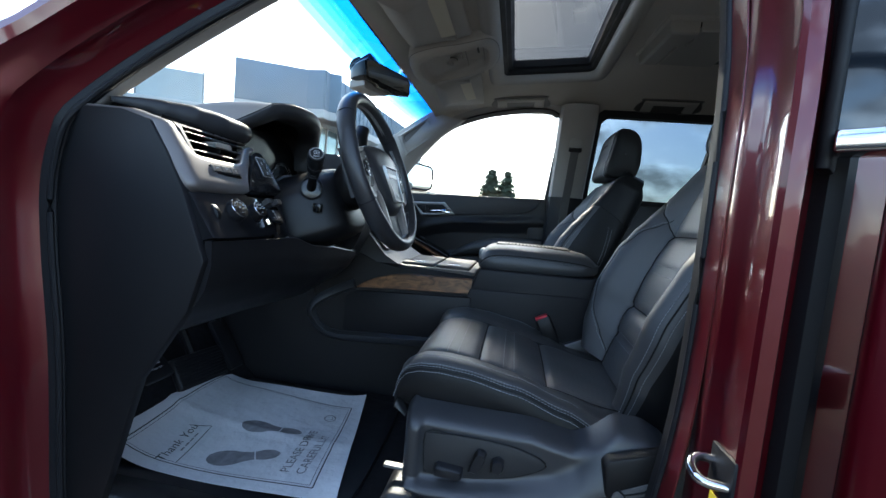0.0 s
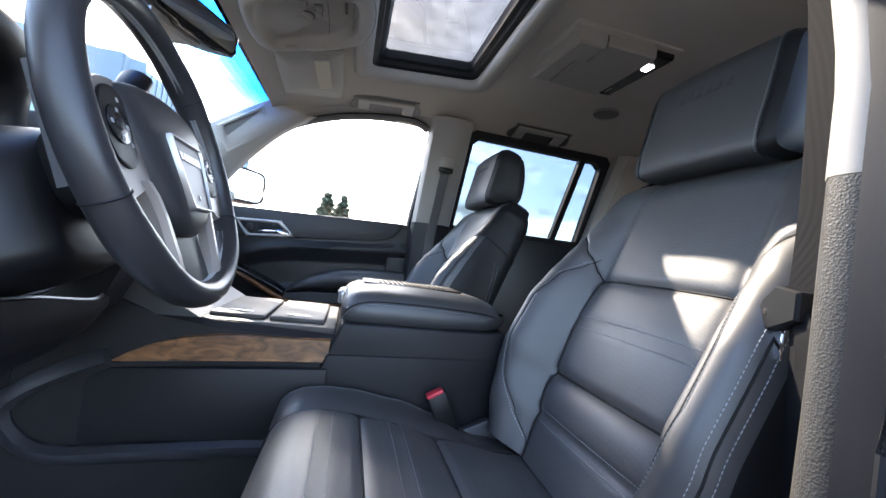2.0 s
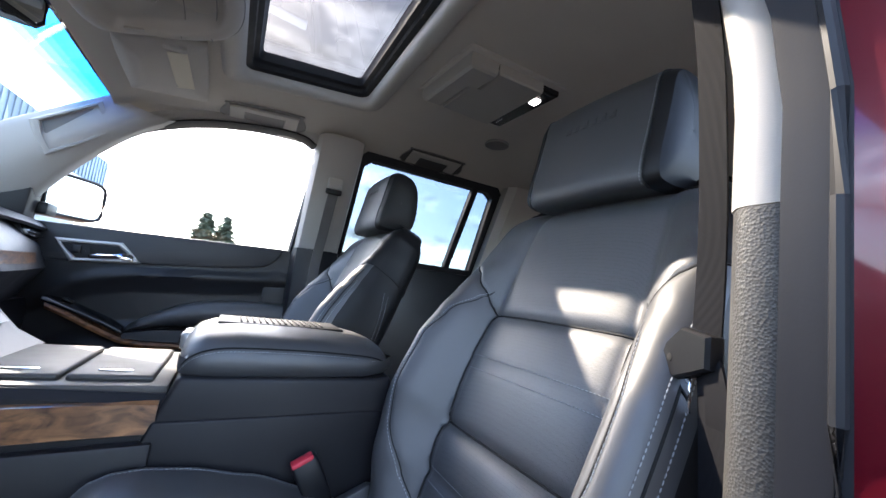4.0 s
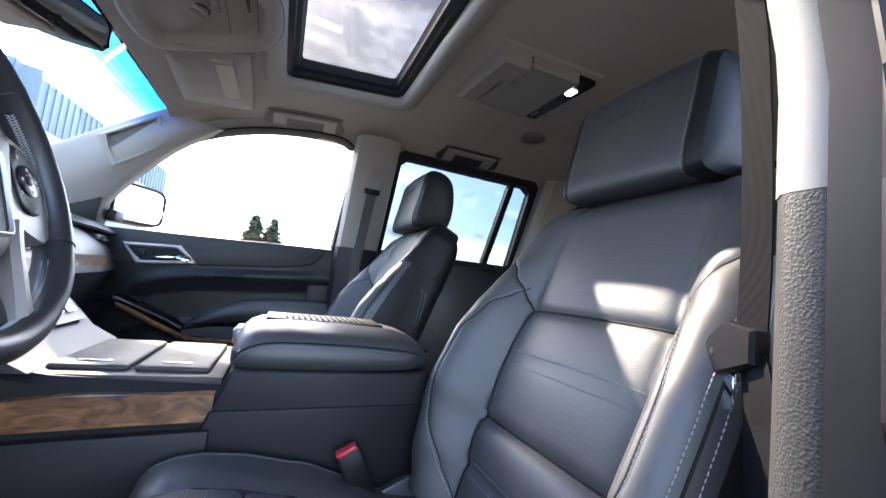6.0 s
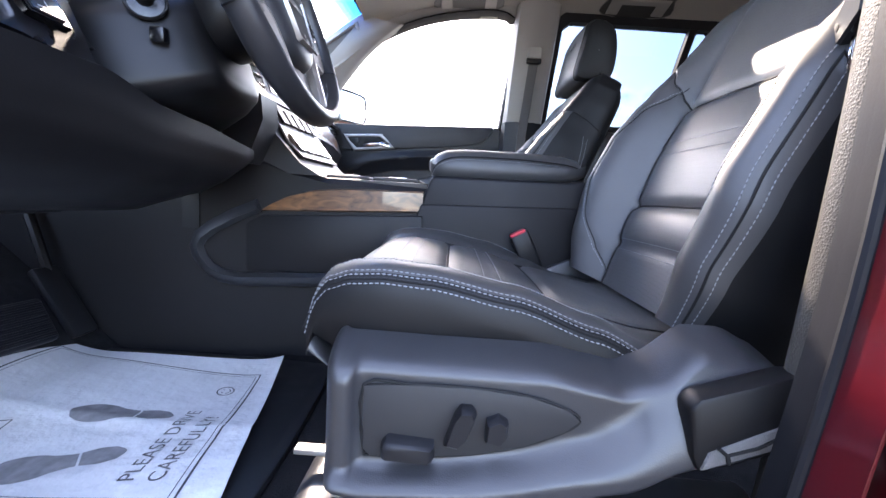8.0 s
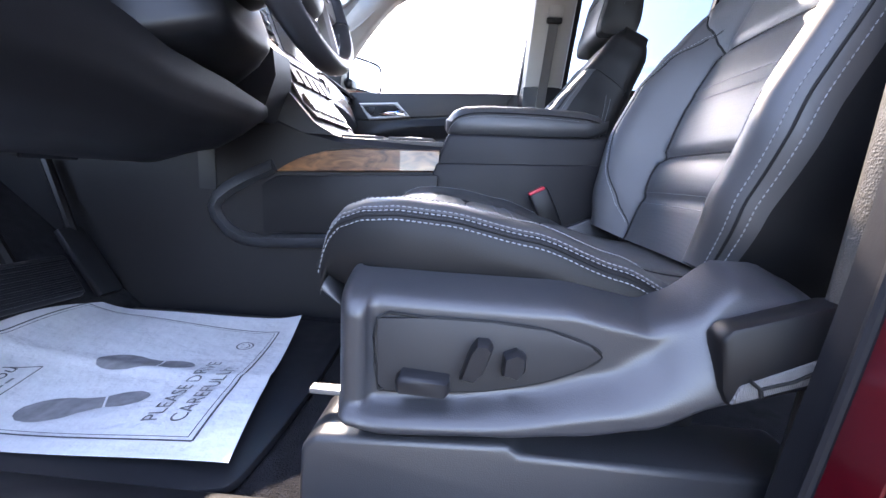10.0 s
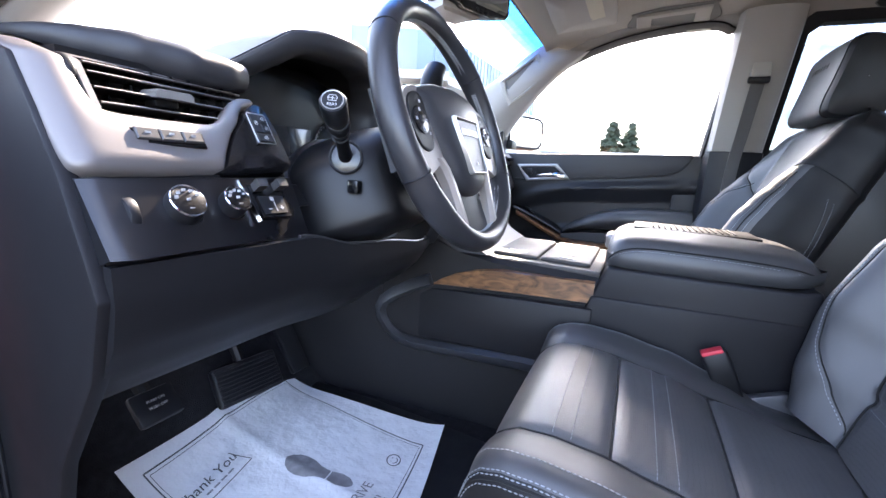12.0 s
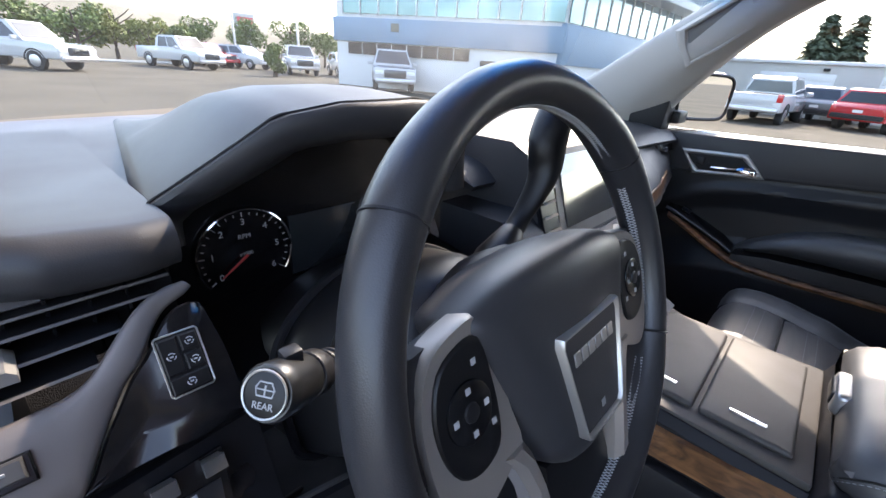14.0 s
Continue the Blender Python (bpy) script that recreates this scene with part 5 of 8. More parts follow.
for k in range(8):
    part("back_vane", rbox((-0.518, -0.822 + 0.021 * k, 1.284), (0.03, 0.002, 0.05), 0), M_GLOSSBLACK, vent)
part("vent_top_trim", loft([[tp(s, y, 0.0), tp(s + 0.05, y, 0.0), tp(s + 0.05, y, -0.01), tp(s, y, -0.01)] for y, s in ((-0.836, 0.845), (-0.80, 0.845), (-0.75, 0.85), (-0.70, 0.85), (-0.655, 0.84))]), M_SILVER, vent, "thin satin upper vent edge")
# small slotted demister outlet between the trim strip and the pad
dm_ = part("demister_outlet", loft([[tp(0.90, -0.843, -0.006), tp(0.90, -0.79, -0.006), tp(1.10, -0.843, -0.006)], [tp(0.90, -0.843, -0.02), tp(0.90, -0.79, -0.02), tp(1.10, -0.843, -0.02)]]), M_GLOSSBLACK, dash, "black slotted demister outlet")
for k in range(5):
    s = 0.905 + 0.035 * k
    ye = -0.790 - 0.053 * (s - 0.90) / 0.20
    if ye > -0.84:
        part("fin", loft([[tp(s, y, -0.004), tp(s + 0.010, y, -0.002), tp(s + 0.010, y, -0.012), tp(s, y, -0.012)] for y in (-0.843, ye)]), M_PLASTIC_SM, dm_)
# memory buttons on the trim: dark satin keys in a black frame
mc = Vector(tp(0.285, -0.780, 0.0))
mu = (Vector(tp(0.36, -0.780)) - Vector(tp(0.15, -0.780))).normalized()
mo = Vector((0, 1, 0)).cross(mu)
if mo.x < 0:
    mo = -mo
def key(c, w, h, d0, d1, r=0.0012):
    """Slanted key: proud lower edge, rounded front."""
    yv = Vector((0, 1, 0))
    return loft([[c + yv * (sx_ * (w - e)) + mu * (sz_ * (h - e)) + mo * o for sx_, sz_ in ((-1, -1), (1, -1), (1, 1), (-1, 1))] for e, o in ((0, d0), (0, d1 - r), (r, d1))])
mb = part("memory_buttons", key(mc, 0.0365, 0.0088, -0.004, 0.003), M_GLOSSBLACK, dash, "three dark memory buttons in a black frame")
M_KEY = mat("dark_satin_key", (0.075, 0.073, 0.072), 0.34, metal=0.4)
for k in range(3):
    part("button", key(mc + Vector((0, -0.0225 + 0.0225 * k, 0)) + mu * 0.0015, 0.0106, 0.0062, 0.002, 0.0062), M_KEY, mb)
    part("legend", rbox(mc + Vector((0, -0.0225 + 0.0225 * k, 0)) + mu * 0.002 + mo * 0.0064, (0.0006, 0.0055, 0.0022), 0), M_DIAL, mb)
# black pod beside the trim with the push buttons
POD = smooth_line([(-0.741, 0.0, 0), (-0.733, 0.055, 0), (-0.725, 0.12, 0), (-0.714, 0.225, 0), (-0.697, 0.35, 0), (-0.680, 0.49, 0), (-0.667, 0.585, 0), (-0.655, 0.635, 0), (-0.643, 0.64, 0), (-0.637, 0.60, 0), (-0.633, 0.40, 0), (-0.632, 0.15, 0), (-0.637, 0.03, 0), (-0.65, -0.005, 0), (-0.69, -0.008, 0)], 3, True)
def podring(k, o):
    return [tp(0.28 + (p.y - 0.28) * k, -0.675 + (p.x + 0.675) * k, o + 0.012 * min(1, max(0, (p.x + 0.72) / 0.06))) for p in POD]
pod = part("switch_pod", loft([podring(1.0, -0.06), podring(1.0, -0.003), podring(0.975, 0.001), podring(0.7, 0.0012), podring(0.3, 0.0012)]), M_GLOSSBLACK, dash, "gloss black switch pod", crease=60)
pc = Vector(tp(0.39, -0.661, 0.0125))
bt = part("button_block", key(pc, 0.0132, 0.0210, -0.004, 0.0030, 0.002), M_PLASTIC_SM, pod, "black push button block")
part("block_rim", tube([pc + Vector((0, a * 0.0134, 0)) + mu * (b * 0.0212) + mo * 0.0022 for a, b in ((-1, -0.92), (-0.9, -1), (0.9, -1), (1, -0.92), (1, 0.92), (0.9, 1), (-0.9, 1), (-1, 0.92))], 0.0007, 5, True), M_BEZEL, bt)
for dy, dz_, w, h in ((-0.0064, 0.0062, 0.0058, 0.0128), (0.0064, 0.0130, 0.0056, 0.0058), (0.0064, -0.0006, 0.0056, 0.0058), (0.0, -0.0142, 0.0122, 0.0058)):
    c_ = pc + Vector((0, dy, 0)) + mu * dz_
    part("push_button", key(c_, w, h, 0.002, 0.0042, 0.001), M_PLASTIC_SM, bt)
    for a0, a1 in ((0.4, 2.2), (2.8, 4.4), (5.0, 6.2)):
        part("legend", tube([c_ + Vector((0, 0.0026 * math.cos(t), 0)) + mu * (0.0024 * math.sin(t)) + mo * 0.0044 for t in span(a0, a1, 5)], 0.00045, 4), M_WHITEINK, bt)
    part("legend", rbox(c_ + mo * 0.0044, (0.0006, 0.0022, 0.0010), 0), M_WHITEINK, bt)
# knob panel
part("panel_top_lip", tube([(-0.436 - 0.02 * max(0, (-0.852 - y) / 0.016) ** 2, y, 1.2005) for y in span(-0.868, -0.735, 16)], 0.0045, 8), M_PIANO, dash)
part("panel_end_lip", tube(smooth_line([(-0.456, -0.868, 1.201), (-0.438, -0.864, 1.188), (-0.418, -0.861, 1.160), (-0.400, -0.859, 1.137)], 4), 0.005, 8), M_PIANO, dash)
part("knob_panel", loft([[(-0.432, -0.868, 1.2), (-0.390, -0.868, 1.136), (-0.45, -0.868, 1.114), (-0.52, -0.868, 1.2)], [(-0.425, -0.855, 1.201), (-0.384, -0.852, 1.135), (-0.45, -0.855, 1.114), (-0.52, -0.855, 1.201)], [(-0.430, -0.72, 1.201), (-0.395, -0.72, 1.132), (-0.45, -0.72, 1.104), (-0.52, -0.72, 1.201)], [(-0.440, -0.625, 1.201), (-0.405, -0.625, 1.124), (-0.45, -0.625, 1.104), (-0.52, -0.625, 1.201)]]), M_PIANO, dash, "black headlamp and drive switch panel")
KN = Vector((0.836, 0, 0.549))
KU = Vector((-0.549, 0, 0.836))
def on_knob(c, y, u, o):
    return c + Vector((0, y, 0)) + KU * u + KN * o
for y, r in ((-0.790, 0.0180), (-0.735, 0.0150)):
    c = Vector((-0.418, y, 1.170))
    kd = (KN + Vector((0, -0.06, 0.10))).normalized()
    kb = part("rotary_knob", disc(c - KN * 0.004, kd, r * 1.22, 0.012), M_GLOSSBLACK, dash, "black rotary knob with chrome ring")
    part("barrel", loft([[c + (Vector((0, math.cos(a), 0)) + KU * math.sin(a)) * rr + kd * o for a in (2 * math.pi * j / 32 for j in range(32))] for rr, o in ((r * 1.08, -0.002), (r * 1.04, 0.010), (r * 0.98, 0.0185))]), M_PLASTIC, kb)
    part("ring", tube([c + (Vector((0, math.cos(a), 0)) + KU * math.sin(a)) * r * 0.93 + kd * 0.0185 for a in (2 * math.pi * j / 36 for j in range(36))], 0.0011, 6, True), M_CHROME, kb, "thin chrome ring")
    part("face", disc(c + kd * 0.0172, kd, r * 0.90, 0.004, 32, 0.0005), M_GLOSSBLACK, kb)
    for a in (25, 60, 95, 130, 160):
        a = radians(a)
        part("legend", rbox(c + kd * 0.0193 + (Vector((0, math.cos(a), 0)) + KU * math.sin(a)) * r * 0.62, (0.0007, 0.0036, 0.0030), 0), M_WHITEINK, kb)
    part("legend", rbox(c + kd * 0.0193, (0.0007, 0.0042, 0.004), 0), M_WHITEINK, kb)
    part("legend", rbox(c + kd * 0.0193 - KU * r * 0.55, (0.0007, 0.005, 0.0035), 0), M_WHITEINK, kb)
dw = part("dimmer_slot", loft([[Vector((-0.415, -0.8385, 1.172)) + Vector((0, y, 0)) + KU * u + KN * o for y, u in ((-0.009, -0.024), (0.009, -0.024), (0.009, 0.022), (-0.009, 0.022))] for o in (-0.004, 0.0022)]), M_GLOSSBLACK, dash, "dimmer thumb wheel slot")
part("dimmer_wheel", disc(Vector((-0.413, -0.8385, 1.172)) - KN * 0.010, (0, 1, 0), 0.019, 0.009), M_PLASTIC, dw)
# chrome-edged blade, two lever switches and the gain panel
c = Vector((-0.418, 0, 1.173))
part("chrome_blade", loft([[c + Vector((0, y - w, 0)) + KU * u + KN * 0.002, c + Vector((0, y, 0)) + KU * u + KN * 0.007, c + Vector((0, y + w, 0)) + KU * u + KN * 0.002] for y, u, w in ((-0.7165, 0.027, 0.0008), (-0.7145, 0.010, 0.0022), (-0.712, -0.008, 0.0024), (-0.7095, -0.026, 0.0009))]), M_CHROME, dash, "thin chrome blade")
gp_ = part("gain_panel", loft([[c + Vector((0, y, 0)) + KU * u + KN * o for y, u in ((-0.703, -0.022), (-0.661, -0.024), (-0.656, 0.024), (-0.705, 0.022))] for o in (-0.004, 0.004, 0.005)]), M_GLOSSBLACK, dash, "black trailer brake control")
for y in (-0.695, -0.665):
    part("lever", loft([[c + Vector((0, y + w * sg_, 0)) + KU * u + KN * o for sg_, u in ((-1, 0.012), (1, 0.012), (1, 0.022), (-1, 0.022))] for w, o in ((0.006, 0.002), (0.0062, 0.010), (0.0075, 0.016), (0.007, 0.019))]), M_KEY, gp_, "satin grey lever switch")
part("key_plate", loft([[c + Vector((0, y, 0)) + KU * u + KN * o for y, u in ((-0.699, -0.018), (-0.666, -0.019), (-0.663, 0.004), (-0.6995, 0.005))] for o in (0.004, 0.007)]), M_PLASTIC, gp_)
for y, u, w, h in ((-0.682, 0.0005, 0.005, 0.005), (-0.690, -0.013, 0.005, 0.0013), (-0.672, -0.012, 0.0055, 0.0013), (-0.672, -0.012, 0.0013, 0.0055), (-0.681, -0.010, 0.001, 0.012)):
    part("legend", loft([[c + Vector((0, y + sx_ * w / 2, 0)) + KU * (u + sz_ * h / 2) + KN * o for sx_, sz_ in ((-1, -1), (1, -1), (1, 1), (-1, 1))] for o in (0.0068, 0.0075)]), M_WHITEINK, gp_)
# knee panel
KP = [(1.130, -0.402), (1.095, -0.402), (1.06, -0.410), (1.025, -0.432), (0.992, -0.466), (0.972, -0.505), (0.968, -0.64)]
def knee(u, v):
    z = KP[0][0] + (KP[-1][0] - KP[0][0]) * v
    i = v * (len(KP) - 1)
    k = min(len(KP) - 2, int(i))
    t = i - k
    zz, xx = KP[k][0] * (1 - t) + KP[k + 1][0] * t, KP[k][1] * (1 - t) + KP[k + 1][1] * t
    y = -0.868 + u * 0.66
    wav = lerp(u, [(0.0, 0.0), (0.35, -0.004), (0.5, -0.028), (0.62, -0.035), (0.85, -0.055), (1.0, -0.06)])
    return (xx - 0.10 * max(0, u - 0.8) ** 2 * 12 - 0.0, y, zz + wav * (1 - v) + v * lerp(u, [(0.62, 0.0), (0.78, 0.03), (0.92, 0.10), (1.0, 0.125)]))
part("knee_panel", sheet(knee, span(0, 1, 40), span(0, 1, 24), 0.012), M_CONSOLE, dash, "smooth black knee panel")
part("knee_lip", tube([Vector(knee(u, 0.0)) + Vector((0.003, 0, 0.001)) for u in span(0.33, 0.97, 40)], 0.0028, 6), M_KEY, dash, "satin edge along the knee panel")
part("end_cap", prism([(-0.435, 1.202), (-0.465, 1.257), (-0.495, 1.302), (-0.545, 1.316), (-0.74, 1.320), (-0.74, 0.62), (-0.585, 0.62), (-0.53, 0.80), (-0.50, 0.90), (-0.42, 1.02), (-0.395, 1.10)], "y", -0.878, -0.862, 0.003), M_CONSOLE, dash, "black dash end cap")
part("kick_panel", prism([(-0.745, 0.60), (-0.745, 1.0), (-1.1, 1.0), (-1.1, 0.60)], "y", -0.815, -0.79), M_PLASTIC, dash)

# instrument binnacle: hood and gauge panel
def hood(u, v):
    """u along the arch 0..1, v from the rear lip forward 0..1."""
    arch = [(-0.652, 1.305), (-0.651, 1.330), (-0.640, 1.345), (-0.600, 1.377), (-0.552, 1.414), (-0.50, 1.425), (-0.41, 1.428), (-0.33, 1.414), (-0.28, 1.388), (-0.252, 1.345), (-0.245, 1.295)]
    k = u * (len(arch) - 1)
    i = min(len(arch) - 2, int(k))
    t = k - i
    y, z = arch[i][0] * (1 - t) + arch[i + 1][0] * t, arch[i][1] * (1 - t) + arch[i + 1][1] * t
    x0 = -0.482 - 0.075 * min(1.0, abs((y + 0.45) / 0.20)) ** 2
    xx = x0 - 0.53 * v
    z = z + 0.006 * math.sin(math.pi * min(1, v * 1.6)) - (z - 1.338) * v ** 2.6 if z > 1.338 else z
    return (xx, y + (0.085 * v if y < -0.45 else -0.03 * v) * min(1, abs(y + 0.45) / 0.15), z)
us = span(0, 1, 36)
part("binnacle_hood", sheet(hood, us, span(0, 1, 16)), M_SOFT, dash, "black stitched binnacle hood")
def lip(u, v):
    p = Vector(hood(u, 0))
    c = Vector((-0.60, -0.45, 1.27))
    d = (Vector((0, c.y - p.y, c.z - p.z))).normalized()
    q = [(0, 0), (0.005, 0.004), (0.004, 0.020), (-0.006, 0.034), (-0.05, 0.038)]
    a, w = q[int(v)]
    return p + Vector((a, 0, 0)) + d * w
part("hood_lip", sheet(lip, us, [0, 1, 2, 3, 4]), M_SOFT, dash, crease=60)
part("hood_seam", tube([Vector(hood(u, 0.012)) + Vector((0, 0, 0.0002)) for u in span(0.14, 0.9, 60)], 0.0016, 6), M_RUBBER, dash, "dark sewn seam along the hood")
gp = part("gauge_panel", prism([(-0.645, 1.17), (-0.25, 1.17), (-0.25, 1.31), (-0.30, 1.36), (-0.40, 1.385), (-0.50, 1.385), (-0.57, 1.355), (-0.63, 1.315), (-0.645, 1.29)], "x", -0.645, -0.617), M_GLOSSBLACK, dash, "black instrument panel behind clear lens")
part("gauge_floor", loft([[(-0.63, y, 1.203), (-0.52, y, 1.188), (-0.47, y, 1.189), (-0.45, y, 1.16), (-0.60, y, 1.12)] for y in span(-0.645, -0.25, 6)]), M_PLASTIC_SM, dash)
def dial(c, r, big):
    d = part("dial", disc((-0.617, c[0], c[1]), (1, 0, 0), r, 0.006), M_GLOSSBLACK, gp)
    arc = span(radians(-35), radians(215), 30) if big else span(radians(-35), radians(215), 20)
    part("rim", tube([(-0.611, c[0] + math.cos(a) * r, c[1] + math.sin(a) * r) for a in arc], 0.0016, 6), M_CHROME, d, "bright dial rim")
    bm = bmesh.new()
    n = 24 if big else 14
    for k in range(n + 1):
        a = radians(215 - 250 * k / n)
        rr = r * 0.9
        add(bm, rbox((-0.6125, c[0] - math.cos(a) * rr * -1, c[1] + math.sin(a) * rr), (0.0008, 0.0009, 0.006 if k % 4 == 0 else 0.003), 0, 1, Matrix.Rotation(-(a - math.pi / 2) * -1, 3, "X")))
    part("scale_marks", bm, M_DIAL, d)
    return d
tach = dial((-0.550, 1.252), 0.052, True)
speedo = dial((-0.338, 1.252), 0.052, True)
for k in range(7):
    a = radians(215 - 250 * k / 6)
    writing("numeral", str(k), 0.0105, frame_of((-0.6125, -0.550 + math.cos(a) * 0.036, 1.252 + math.sin(a) * 0.038), (0, 1, 0), (0, 0, 1)), M_DIAL, tach)
writing("caption", "RPM", 0.0075, frame_of((-0.6125, -0.550, 1.273), (0, 1, 0), (0, 0, 1)), M_WHITEINK, tach)
writing("caption", "x1000", 0.006, frame_of((-0.6125, -0.550, 1.252), (0, 1, 0), (0, 0, 1)), M_WHITEINK, tach)
part("needle", tube([(-0.609, -0.550, 1.252), (-0.609, -0.580, 1.231)], [0.0016, 0.0008], 6), M_REDINK, tach, "red needle")
part("info_screen", rbox((-0.617, -0.447, 1.245), (0.006, 0.10, 0.08), 0.003), M_DISPLAY, gp)

# steering column
col = thing("steering_column", "black plastic steering column with stalks", "steering column")
WC = Vector((-0.280, -0.446, 1.286))
AX = Vector((0.934, 0, 0.357)).normalized()
UPV = Vector((-0.357, 0, 0.934))
YV = Vector((0, 1, 0))
def wp(y, u, a=0.0):
    """Point by wheel axes: across, up in the wheel's plane, towards the driver."""
    return WC + YV * y + UPV * u + AX * a
def ov(c, ry, ru, n=24, e=0.8):
    return [c + YV * ry * math.copysign(abs(math.cos(t)) ** e, math.cos(t)) + UPV * ru * math.copysign(abs(math.sin(t)) ** e, math.sin(t)) for t in (2 * math.pi * k / n for k in range(n))]
SH = smooth_line([(-1, -0.03, 0), (-0.97, -0.005, 0), (-0.8, 0.022, 0), (-0.5, 0.045, 0), (-0.2, 0.054, 0), (0.2, 0.054, 0), (0.5, 0.045, 0), (0.8, 0.022, 0), (0.97, -0.005, 0), (1, -0.03, 0), (1, -0.09, 0), (0.95, -0.11, 0), (0.7, -0.124, 0), (0, -0.13, 0), (-0.7, -0.124, 0), (-0.95, -0.11, 0), (-1, -0.09, 0)], 3, True)
def shr(w, k, a):
    return [wp(p.x * w, -0.04 + (p.y + 0.04) * k, a) for p in SH]
part("shroud", loft([shr(0.055, 0.70, -0.095), shr(0.066, 0.80, -0.098), shr(0.075, 0.88, -0.106), shr(0.10, 0.96, -0.14), shr(0.13, 1.0, -0.195), shr(0.138, 1.0, -0.22), shr(0.138, 1.0, -0.30)]), M_PLASTIC_SM, col, "black column shroud", crease=60)
part("shroud_rim", tube(shr(0.143, 1.02, -0.224), 0.005, 6, True), M_PLASTIC, col)
part("shroud_ring", loft([ov(wp(0, 0, -0.045), 0.055, 0.055), ov(wp(0, 0, -0.06), 0.062, 0.060), ov(wp(0, -0.004, -0.078), 0.064, 0.060), ov(wp(0, -0.012, -0.10), 0.056, 0.052)]), M_PLASTIC_SM, col)
# wiper stalk towards the driver's door
SN = (YV * -0.88 + AX * 0.48).normalized()
S0, S1 = wp(-0.096, -0.004, -0.142), Vector((-0.348, -0.648, 1.297))
sk = part("stalk", tube([S0.lerp(S1, t) for t in span(0, 0.75, 6)], [0.011, 0.010, 0.009, 0.010, 0.011, 0.0115, 0.012], 14), M_PLASTIC_SM, col, "multifunction stalk")
part("stalk_tip", tube([S0.lerp(S1, t) for t in (0.70, 0.74, 0.80, 0.93, 0.98, 1.0)], [0.013, 0.0155, 0.016, 0.0165, 0.0165, 0.015], 20), mat("stalk_dark_metal", (0.010, 0.011, 0.0125), 0.36), sk)
sd = (S1 - S0).normalized()
part("stalk_collar", disc(S0.lerp(S1, 0.66), sd, 0.0155, 0.014), M_PLASTIC, sk)
part("stalk_cap", disc(S1 + sd * 0.0005, sd, 0.0125, 0.002, 24, 0.0005), M_PLASTIC_SM, sk)
cr = Vector((0.2, -0.35, 0)).cross(Vector((0, 0, 1))).normalized()
capr = sd.cross(Vector((0, 0, 1))).normalized() * -1
capu = capr.cross(sd) * -1
FM = frame_of(S1 + sd * 0.0016, Vector((0, 0, 1)).cross(sd), sd.cross(Vector((0, 0, 1)).cross(sd)))
writing("caption", "REAR", 0.0052, FM @ Matrix.Translation((0, -0.0062, 0)), M_WHITEINK, sk)
part("legend", moved(tube([(x, y + 0.002, 0) for x, y in ((-0.0045, -0.003), (0.0045, -0.003), (0.0055, 0.001), (0.0035, 0.0045), (-0.0035, 0.0045), (-0.0055, 0.001))], 0.0005, 5, True), FM), M_WHITEINK, sk)
part("legend", moved(tube([(0.0, -0.001, 0), (0.0, 0.005, 0)], 0.0005, 5), FM), M_WHITEINK, sk)
part("legend", moved(tube([(-0.005, 0.0025, 0), (0.005, 0.0025, 0)], 0.0004, 5), FM), M_WHITEINK, sk)
part("cap_ring", moved(tube([(0.0128 * math.cos(a), 0.0128 * math.sin(a), 0) for a in (2 * math.pi * j / 28 for j in range(28))], 0.0007, 5, True), FM), M_BEZEL, sk)
part("stalk_switch", rbox(S0.lerp(S1, 0.80) + Vector((0.0, 0, 0.018)), (0.010, 0.012, 0.012), 0.002, 2), M_PLASTIC, sk)
for q in (0.45, 0.52, 0.59):
    part("stalk_ring", disc(S0.lerp(S1, q), sd, 0.0125, 0.004), M_PLASTIC, sk)
part("stalk_socket", disc(wp(-0.1005, -0.004, -0.138), SN, 0.0235, 0.006), M_GLOSSBLACK, col)
part("socket_ring", tube([wp(-0.1005, -0.004, -0.138) + SN * 0.003 + UPV * 0.0235 * math.sin(a) + UPV.cross(SN) * 0.0235 * math.cos(a) for a in (2 * math.pi * k / 28 for k in range(28))], 0.0022, 6, True), M_PLASTIC_SM, col)
# column switch
part("tilt_switch", rbox(wp(-0.104, -0.050, -0.135), (0.020, 0.014, 0.020), 0.003), M_GLOSSBLACK, col)
# gear lever on the other side
g0, g1 = wp(0.07, 0.02, -0.12), Vector((-0.421, -0.240, 1.430))
gl = smooth_line([g0, g0.lerp(g1, 0.25) + Vector((-0.01, 0.03, -0.01)), g0.lerp(g1, 0.55) + Vector((0, 0.025, -0.008)), g1.lerp(g0, 0.2), g1], 5)
part("lever_boot", tube([g0.lerp(g1, -0.15), g0.lerp(g1, 0.05), g0.lerp(g1, 0.20) + Vector((-0.006, 0.02, -0.008))], [0.030, 0.024, 0.015], 12), M_PLASTIC_SM, col, "black lever boot")
part("gear_lever", tube(gl, [0.013 + 0.010 * min(1, max(0, (k / (len(gl) - 1) - 0.30) / 0.35)) for k in range(len(gl) - 1)] + [0.015], 14, flat=0.75), M_PLASTIC_SM, col, "black column gear lever")

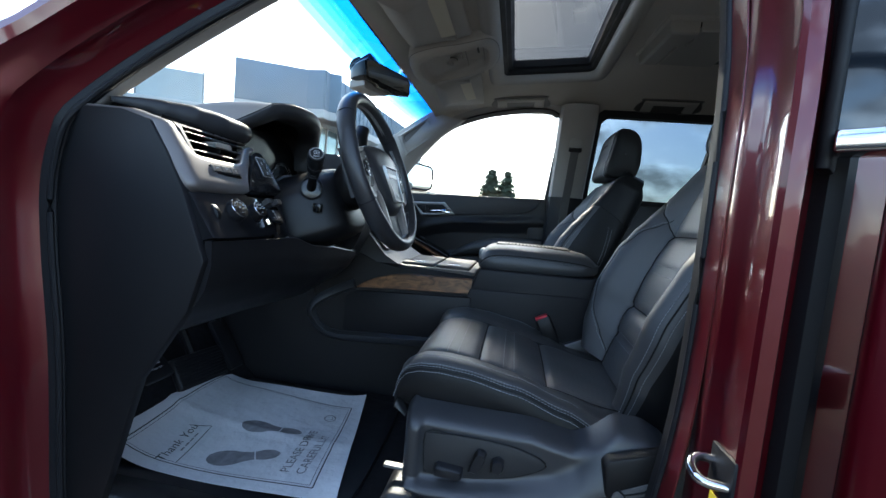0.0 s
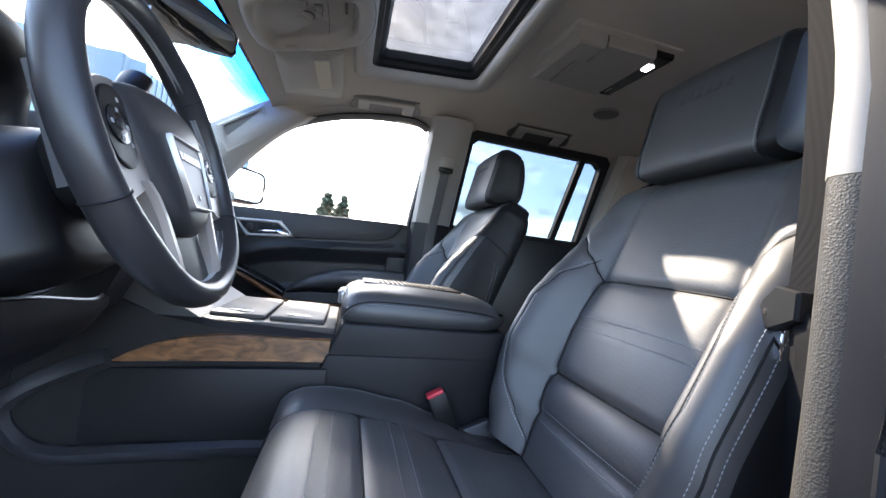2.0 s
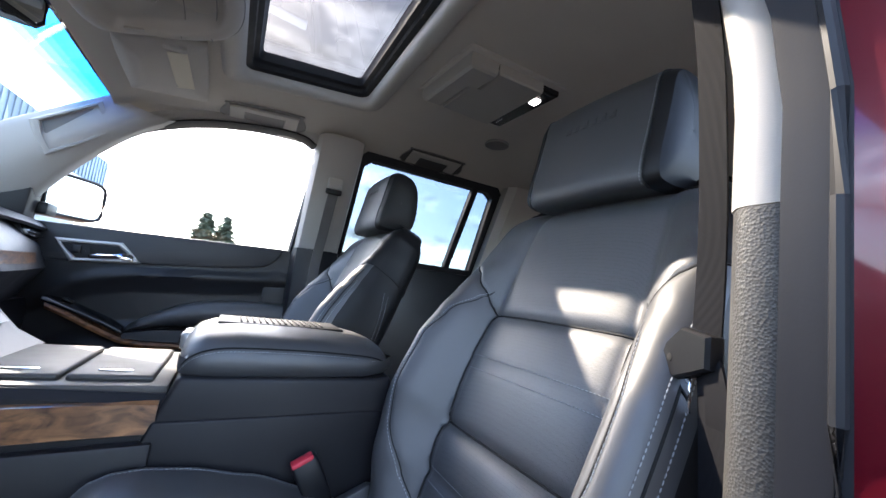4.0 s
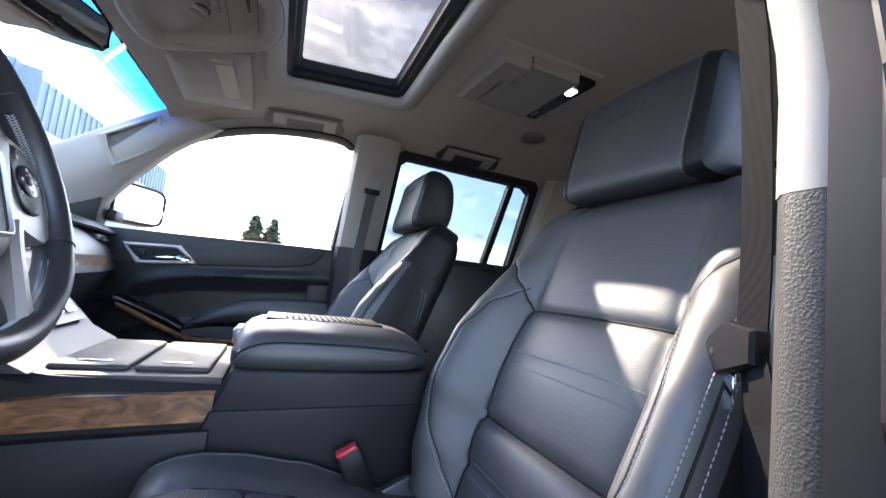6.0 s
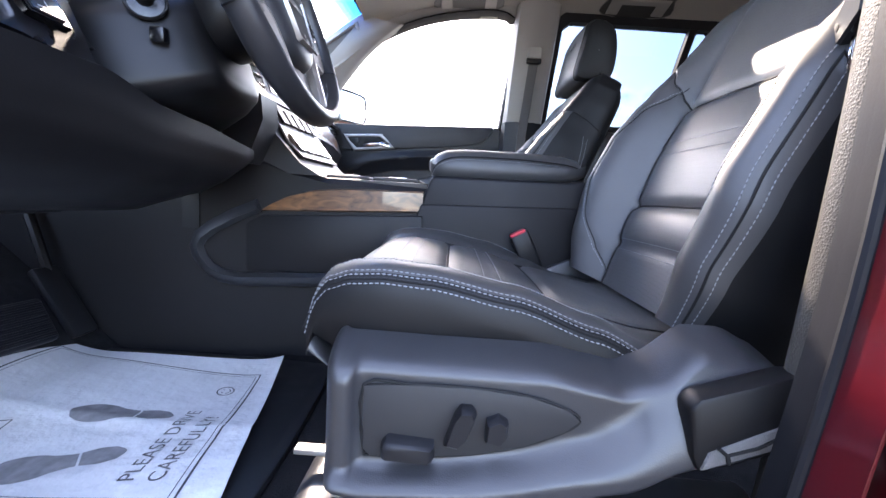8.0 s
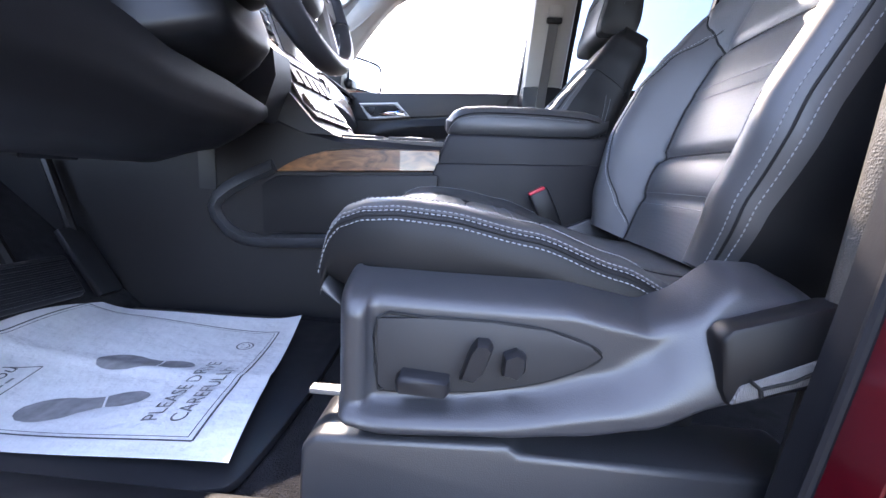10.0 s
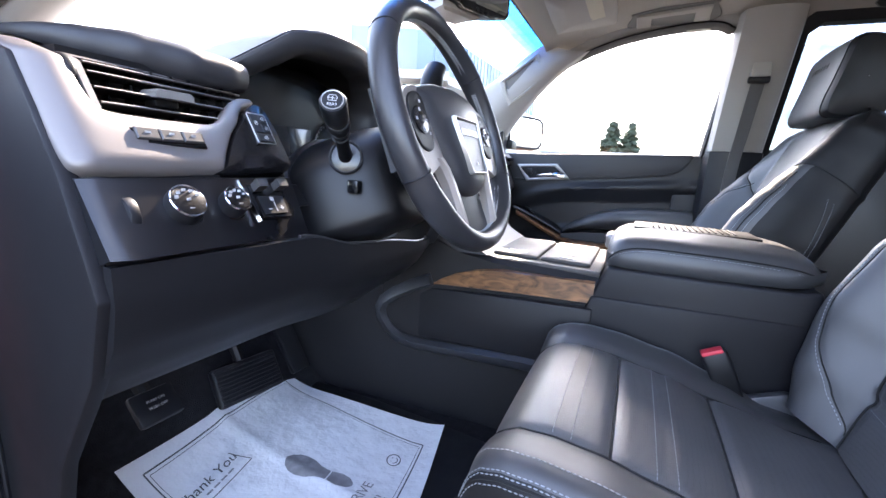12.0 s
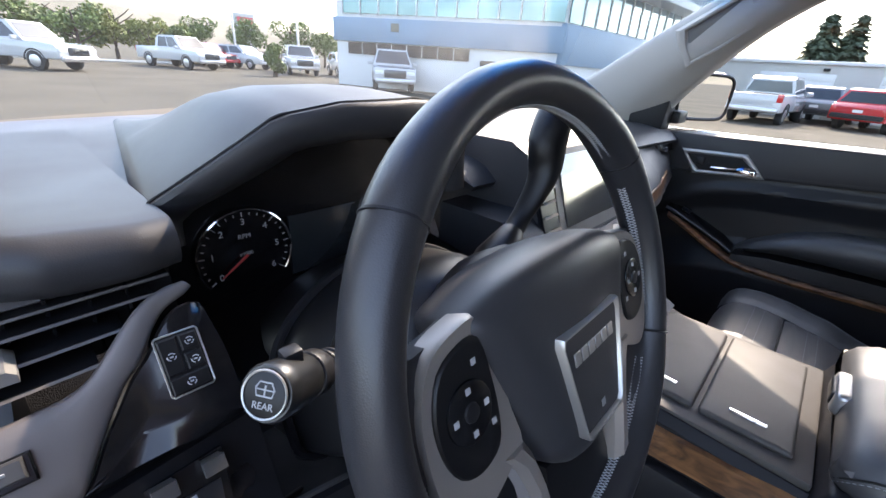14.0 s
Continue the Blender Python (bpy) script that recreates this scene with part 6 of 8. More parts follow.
# ---- steering wheel ----
wheel = thing("steering_wheel", "black leather steering wheel with satin spokes and centre badge", "steering wheel")
RW, RT = 0.179, 0.0165
rings_w = []
for k in range(96):
    a = 2 * math.pi * k / 96
    grip = 1.0 + 0.10 * math.exp(-((math.cos(a) ** 2 - 0.55) / 0.25) ** 2)
    r_ = RT * grip
    rings_w.append([wp(math.cos(a) * (RW + r_ * 0.92 * math.cos(b)), math.sin(a) * (RW * 1.0 + r_ * 0.92 * math.cos(b)), r_ * 1.15 * math.sin(b)) for b in (2 * math.pi * j / 16 for j in range(16))])
rim = loft(rings_w + [rings_w[0]], cap=False)
bmesh.ops.remove_doubles(rim, verts=rim.verts, dist=1e-6)
part("rim", rim, mat("wheel_leather", (0.026, 0.026, 0.029), 0.36, bump=("cell", 1000, 0.00008), rvary=0.06, vscale=14), wheel, "worn black leather rim")
for a in (38, 142, 205, 335):
    a = radians(a)
    part("rim_seam", tube([wp(math.cos(a) * (RW + RT * 1.0 * math.cos(b)), math.sin(a) * (RW + RT * 1.0 * math.cos(b)), RT * 1.2 * math.sin(b)) for b in span(0, 2 * math.pi, 20)[:-1]], 0.0012, 5, True), M_RUBBER, wheel)
for a0, a1 in ((45, 135), (150, 200), (-15, 30), (215, 325)):
    bm = bmesh.new()
    n = int((a1 - a0) * 0.9)
    for k in range(n):
        a, b = radians(a0 + (a1 - a0) * k / n), radians(a0 + (a1 - a0) * (k + 1) / n)
        P = lambda ang, o: wp(math.cos(ang) * (RW - RT * 0.96), math.sin(ang) * (RW - RT * 0.96), o)
        add(bm, tube([P(a, 0.004), P(b, -0.004)], 0.0005, 4))
        add(bm, tube([P(a, -0.004), P(b, 0.004)], 0.0005, 4))
    part("stitching", bm, M_WSTITCH, wheel, "pale baseball stitching inside the rim")
# hub pad
def hub(o):
    return smooth_line([(-0.062, 0.060, o), (0.0, 0.064, o), (0.062, 0.060, o), (0.100, 0.050, o), (0.113, 0.040, o), (0.103, 0.016, o), (0.086, -0.025, o), (0.070, -0.058, o), (0.054, -0.088, o), (0.030, -0.104, o), (0.0, -0.108, o), (-0.030, -0.104, o), (-0.054, -0.088, o), (-0.070, -0.058, o), (-0.086, -0.025, o), (-0.103, 0.016, o), (-0.113, 0.040, o), (-0.100, 0.050, o)], 4, True)
def hubring(o, k, ex=0.0):
    return [wp(p.x * k, p.y * k, o - ex * (p.x / 0.09) ** 2) for p in hub(0)]
part("hub", loft([hubring(-0.05, 0.82), hubring(-0.045, 0.95), hubring(-0.022, 1.0), hubring(-0.010, 0.998), hubring(-0.001, 0.985, 0.001), hubring(0.007, 0.955, 0.002), hubring(0.013, 0.90, 0.003), hubring(0.017, 0.82, 0.003), hubring(0.0195, 0.70, 0.003), hubring(0.0212, 0.50, 0.002), hubring(0.0217, 0.25, 0.001), hubring(0.0218, 0.05)]), M_HUB, wheel, "black airbag cover", crease=80)
em = part("badge_frame", loft([[wp(x * k, -0.034 + y * k, o + 0.006) for x, y in ((-0.045, 0.042), (0.045, 0.042), (0.047, 0.036), (0.032, -0.040), (0.028, -0.044), (-0.028, -0.044), (-0.032, -0.040), (-0.047, 0.036))] for k, o in ((1.0, 0.008), (1.0, 0.0175), (0.975, 0.0195), (0.945, 0.0195), (0.92, 0.0175), (0.92, 0.010))]), M_BEZEL, wheel, "chrome badge frame")
part("badge_plate", loft([[wp(x * 0.9, -0.034 + y * 0.9, o + 0.006) for x, y in ((-0.045, 0.042), (0.045, 0.042), (0.047, 0.036), (0.032, -0.040), (0.028, -0.044), (-0.028, -0.044), (-0.032, -0.040), (-0.047, 0.036))] for o in (0.010, 0.0168)]), M_HUB, em)
RM = Matrix((YV, UPV, AX)).transposed()
for k in range(6):
    part("badge_bar", rbox(wp(-0.027 + 0.0108 * k, -0.014, 0.0234), (0.0088, 0.010, 0.0012), 0.0004, 1, RM), M_BEZEL, em)
part("airbag_mark", rbox(wp(0.0, -0.062, 0.0238), (0.006, 0.006, 0.0006), 0.001, 1, RM), M_GREYINK, em)
# spokes
for sg in (-1, 1):
    sp = part("spoke", loft([[wp(sg * x, u + h, a), wp(sg * x, u + h * 0.5, a + 0.006), wp(sg * x, u - h * 0.5, a + 0.006), wp(sg * x, u - h, a), wp(sg * x, u - h, a - 0.014), wp(sg * x, u + h, a - 0.014)] for x, u, h, a in ((0.085, 0.026, 0.020, -0.006), (0.105, 0.020, 0.026, -0.004), (0.125, 0.012, 0.030, -0.003), (0.145, 0.002, 0.036, -0.004), (0.160, -0.006, 0.044, -0.007), (0.174, -0.012, 0.052, -0.012))]), M_SOFT, wheel, "black upper spoke")
    bz_ = ((0.098, 0.044), (0.116, 0.046), (0.141, 0.037), (0.154, 0.015), (0.157, -0.012), (0.154, -0.042), (0.146, -0.066), (0.130, -0.076), (0.112, -0.070), (0.094, -0.062), (0.078, -0.052), (0.083, -0.025), (0.090, 0.012))
    pad_ = ((0.104, 0.034), (0.120, 0.036), (0.139, 0.027), (0.148, 0.006), (0.147, -0.018), (0.138, -0.037), (0.121, -0.044), (0.103, -0.038), (0.098, -0.018), (0.099, 0.010))
    bz_r, pad_r = [[(p.x, p.y) for p in smooth_line([(x, u, 0) for x, u in q], 3, True)] for q in (bz_, pad_)]
    part("spoke_bezel", loft([[wp(sg * (0.12 + (x - 0.12) * k), -0.01 + (u + 0.01) * k, a) for x, u in bz_r] for k, a in ((1.0, -0.012), (1.0, 0.001), (0.97, 0.0045))]), M_SPOKE, sp, "satin silver switch bezel")
    part("button_pad", loft([[wp(sg * (0.123 + (x - 0.123) * k), -0.003 + (u + 0.003) * k, a) for x, u in pad_r] for k, a in ((1.0, 0.0), (1.0, 0.0060), (0.96, 0.0072))]), M_PLASTIC_SM, sp, "black thumb switch pad")
    part("toggle", disc(wp(sg * 0.123, -0.003, 0.0075), AX, 0.0185, 0.003, 28, 0.001), M_GLOSSBLACK, sp)
    part("toggle_centre", disc(wp(sg * 0.123, -0.003, 0.0090), AX, 0.006, 0.003), M_PLASTIC, sp)
    for dx, du in ((-0.013, 0.0), (0.013, 0.0), (0.0, 0.013), (0.0, -0.013), (-0.010, 0.026), (-0.018, -0.016)):
        part("switch_mark", rbox(wp(sg * (0.123 + dx), -0.003 + du, 0.0092 if abs(du) < 0.0135 and abs(dx) < 0.0135 else 0.0076), (0.0038, 0.0038, 0.0006), 0.0, 1, RM), M_WHITEINK, sp)
    low = part("lower_spoke", loft([[wp(sg * (x - w), u, a), wp(sg * (x - w * 0.4), u, a + 0.006), wp(sg * (x + w * 0.4), u, a + 0.006), wp(sg * (x + w), u, a), wp(sg * (x + w), u, a - 0.012), wp(sg * (x - w), u, a - 0.012)] for x, u, w, a in ((0.090, -0.052, 0.013, 0.002), (0.080, -0.066, 0.010, 0.003), (0.072, -0.09, 0.009, 0.003), (0.065, -0.13, 0.010, 0.002), (0.062, -0.165, 0.015, 0.0))]), M_SPOKE, wheel, "satin silver lower spoke")
part("lower_insert", loft([[wp(x, u, a) for x, a in ((-w, -0.006), (0, -0.002), (w, -0.006), (w, -0.02), (-w, -0.02))] for u, w in ((-0.10, 0.046), (-0.13, 0.048), (-0.165, 0.055))]), M_PLASTIC_SM, wheel)

# ---- centre stack and passenger dash ----
stack = part("centre_panel", loft([[(x, -0.17, z), (x, 0.17, z), (x - 0.22, 0.19, z), (x - 0.22, -0.19, z)] for x, z in ((-0.30, 1.035), (-0.345, 1.06), (-0.40, 1.12), (-0.445, 1.20), (-0.475, 1.28), (-0.50, 1.345), (-0.53, 1.36))]), M_SOFT, dash, "black centre panel")
def stk(y, z, o=0.0):
    x = lerp(z, [(1.06, -0.345), (1.12, -0.40), (1.20, -0.445), (1.28, -0.475), (1.345, -0.50)])
    return Vector((x + 0.003 + o * 0.85, y, z + o * 0.45))
def panel_on(y0, y1, z0, z1, th=0.004, n=4):
    return loft([[stk(y0, z), stk(y1, z), stk(y1, z, th), stk(y0, z, th)] for z in span(z0, z1, n)])
part("screen_bezel", panel_on(-0.115, 0.115, 1.205, 1.345), M_SILVER, stack, "satin silver screen surround")
part("screen", panel_on(-0.095, 0.095, 1.225, 1.335, 0.006), mat("screen_glass", (0.03, 0.035, 0.04), 0.08, coat=1.0), stack, "dark touch screen")
for sg in (-1, 1):
    v_ = part("centre_vent", panel_on(*(sorted((sg * 0.12, sg * 0.165))), 1.215, 1.33, 0.004), M_GLOSSBLACK, stack, "black centre vent")
    for k in range(5):
        part("slat", loft([[stk(y, 1.228 + 0.021 * k, 0.004), stk(y, 1.228 + 0.021 * k, 0.009), stk(y, 1.232 + 0.021 * k, 0.006)] for y in sorted((sg * 0.122, sg * 0.163))]), M_PLASTIC_SM, v_)
part("control_plate", panel_on(-0.14, 0.14, 1.075, 1.198, 0.005), M_SILVER, stack, "satin silver climate panel")
for k in range(5):
    part("climate_button", loft([[stk(-0.12 + 0.05 * k, z, 0.006), stk(-0.085 + 0.05 * k, z, 0.006), stk(-0.085 + 0.05 * k, z, 0.012), stk(-0.12 + 0.05 * k, z, 0.012)] for z in (1.15, 1.185)]), M_PLASTIC_SM, stack)
    part("climate_button", loft([[stk(-0.12 + 0.05 * k, z, 0.006), stk(-0.085 + 0.05 * k, z, 0.006), stk(-0.085 + 0.05 * k, z, 0.012), stk(-0.12 + 0.05 * k, z, 0.012)] for z in (1.09, 1.125)]), M_CHROME, stack)
sb = part("start_button", disc((-0.415, -0.205, 1.175), (0.85, -0.2, 0.45), 0.019, 0.012), M_CHROME, dash, "round start button with chrome ring")
part("face", disc((-0.409, -0.2065, 1.178), (0.85, -0.2, 0.45), 0.015, 0.008), M_GLOSSBLACK, sb)
part("bolster_right", loft([[(-0.40, y, 1.19), (-0.395, y, 1.14), (-0.43, y, 1.05), (-0.60, y, 1.05), (-0.60, y, 1.26), (-0.48, y, 1.26)] for y in (-0.245, -0.17)]), M_SOFT, dash)
recede = [(0.17, 0.0), (0.30, -0.008), (0.45, -0.028), (0.60, -0.058), (0.70, -0.080), (0.862, -0.110)]   # the dash curves forward towards the door
part("passenger_dash", loft([[(x + lerp(y, recede), y, z) for x, z in ((-0.46, 1.10), (-0.425, 1.16), (-0.45, 1.23), (-0.52, 1.29), (-0.70, 1.30), (-0.70, 0.90), (-0.55, 0.92))] for y in span(0.17, 0.862, 14)]), M_SOFT, dash)
part("wood_strip", loft([[(x + lerp(y, recede), y, z) for x, z in ((-0.43, 1.175), (-0.436, 1.205), (-0.445, 1.205), (-0.442, 1.172))] for y in span(0.19, 0.70, 10)]), M_WOOD, dash, "glossy burl wood strip")
pv = part("air_vent", rbox((-0.595, 0.775, 1.262), (0.06, 0.13, 0.062), 0.012, 3, Matrix.Rotation(radians(-25), 3, "Y")), M_PLASTIC, dash, "passenger air vent in black surround")
part("mouth", rbox((-0.572, 0.775, 1.268), (0.03, 0.11, 0.046), 0.008, 2, Matrix.Rotation(radians(-25), 3, "Y")), M_GLOSSBLACK, pv)
for k in range(4):
    part("slat", rbox((-0.556 - 0.004 * k, 0.775, 1.254 + 0.010 * k), (0.02, 0.10, 0.003), 0.001, 1), M_GLOSSBLACK, pv)
part("lower_dash", prism([(-0.56, 0.90), (-0.72, 0.90), (-0.72, 1.06), (-0.56, 1.06)], "y", -0.20, 0.86), M_PLASTIC, dash)
# lower bracket and release under the knee panel
part("hood_release", rbox((-0.515, -0.60, 0.966), (0.006, 0.075, 0.03), 0.002, 1, Matrix.Rotation(radians(35), 3, "Y")), M_PLASTIC_SM, dash)

# ---- centre console ----
cons = thing("centre_console", "black centre console with wood strip and padded armrest lid", "console")
def cring(x, yh, z0, z1):
    return [(x, -yh, z0), (x, -yh, z1 - 0.012), (x, -yh + 0.012, z1), (x, yh - 0.012, z1), (x, yh, z1 - 0.012), (x, yh, z0)]
part("console_body", loft([cring(-1.16, 0.26, 0.58, 1.0), cring(-0.75, 0.225, 0.60, 1.08), cring(-0.60, 0.20, 0.60, 1.09), cring(-0.45, 0.185, 0.60, 1.075), cring(-0.36, 0.175, 0.60, 1.045), cring(-0.28, 0.165, 0.60, 1.03), cring(-0.06, 0.164, 0.60, 1.02), cring(-0.045, 0.165, 0.60, 1.022), cring(-0.03, 0.168, 0.60, 1.04), cring(0.30, 0.170, 0.60, 1.045), cring(0.33, 0.16, 0.60, 1.03)]), M_CONSOLE, cons, "dark grained console sides")
def lid_ring(x, w, z0, z1):
    half = [(w - 0.004, z0), (w + 0.004, z0 + 0.010), (w + 0.005, z0 + 0.026), (w - 0.001, z1 - 0.026), (w - 0.012, z1 - 0.013), (w - 0.030, z1 - 0.005), (0.075, z1), (0.03, z1 + 0.001)]
    return [(x, -a, b) for a, b in half] + [(x, a, b) for a, b in half[::-1]]
LID = [(-0.050, 0.140, 1.058, 1.082), (-0.047, 0.150, 1.052, 1.096), (-0.036, 0.158, 1.050, 1.108), (-0.015, 0.163, 1.050, 1.117), (0.03, 0.166, 1.050, 1.121), (0.15, 0.167, 1.052, 1.121), (0.25, 0.165, 1.055, 1.117), (0.285, 0.160, 1.060, 1.110), (0.302, 0.150, 1.068, 1.096)]
part("armrest_lid", loft([lid_ring(*q) for q in LID]), M_LEATHER, cons, "black leather armrest lid", crease=50)
for s in (-1, 1):
    edge = smooth_line([(-0.046, s * 0.152, 1.060), (-0.034, s * 0.164, 1.078), (-0.012, s * 0.1655, 1.090), (0.03, s * 0.1665, 1.0965), (0.15, s * 0.1675, 1.097), (0.25, s * 0.1655, 1.092), (0.288, s * 0.160, 1.083)], 5)
    part("lid_seam", tube(edge, 0.0014, 6), M_SEAM, cons)
    part("stitching", dashes([p + Vector((0, 0, -0.006)) for p in edge], 0.006, 0.0042, 0.0005), M_STITCH, cons)
part("armrest_bin", prism([(-0.044, 1.050), (-0.064, 0.995), (-0.088, 0.92), (-0.105, 0.79), (-0.105, 0.66), (0.31, 0.66), (0.312, 1.02), (0.300, 1.060), (0.27, 1.053)], "y", -0.1725, 0.1725, 0.008, 3), M_CONSOLE, cons, "dark grained armrest bin")
for s in (-1, 1):
    part("bin_side", prism([(-0.066, 0.985), (-0.088, 0.92), (-0.104, 0.79), (-0.104, 0.67), (0.308, 0.67), (0.310, 0.998)], "y", min(s * 0.165, s * 0.1765), max(s * 0.165, s * 0.1765), 0.005, 3), M_CONSOLE, cons)
part("top_plate", prism([(-0.33, -0.15), (-0.055, -0.15), (-0.055, 0.15), (-0.33, 0.15)], "z", 1.018, 1.032, 0.004), M_BIN, cons, "dark satin console top")
for x0, x1 in ((-0.30, -0.195), (-0.188, -0.078)):
    l_ = part("bin_lid", prism([(x0, -0.125), (x1, -0.125), (x1, 0.125), (x0, 0.125)], "z", 1.030, 1.041, 0.006, 3), M_BIN, cons, "dark satin bin cover")
    part("finger_grip", rbox(((x0 + x1) / 2, -0.095, 1.042), (0.045, 0.008, 0.003), 0.001), M_CHROME, l_)
for s in (-1, 1):
    part("wood_strip", loft([[(x, s * (0.162 + d), z0), (x, s * (0.173 + d), z0 + 0.004), (x, s * (0.171 + d), z1 - 0.004), (x, s * (0.160 + d), z1)] for x, z0, z1, d in ((-0.432, 0.944, 0.950, 0.014), (-0.405, 0.946, 0.968, 0.011), (-0.37, 0.948, 0.986, 0.008), (-0.318, 0.951, 1.001, 0.005), (-0.25, 0.955, 1.009, 0.003), (-0.15, 0.960, 1.012, 0), (-0.062, 0.964, 1.013, 0))]), M_WOOD, cons, "glossy burl wood strip")
    part("pocket_rim", loft([[(x + ox * 0.018, s * (y + 0.014), z + oz * 0.018), (x + ox * 0.004, s * (y + 0.017), z + oz * 0.004), (x - ox * 0.004, s * (y + 0.004), z - oz * 0.004), (x, s * (y - 0.02), z), (x + ox * 0.030, s * (y - 0.02), z + oz * 0.030), (x + ox * 0.028, s * (y + 0.004), z + oz * 0.028)] for x, y, z, ox, oz in ((-0.425, 0.186, 0.948, -0.4, 0.9), (-0.475, 0.190, 0.925, -0.5, 0.86), (-0.525, 0.193, 0.896, -0.6, 0.8), (-0.548, 0.195, 0.877, -0.8, 0.6), (-0.556, 0.196, 0.862, -1, 0), (-0.550, 0.196, 0.842, -0.9, -0.4), (-0.530, 0.195, 0.818, -0.7, -0.7), (-0.505, 0.194, 0.804, -0.4, -0.9), (-0.47, 0.192, 0.799, 0, -1), (-0.2, 0.182, 0.814, 0, -1), (0.1, 0.178, 0.822, 0, -1))]), M_SHIELD, cons, "raised rim of the side pocket")
    part("pocket", prism([(-0.545, 0.862), (-0.52, 0.89), (-0.425, 0.938), (-0.31, 0.944), (-0.06, 0.958), (-0.06, 0.82), (-0.47, 0.805), (-0.50, 0.808), (-0.535, 0.838)], "y", min(s * 0.165, s * 0.186), max(s * 0.165, s * 0.186), 0.004), M_CONSOLE, cons)
lt = part("latch", rbox((-0.049, 0.0, 1.083), (0.022, 0.075, 0.034), 0.008, 3), M_BEZEL, cons, "satin armrest latch")
part("latch_button", rbox((-0.059, 0.0, 1.084), (0.008, 0.052, 0.020), 0.004, 3), M_PLASTIC, lt)
part("top_tray", rbox((0.115, 0.035, 1.1205), (0.24, 0.130, 0.006), 0.0028, 2), M_LEATHER_SHADED, cons, "recessed strip on the lid")
for k in range(14):
    part("tray_rib", rbox((0.035 + 0.012 * k, 0.035, 1.1245), (0.004, 0.105, 0.003), 0.001, 1), M_SEAM, cons)

# ---- belts and buckle ----
bk = thing("seat_belt_buckle", "black seat belt buckle with red release button", "buckle")
BKM = Matrix.Translation((0.172, -0.222, 0.898)) @ Matrix.Rotation(radians(-28), 4, "Y")
part("body", moved(loft([[(x, y, z) for x, y in rounded(-w, w, -d, d, 0.006, 3)] for z, w, d in ((-0.055, 0.014, 0.009), (-0.045, 0.018, 0.011), (0.0, 0.021, 0.0125), (0.040, 0.021, 0.013), (0.044, 0.019, 0.011))]), BKM), M_PLASTIC_SM, bk)
part("release_button", moved(rbox((-0.002, -0.002, 0.0445), (0.035, 0.022, 0.008), 0.003, 2), BKM), M_BUCKLERED, bk, "red release button")
part("stem", ribbon([(0.195, -0.216, 0.86), (0.225, -0.212, 0.80), (0.24, -0.21, 0.72)], (0.02, 0, 0.005), 0.003), M_PLASTIC_SM, bk)

belt = thing("seat_belt", "black seat belt hanging by the driver's B-pillar", "seat belt", group="seat belts")
part("webbing", ribbon(smooth_line([(0.360, -0.672, 1.70), (0.367, -0.698, 1.50), (0.369, -0.706, 1.38), (0.3695, -0.7085, 1.28), (0.366, -0.709, 1.205)], 5), (0.001, 0.0125, 0), 0.0012), M_BELT, belt)
part("webbing_lower", ribbon(smooth_line([(0.360, -0.714, 1.185), (0.358, -0.720, 1.15), (0.366, -0.724, 0.95), (0.375, -0.724, 0.75)], 5), (0.007, 0.014, 0), 0.0012), M_BELT, belt)
part("webbing_fold", ribbon(smooth_line([(0.366, -0.708, 1.200), (0.352, -0.722, 1.188), (0.350, -0.728, 1.165), (0.360, -0.726, 1.12)], 5), (0.006, 0.012, 0), 0.0012), M_BELT, belt)
TG = frame_of((0.362, -0.700, 1.196), (0.43, 0.90, 0), (0, 0, 1))
tg = part("tongue", moved(loft([[(x * k, y * k, o) for x, y in ((-0.030, 0.016), (0.006, 0.021), (0.028, 0.006), (0.036, -0.010), (0.032, -0.022), (0.014, -0.024), (-0.012, -0.016), (-0.030, -0.010))] for k, o in ((0.9, -0.008), (1.0, -0.005), (1.0, 0.005), (0.9, 0.008))]), TG), M_PLASTIC_SM, belt, "black belt tongue", crease=30)
part("tongue_hole", moved(disc((0.019, -0.007, 0), (0, 0, 1), 0.0042, 0.0175), TG), M_SEAM, tg)
part("tongue_plate", moved(rbox((0.010, -0.036, 0), (0.020, 0.030, 0.003), 0.001, 1), TG), M_CHROME, tg, "steel tongue plate")
pbelt = thing("seat_belt", "black seat belt on the passenger B-pillar", "seat belt", group="seat belts")
part("webbing", ribbon(smooth_line([(0.290, 0.622, 1.555), (0.288, 0.655, 1.48), (0.287, 0.693, 1.40), (0.282, 0.728, 1.28), (0.275, 0.735, 1.0)], 5), (0.019, 0.004, 0), 0.0012), M_BELTGREY, pbelt)
part("d_ring", rbox((0.29, 0.620, 1.560), (0.06, 0.016, 0.022), 0.006, 2), M_PLASTIC_SM, pbelt)
part("height_slider", rbox((0.29, 0.616, 1.59), (0.055, 0.020, 0.045), 0.008, 2), M_PILLAR, pbelt)

# ---- overhead ----
oh = thing("overhead_console", "warm grey overhead console with recessed switches and reading lights", "console")
def ohring(k, d, cx=-0.21):
    out = smooth_line([(-0.335, -0.115, 0), (-0.30, -0.140, 0), (-0.20, -0.137, 0), (-0.11, -0.125, 0), (-0.076, -0.10, 0), (-0.060, -0.04, 0), (-0.060, 0.04, 0), (-0.076, 0.10, 0), (-0.11, 0.125, 0), (-0.20, 0.137, 0), (-0.30, 0.140, 0), (-0.335, 0.115, 0), (-0.350, 0.04, 0), (-0.350, -0.04, 0)], 4, True)
    return [(cx + (p.x - cx) * k, p.y * k, liner_z(p.x, p.y) + d) for p in out]
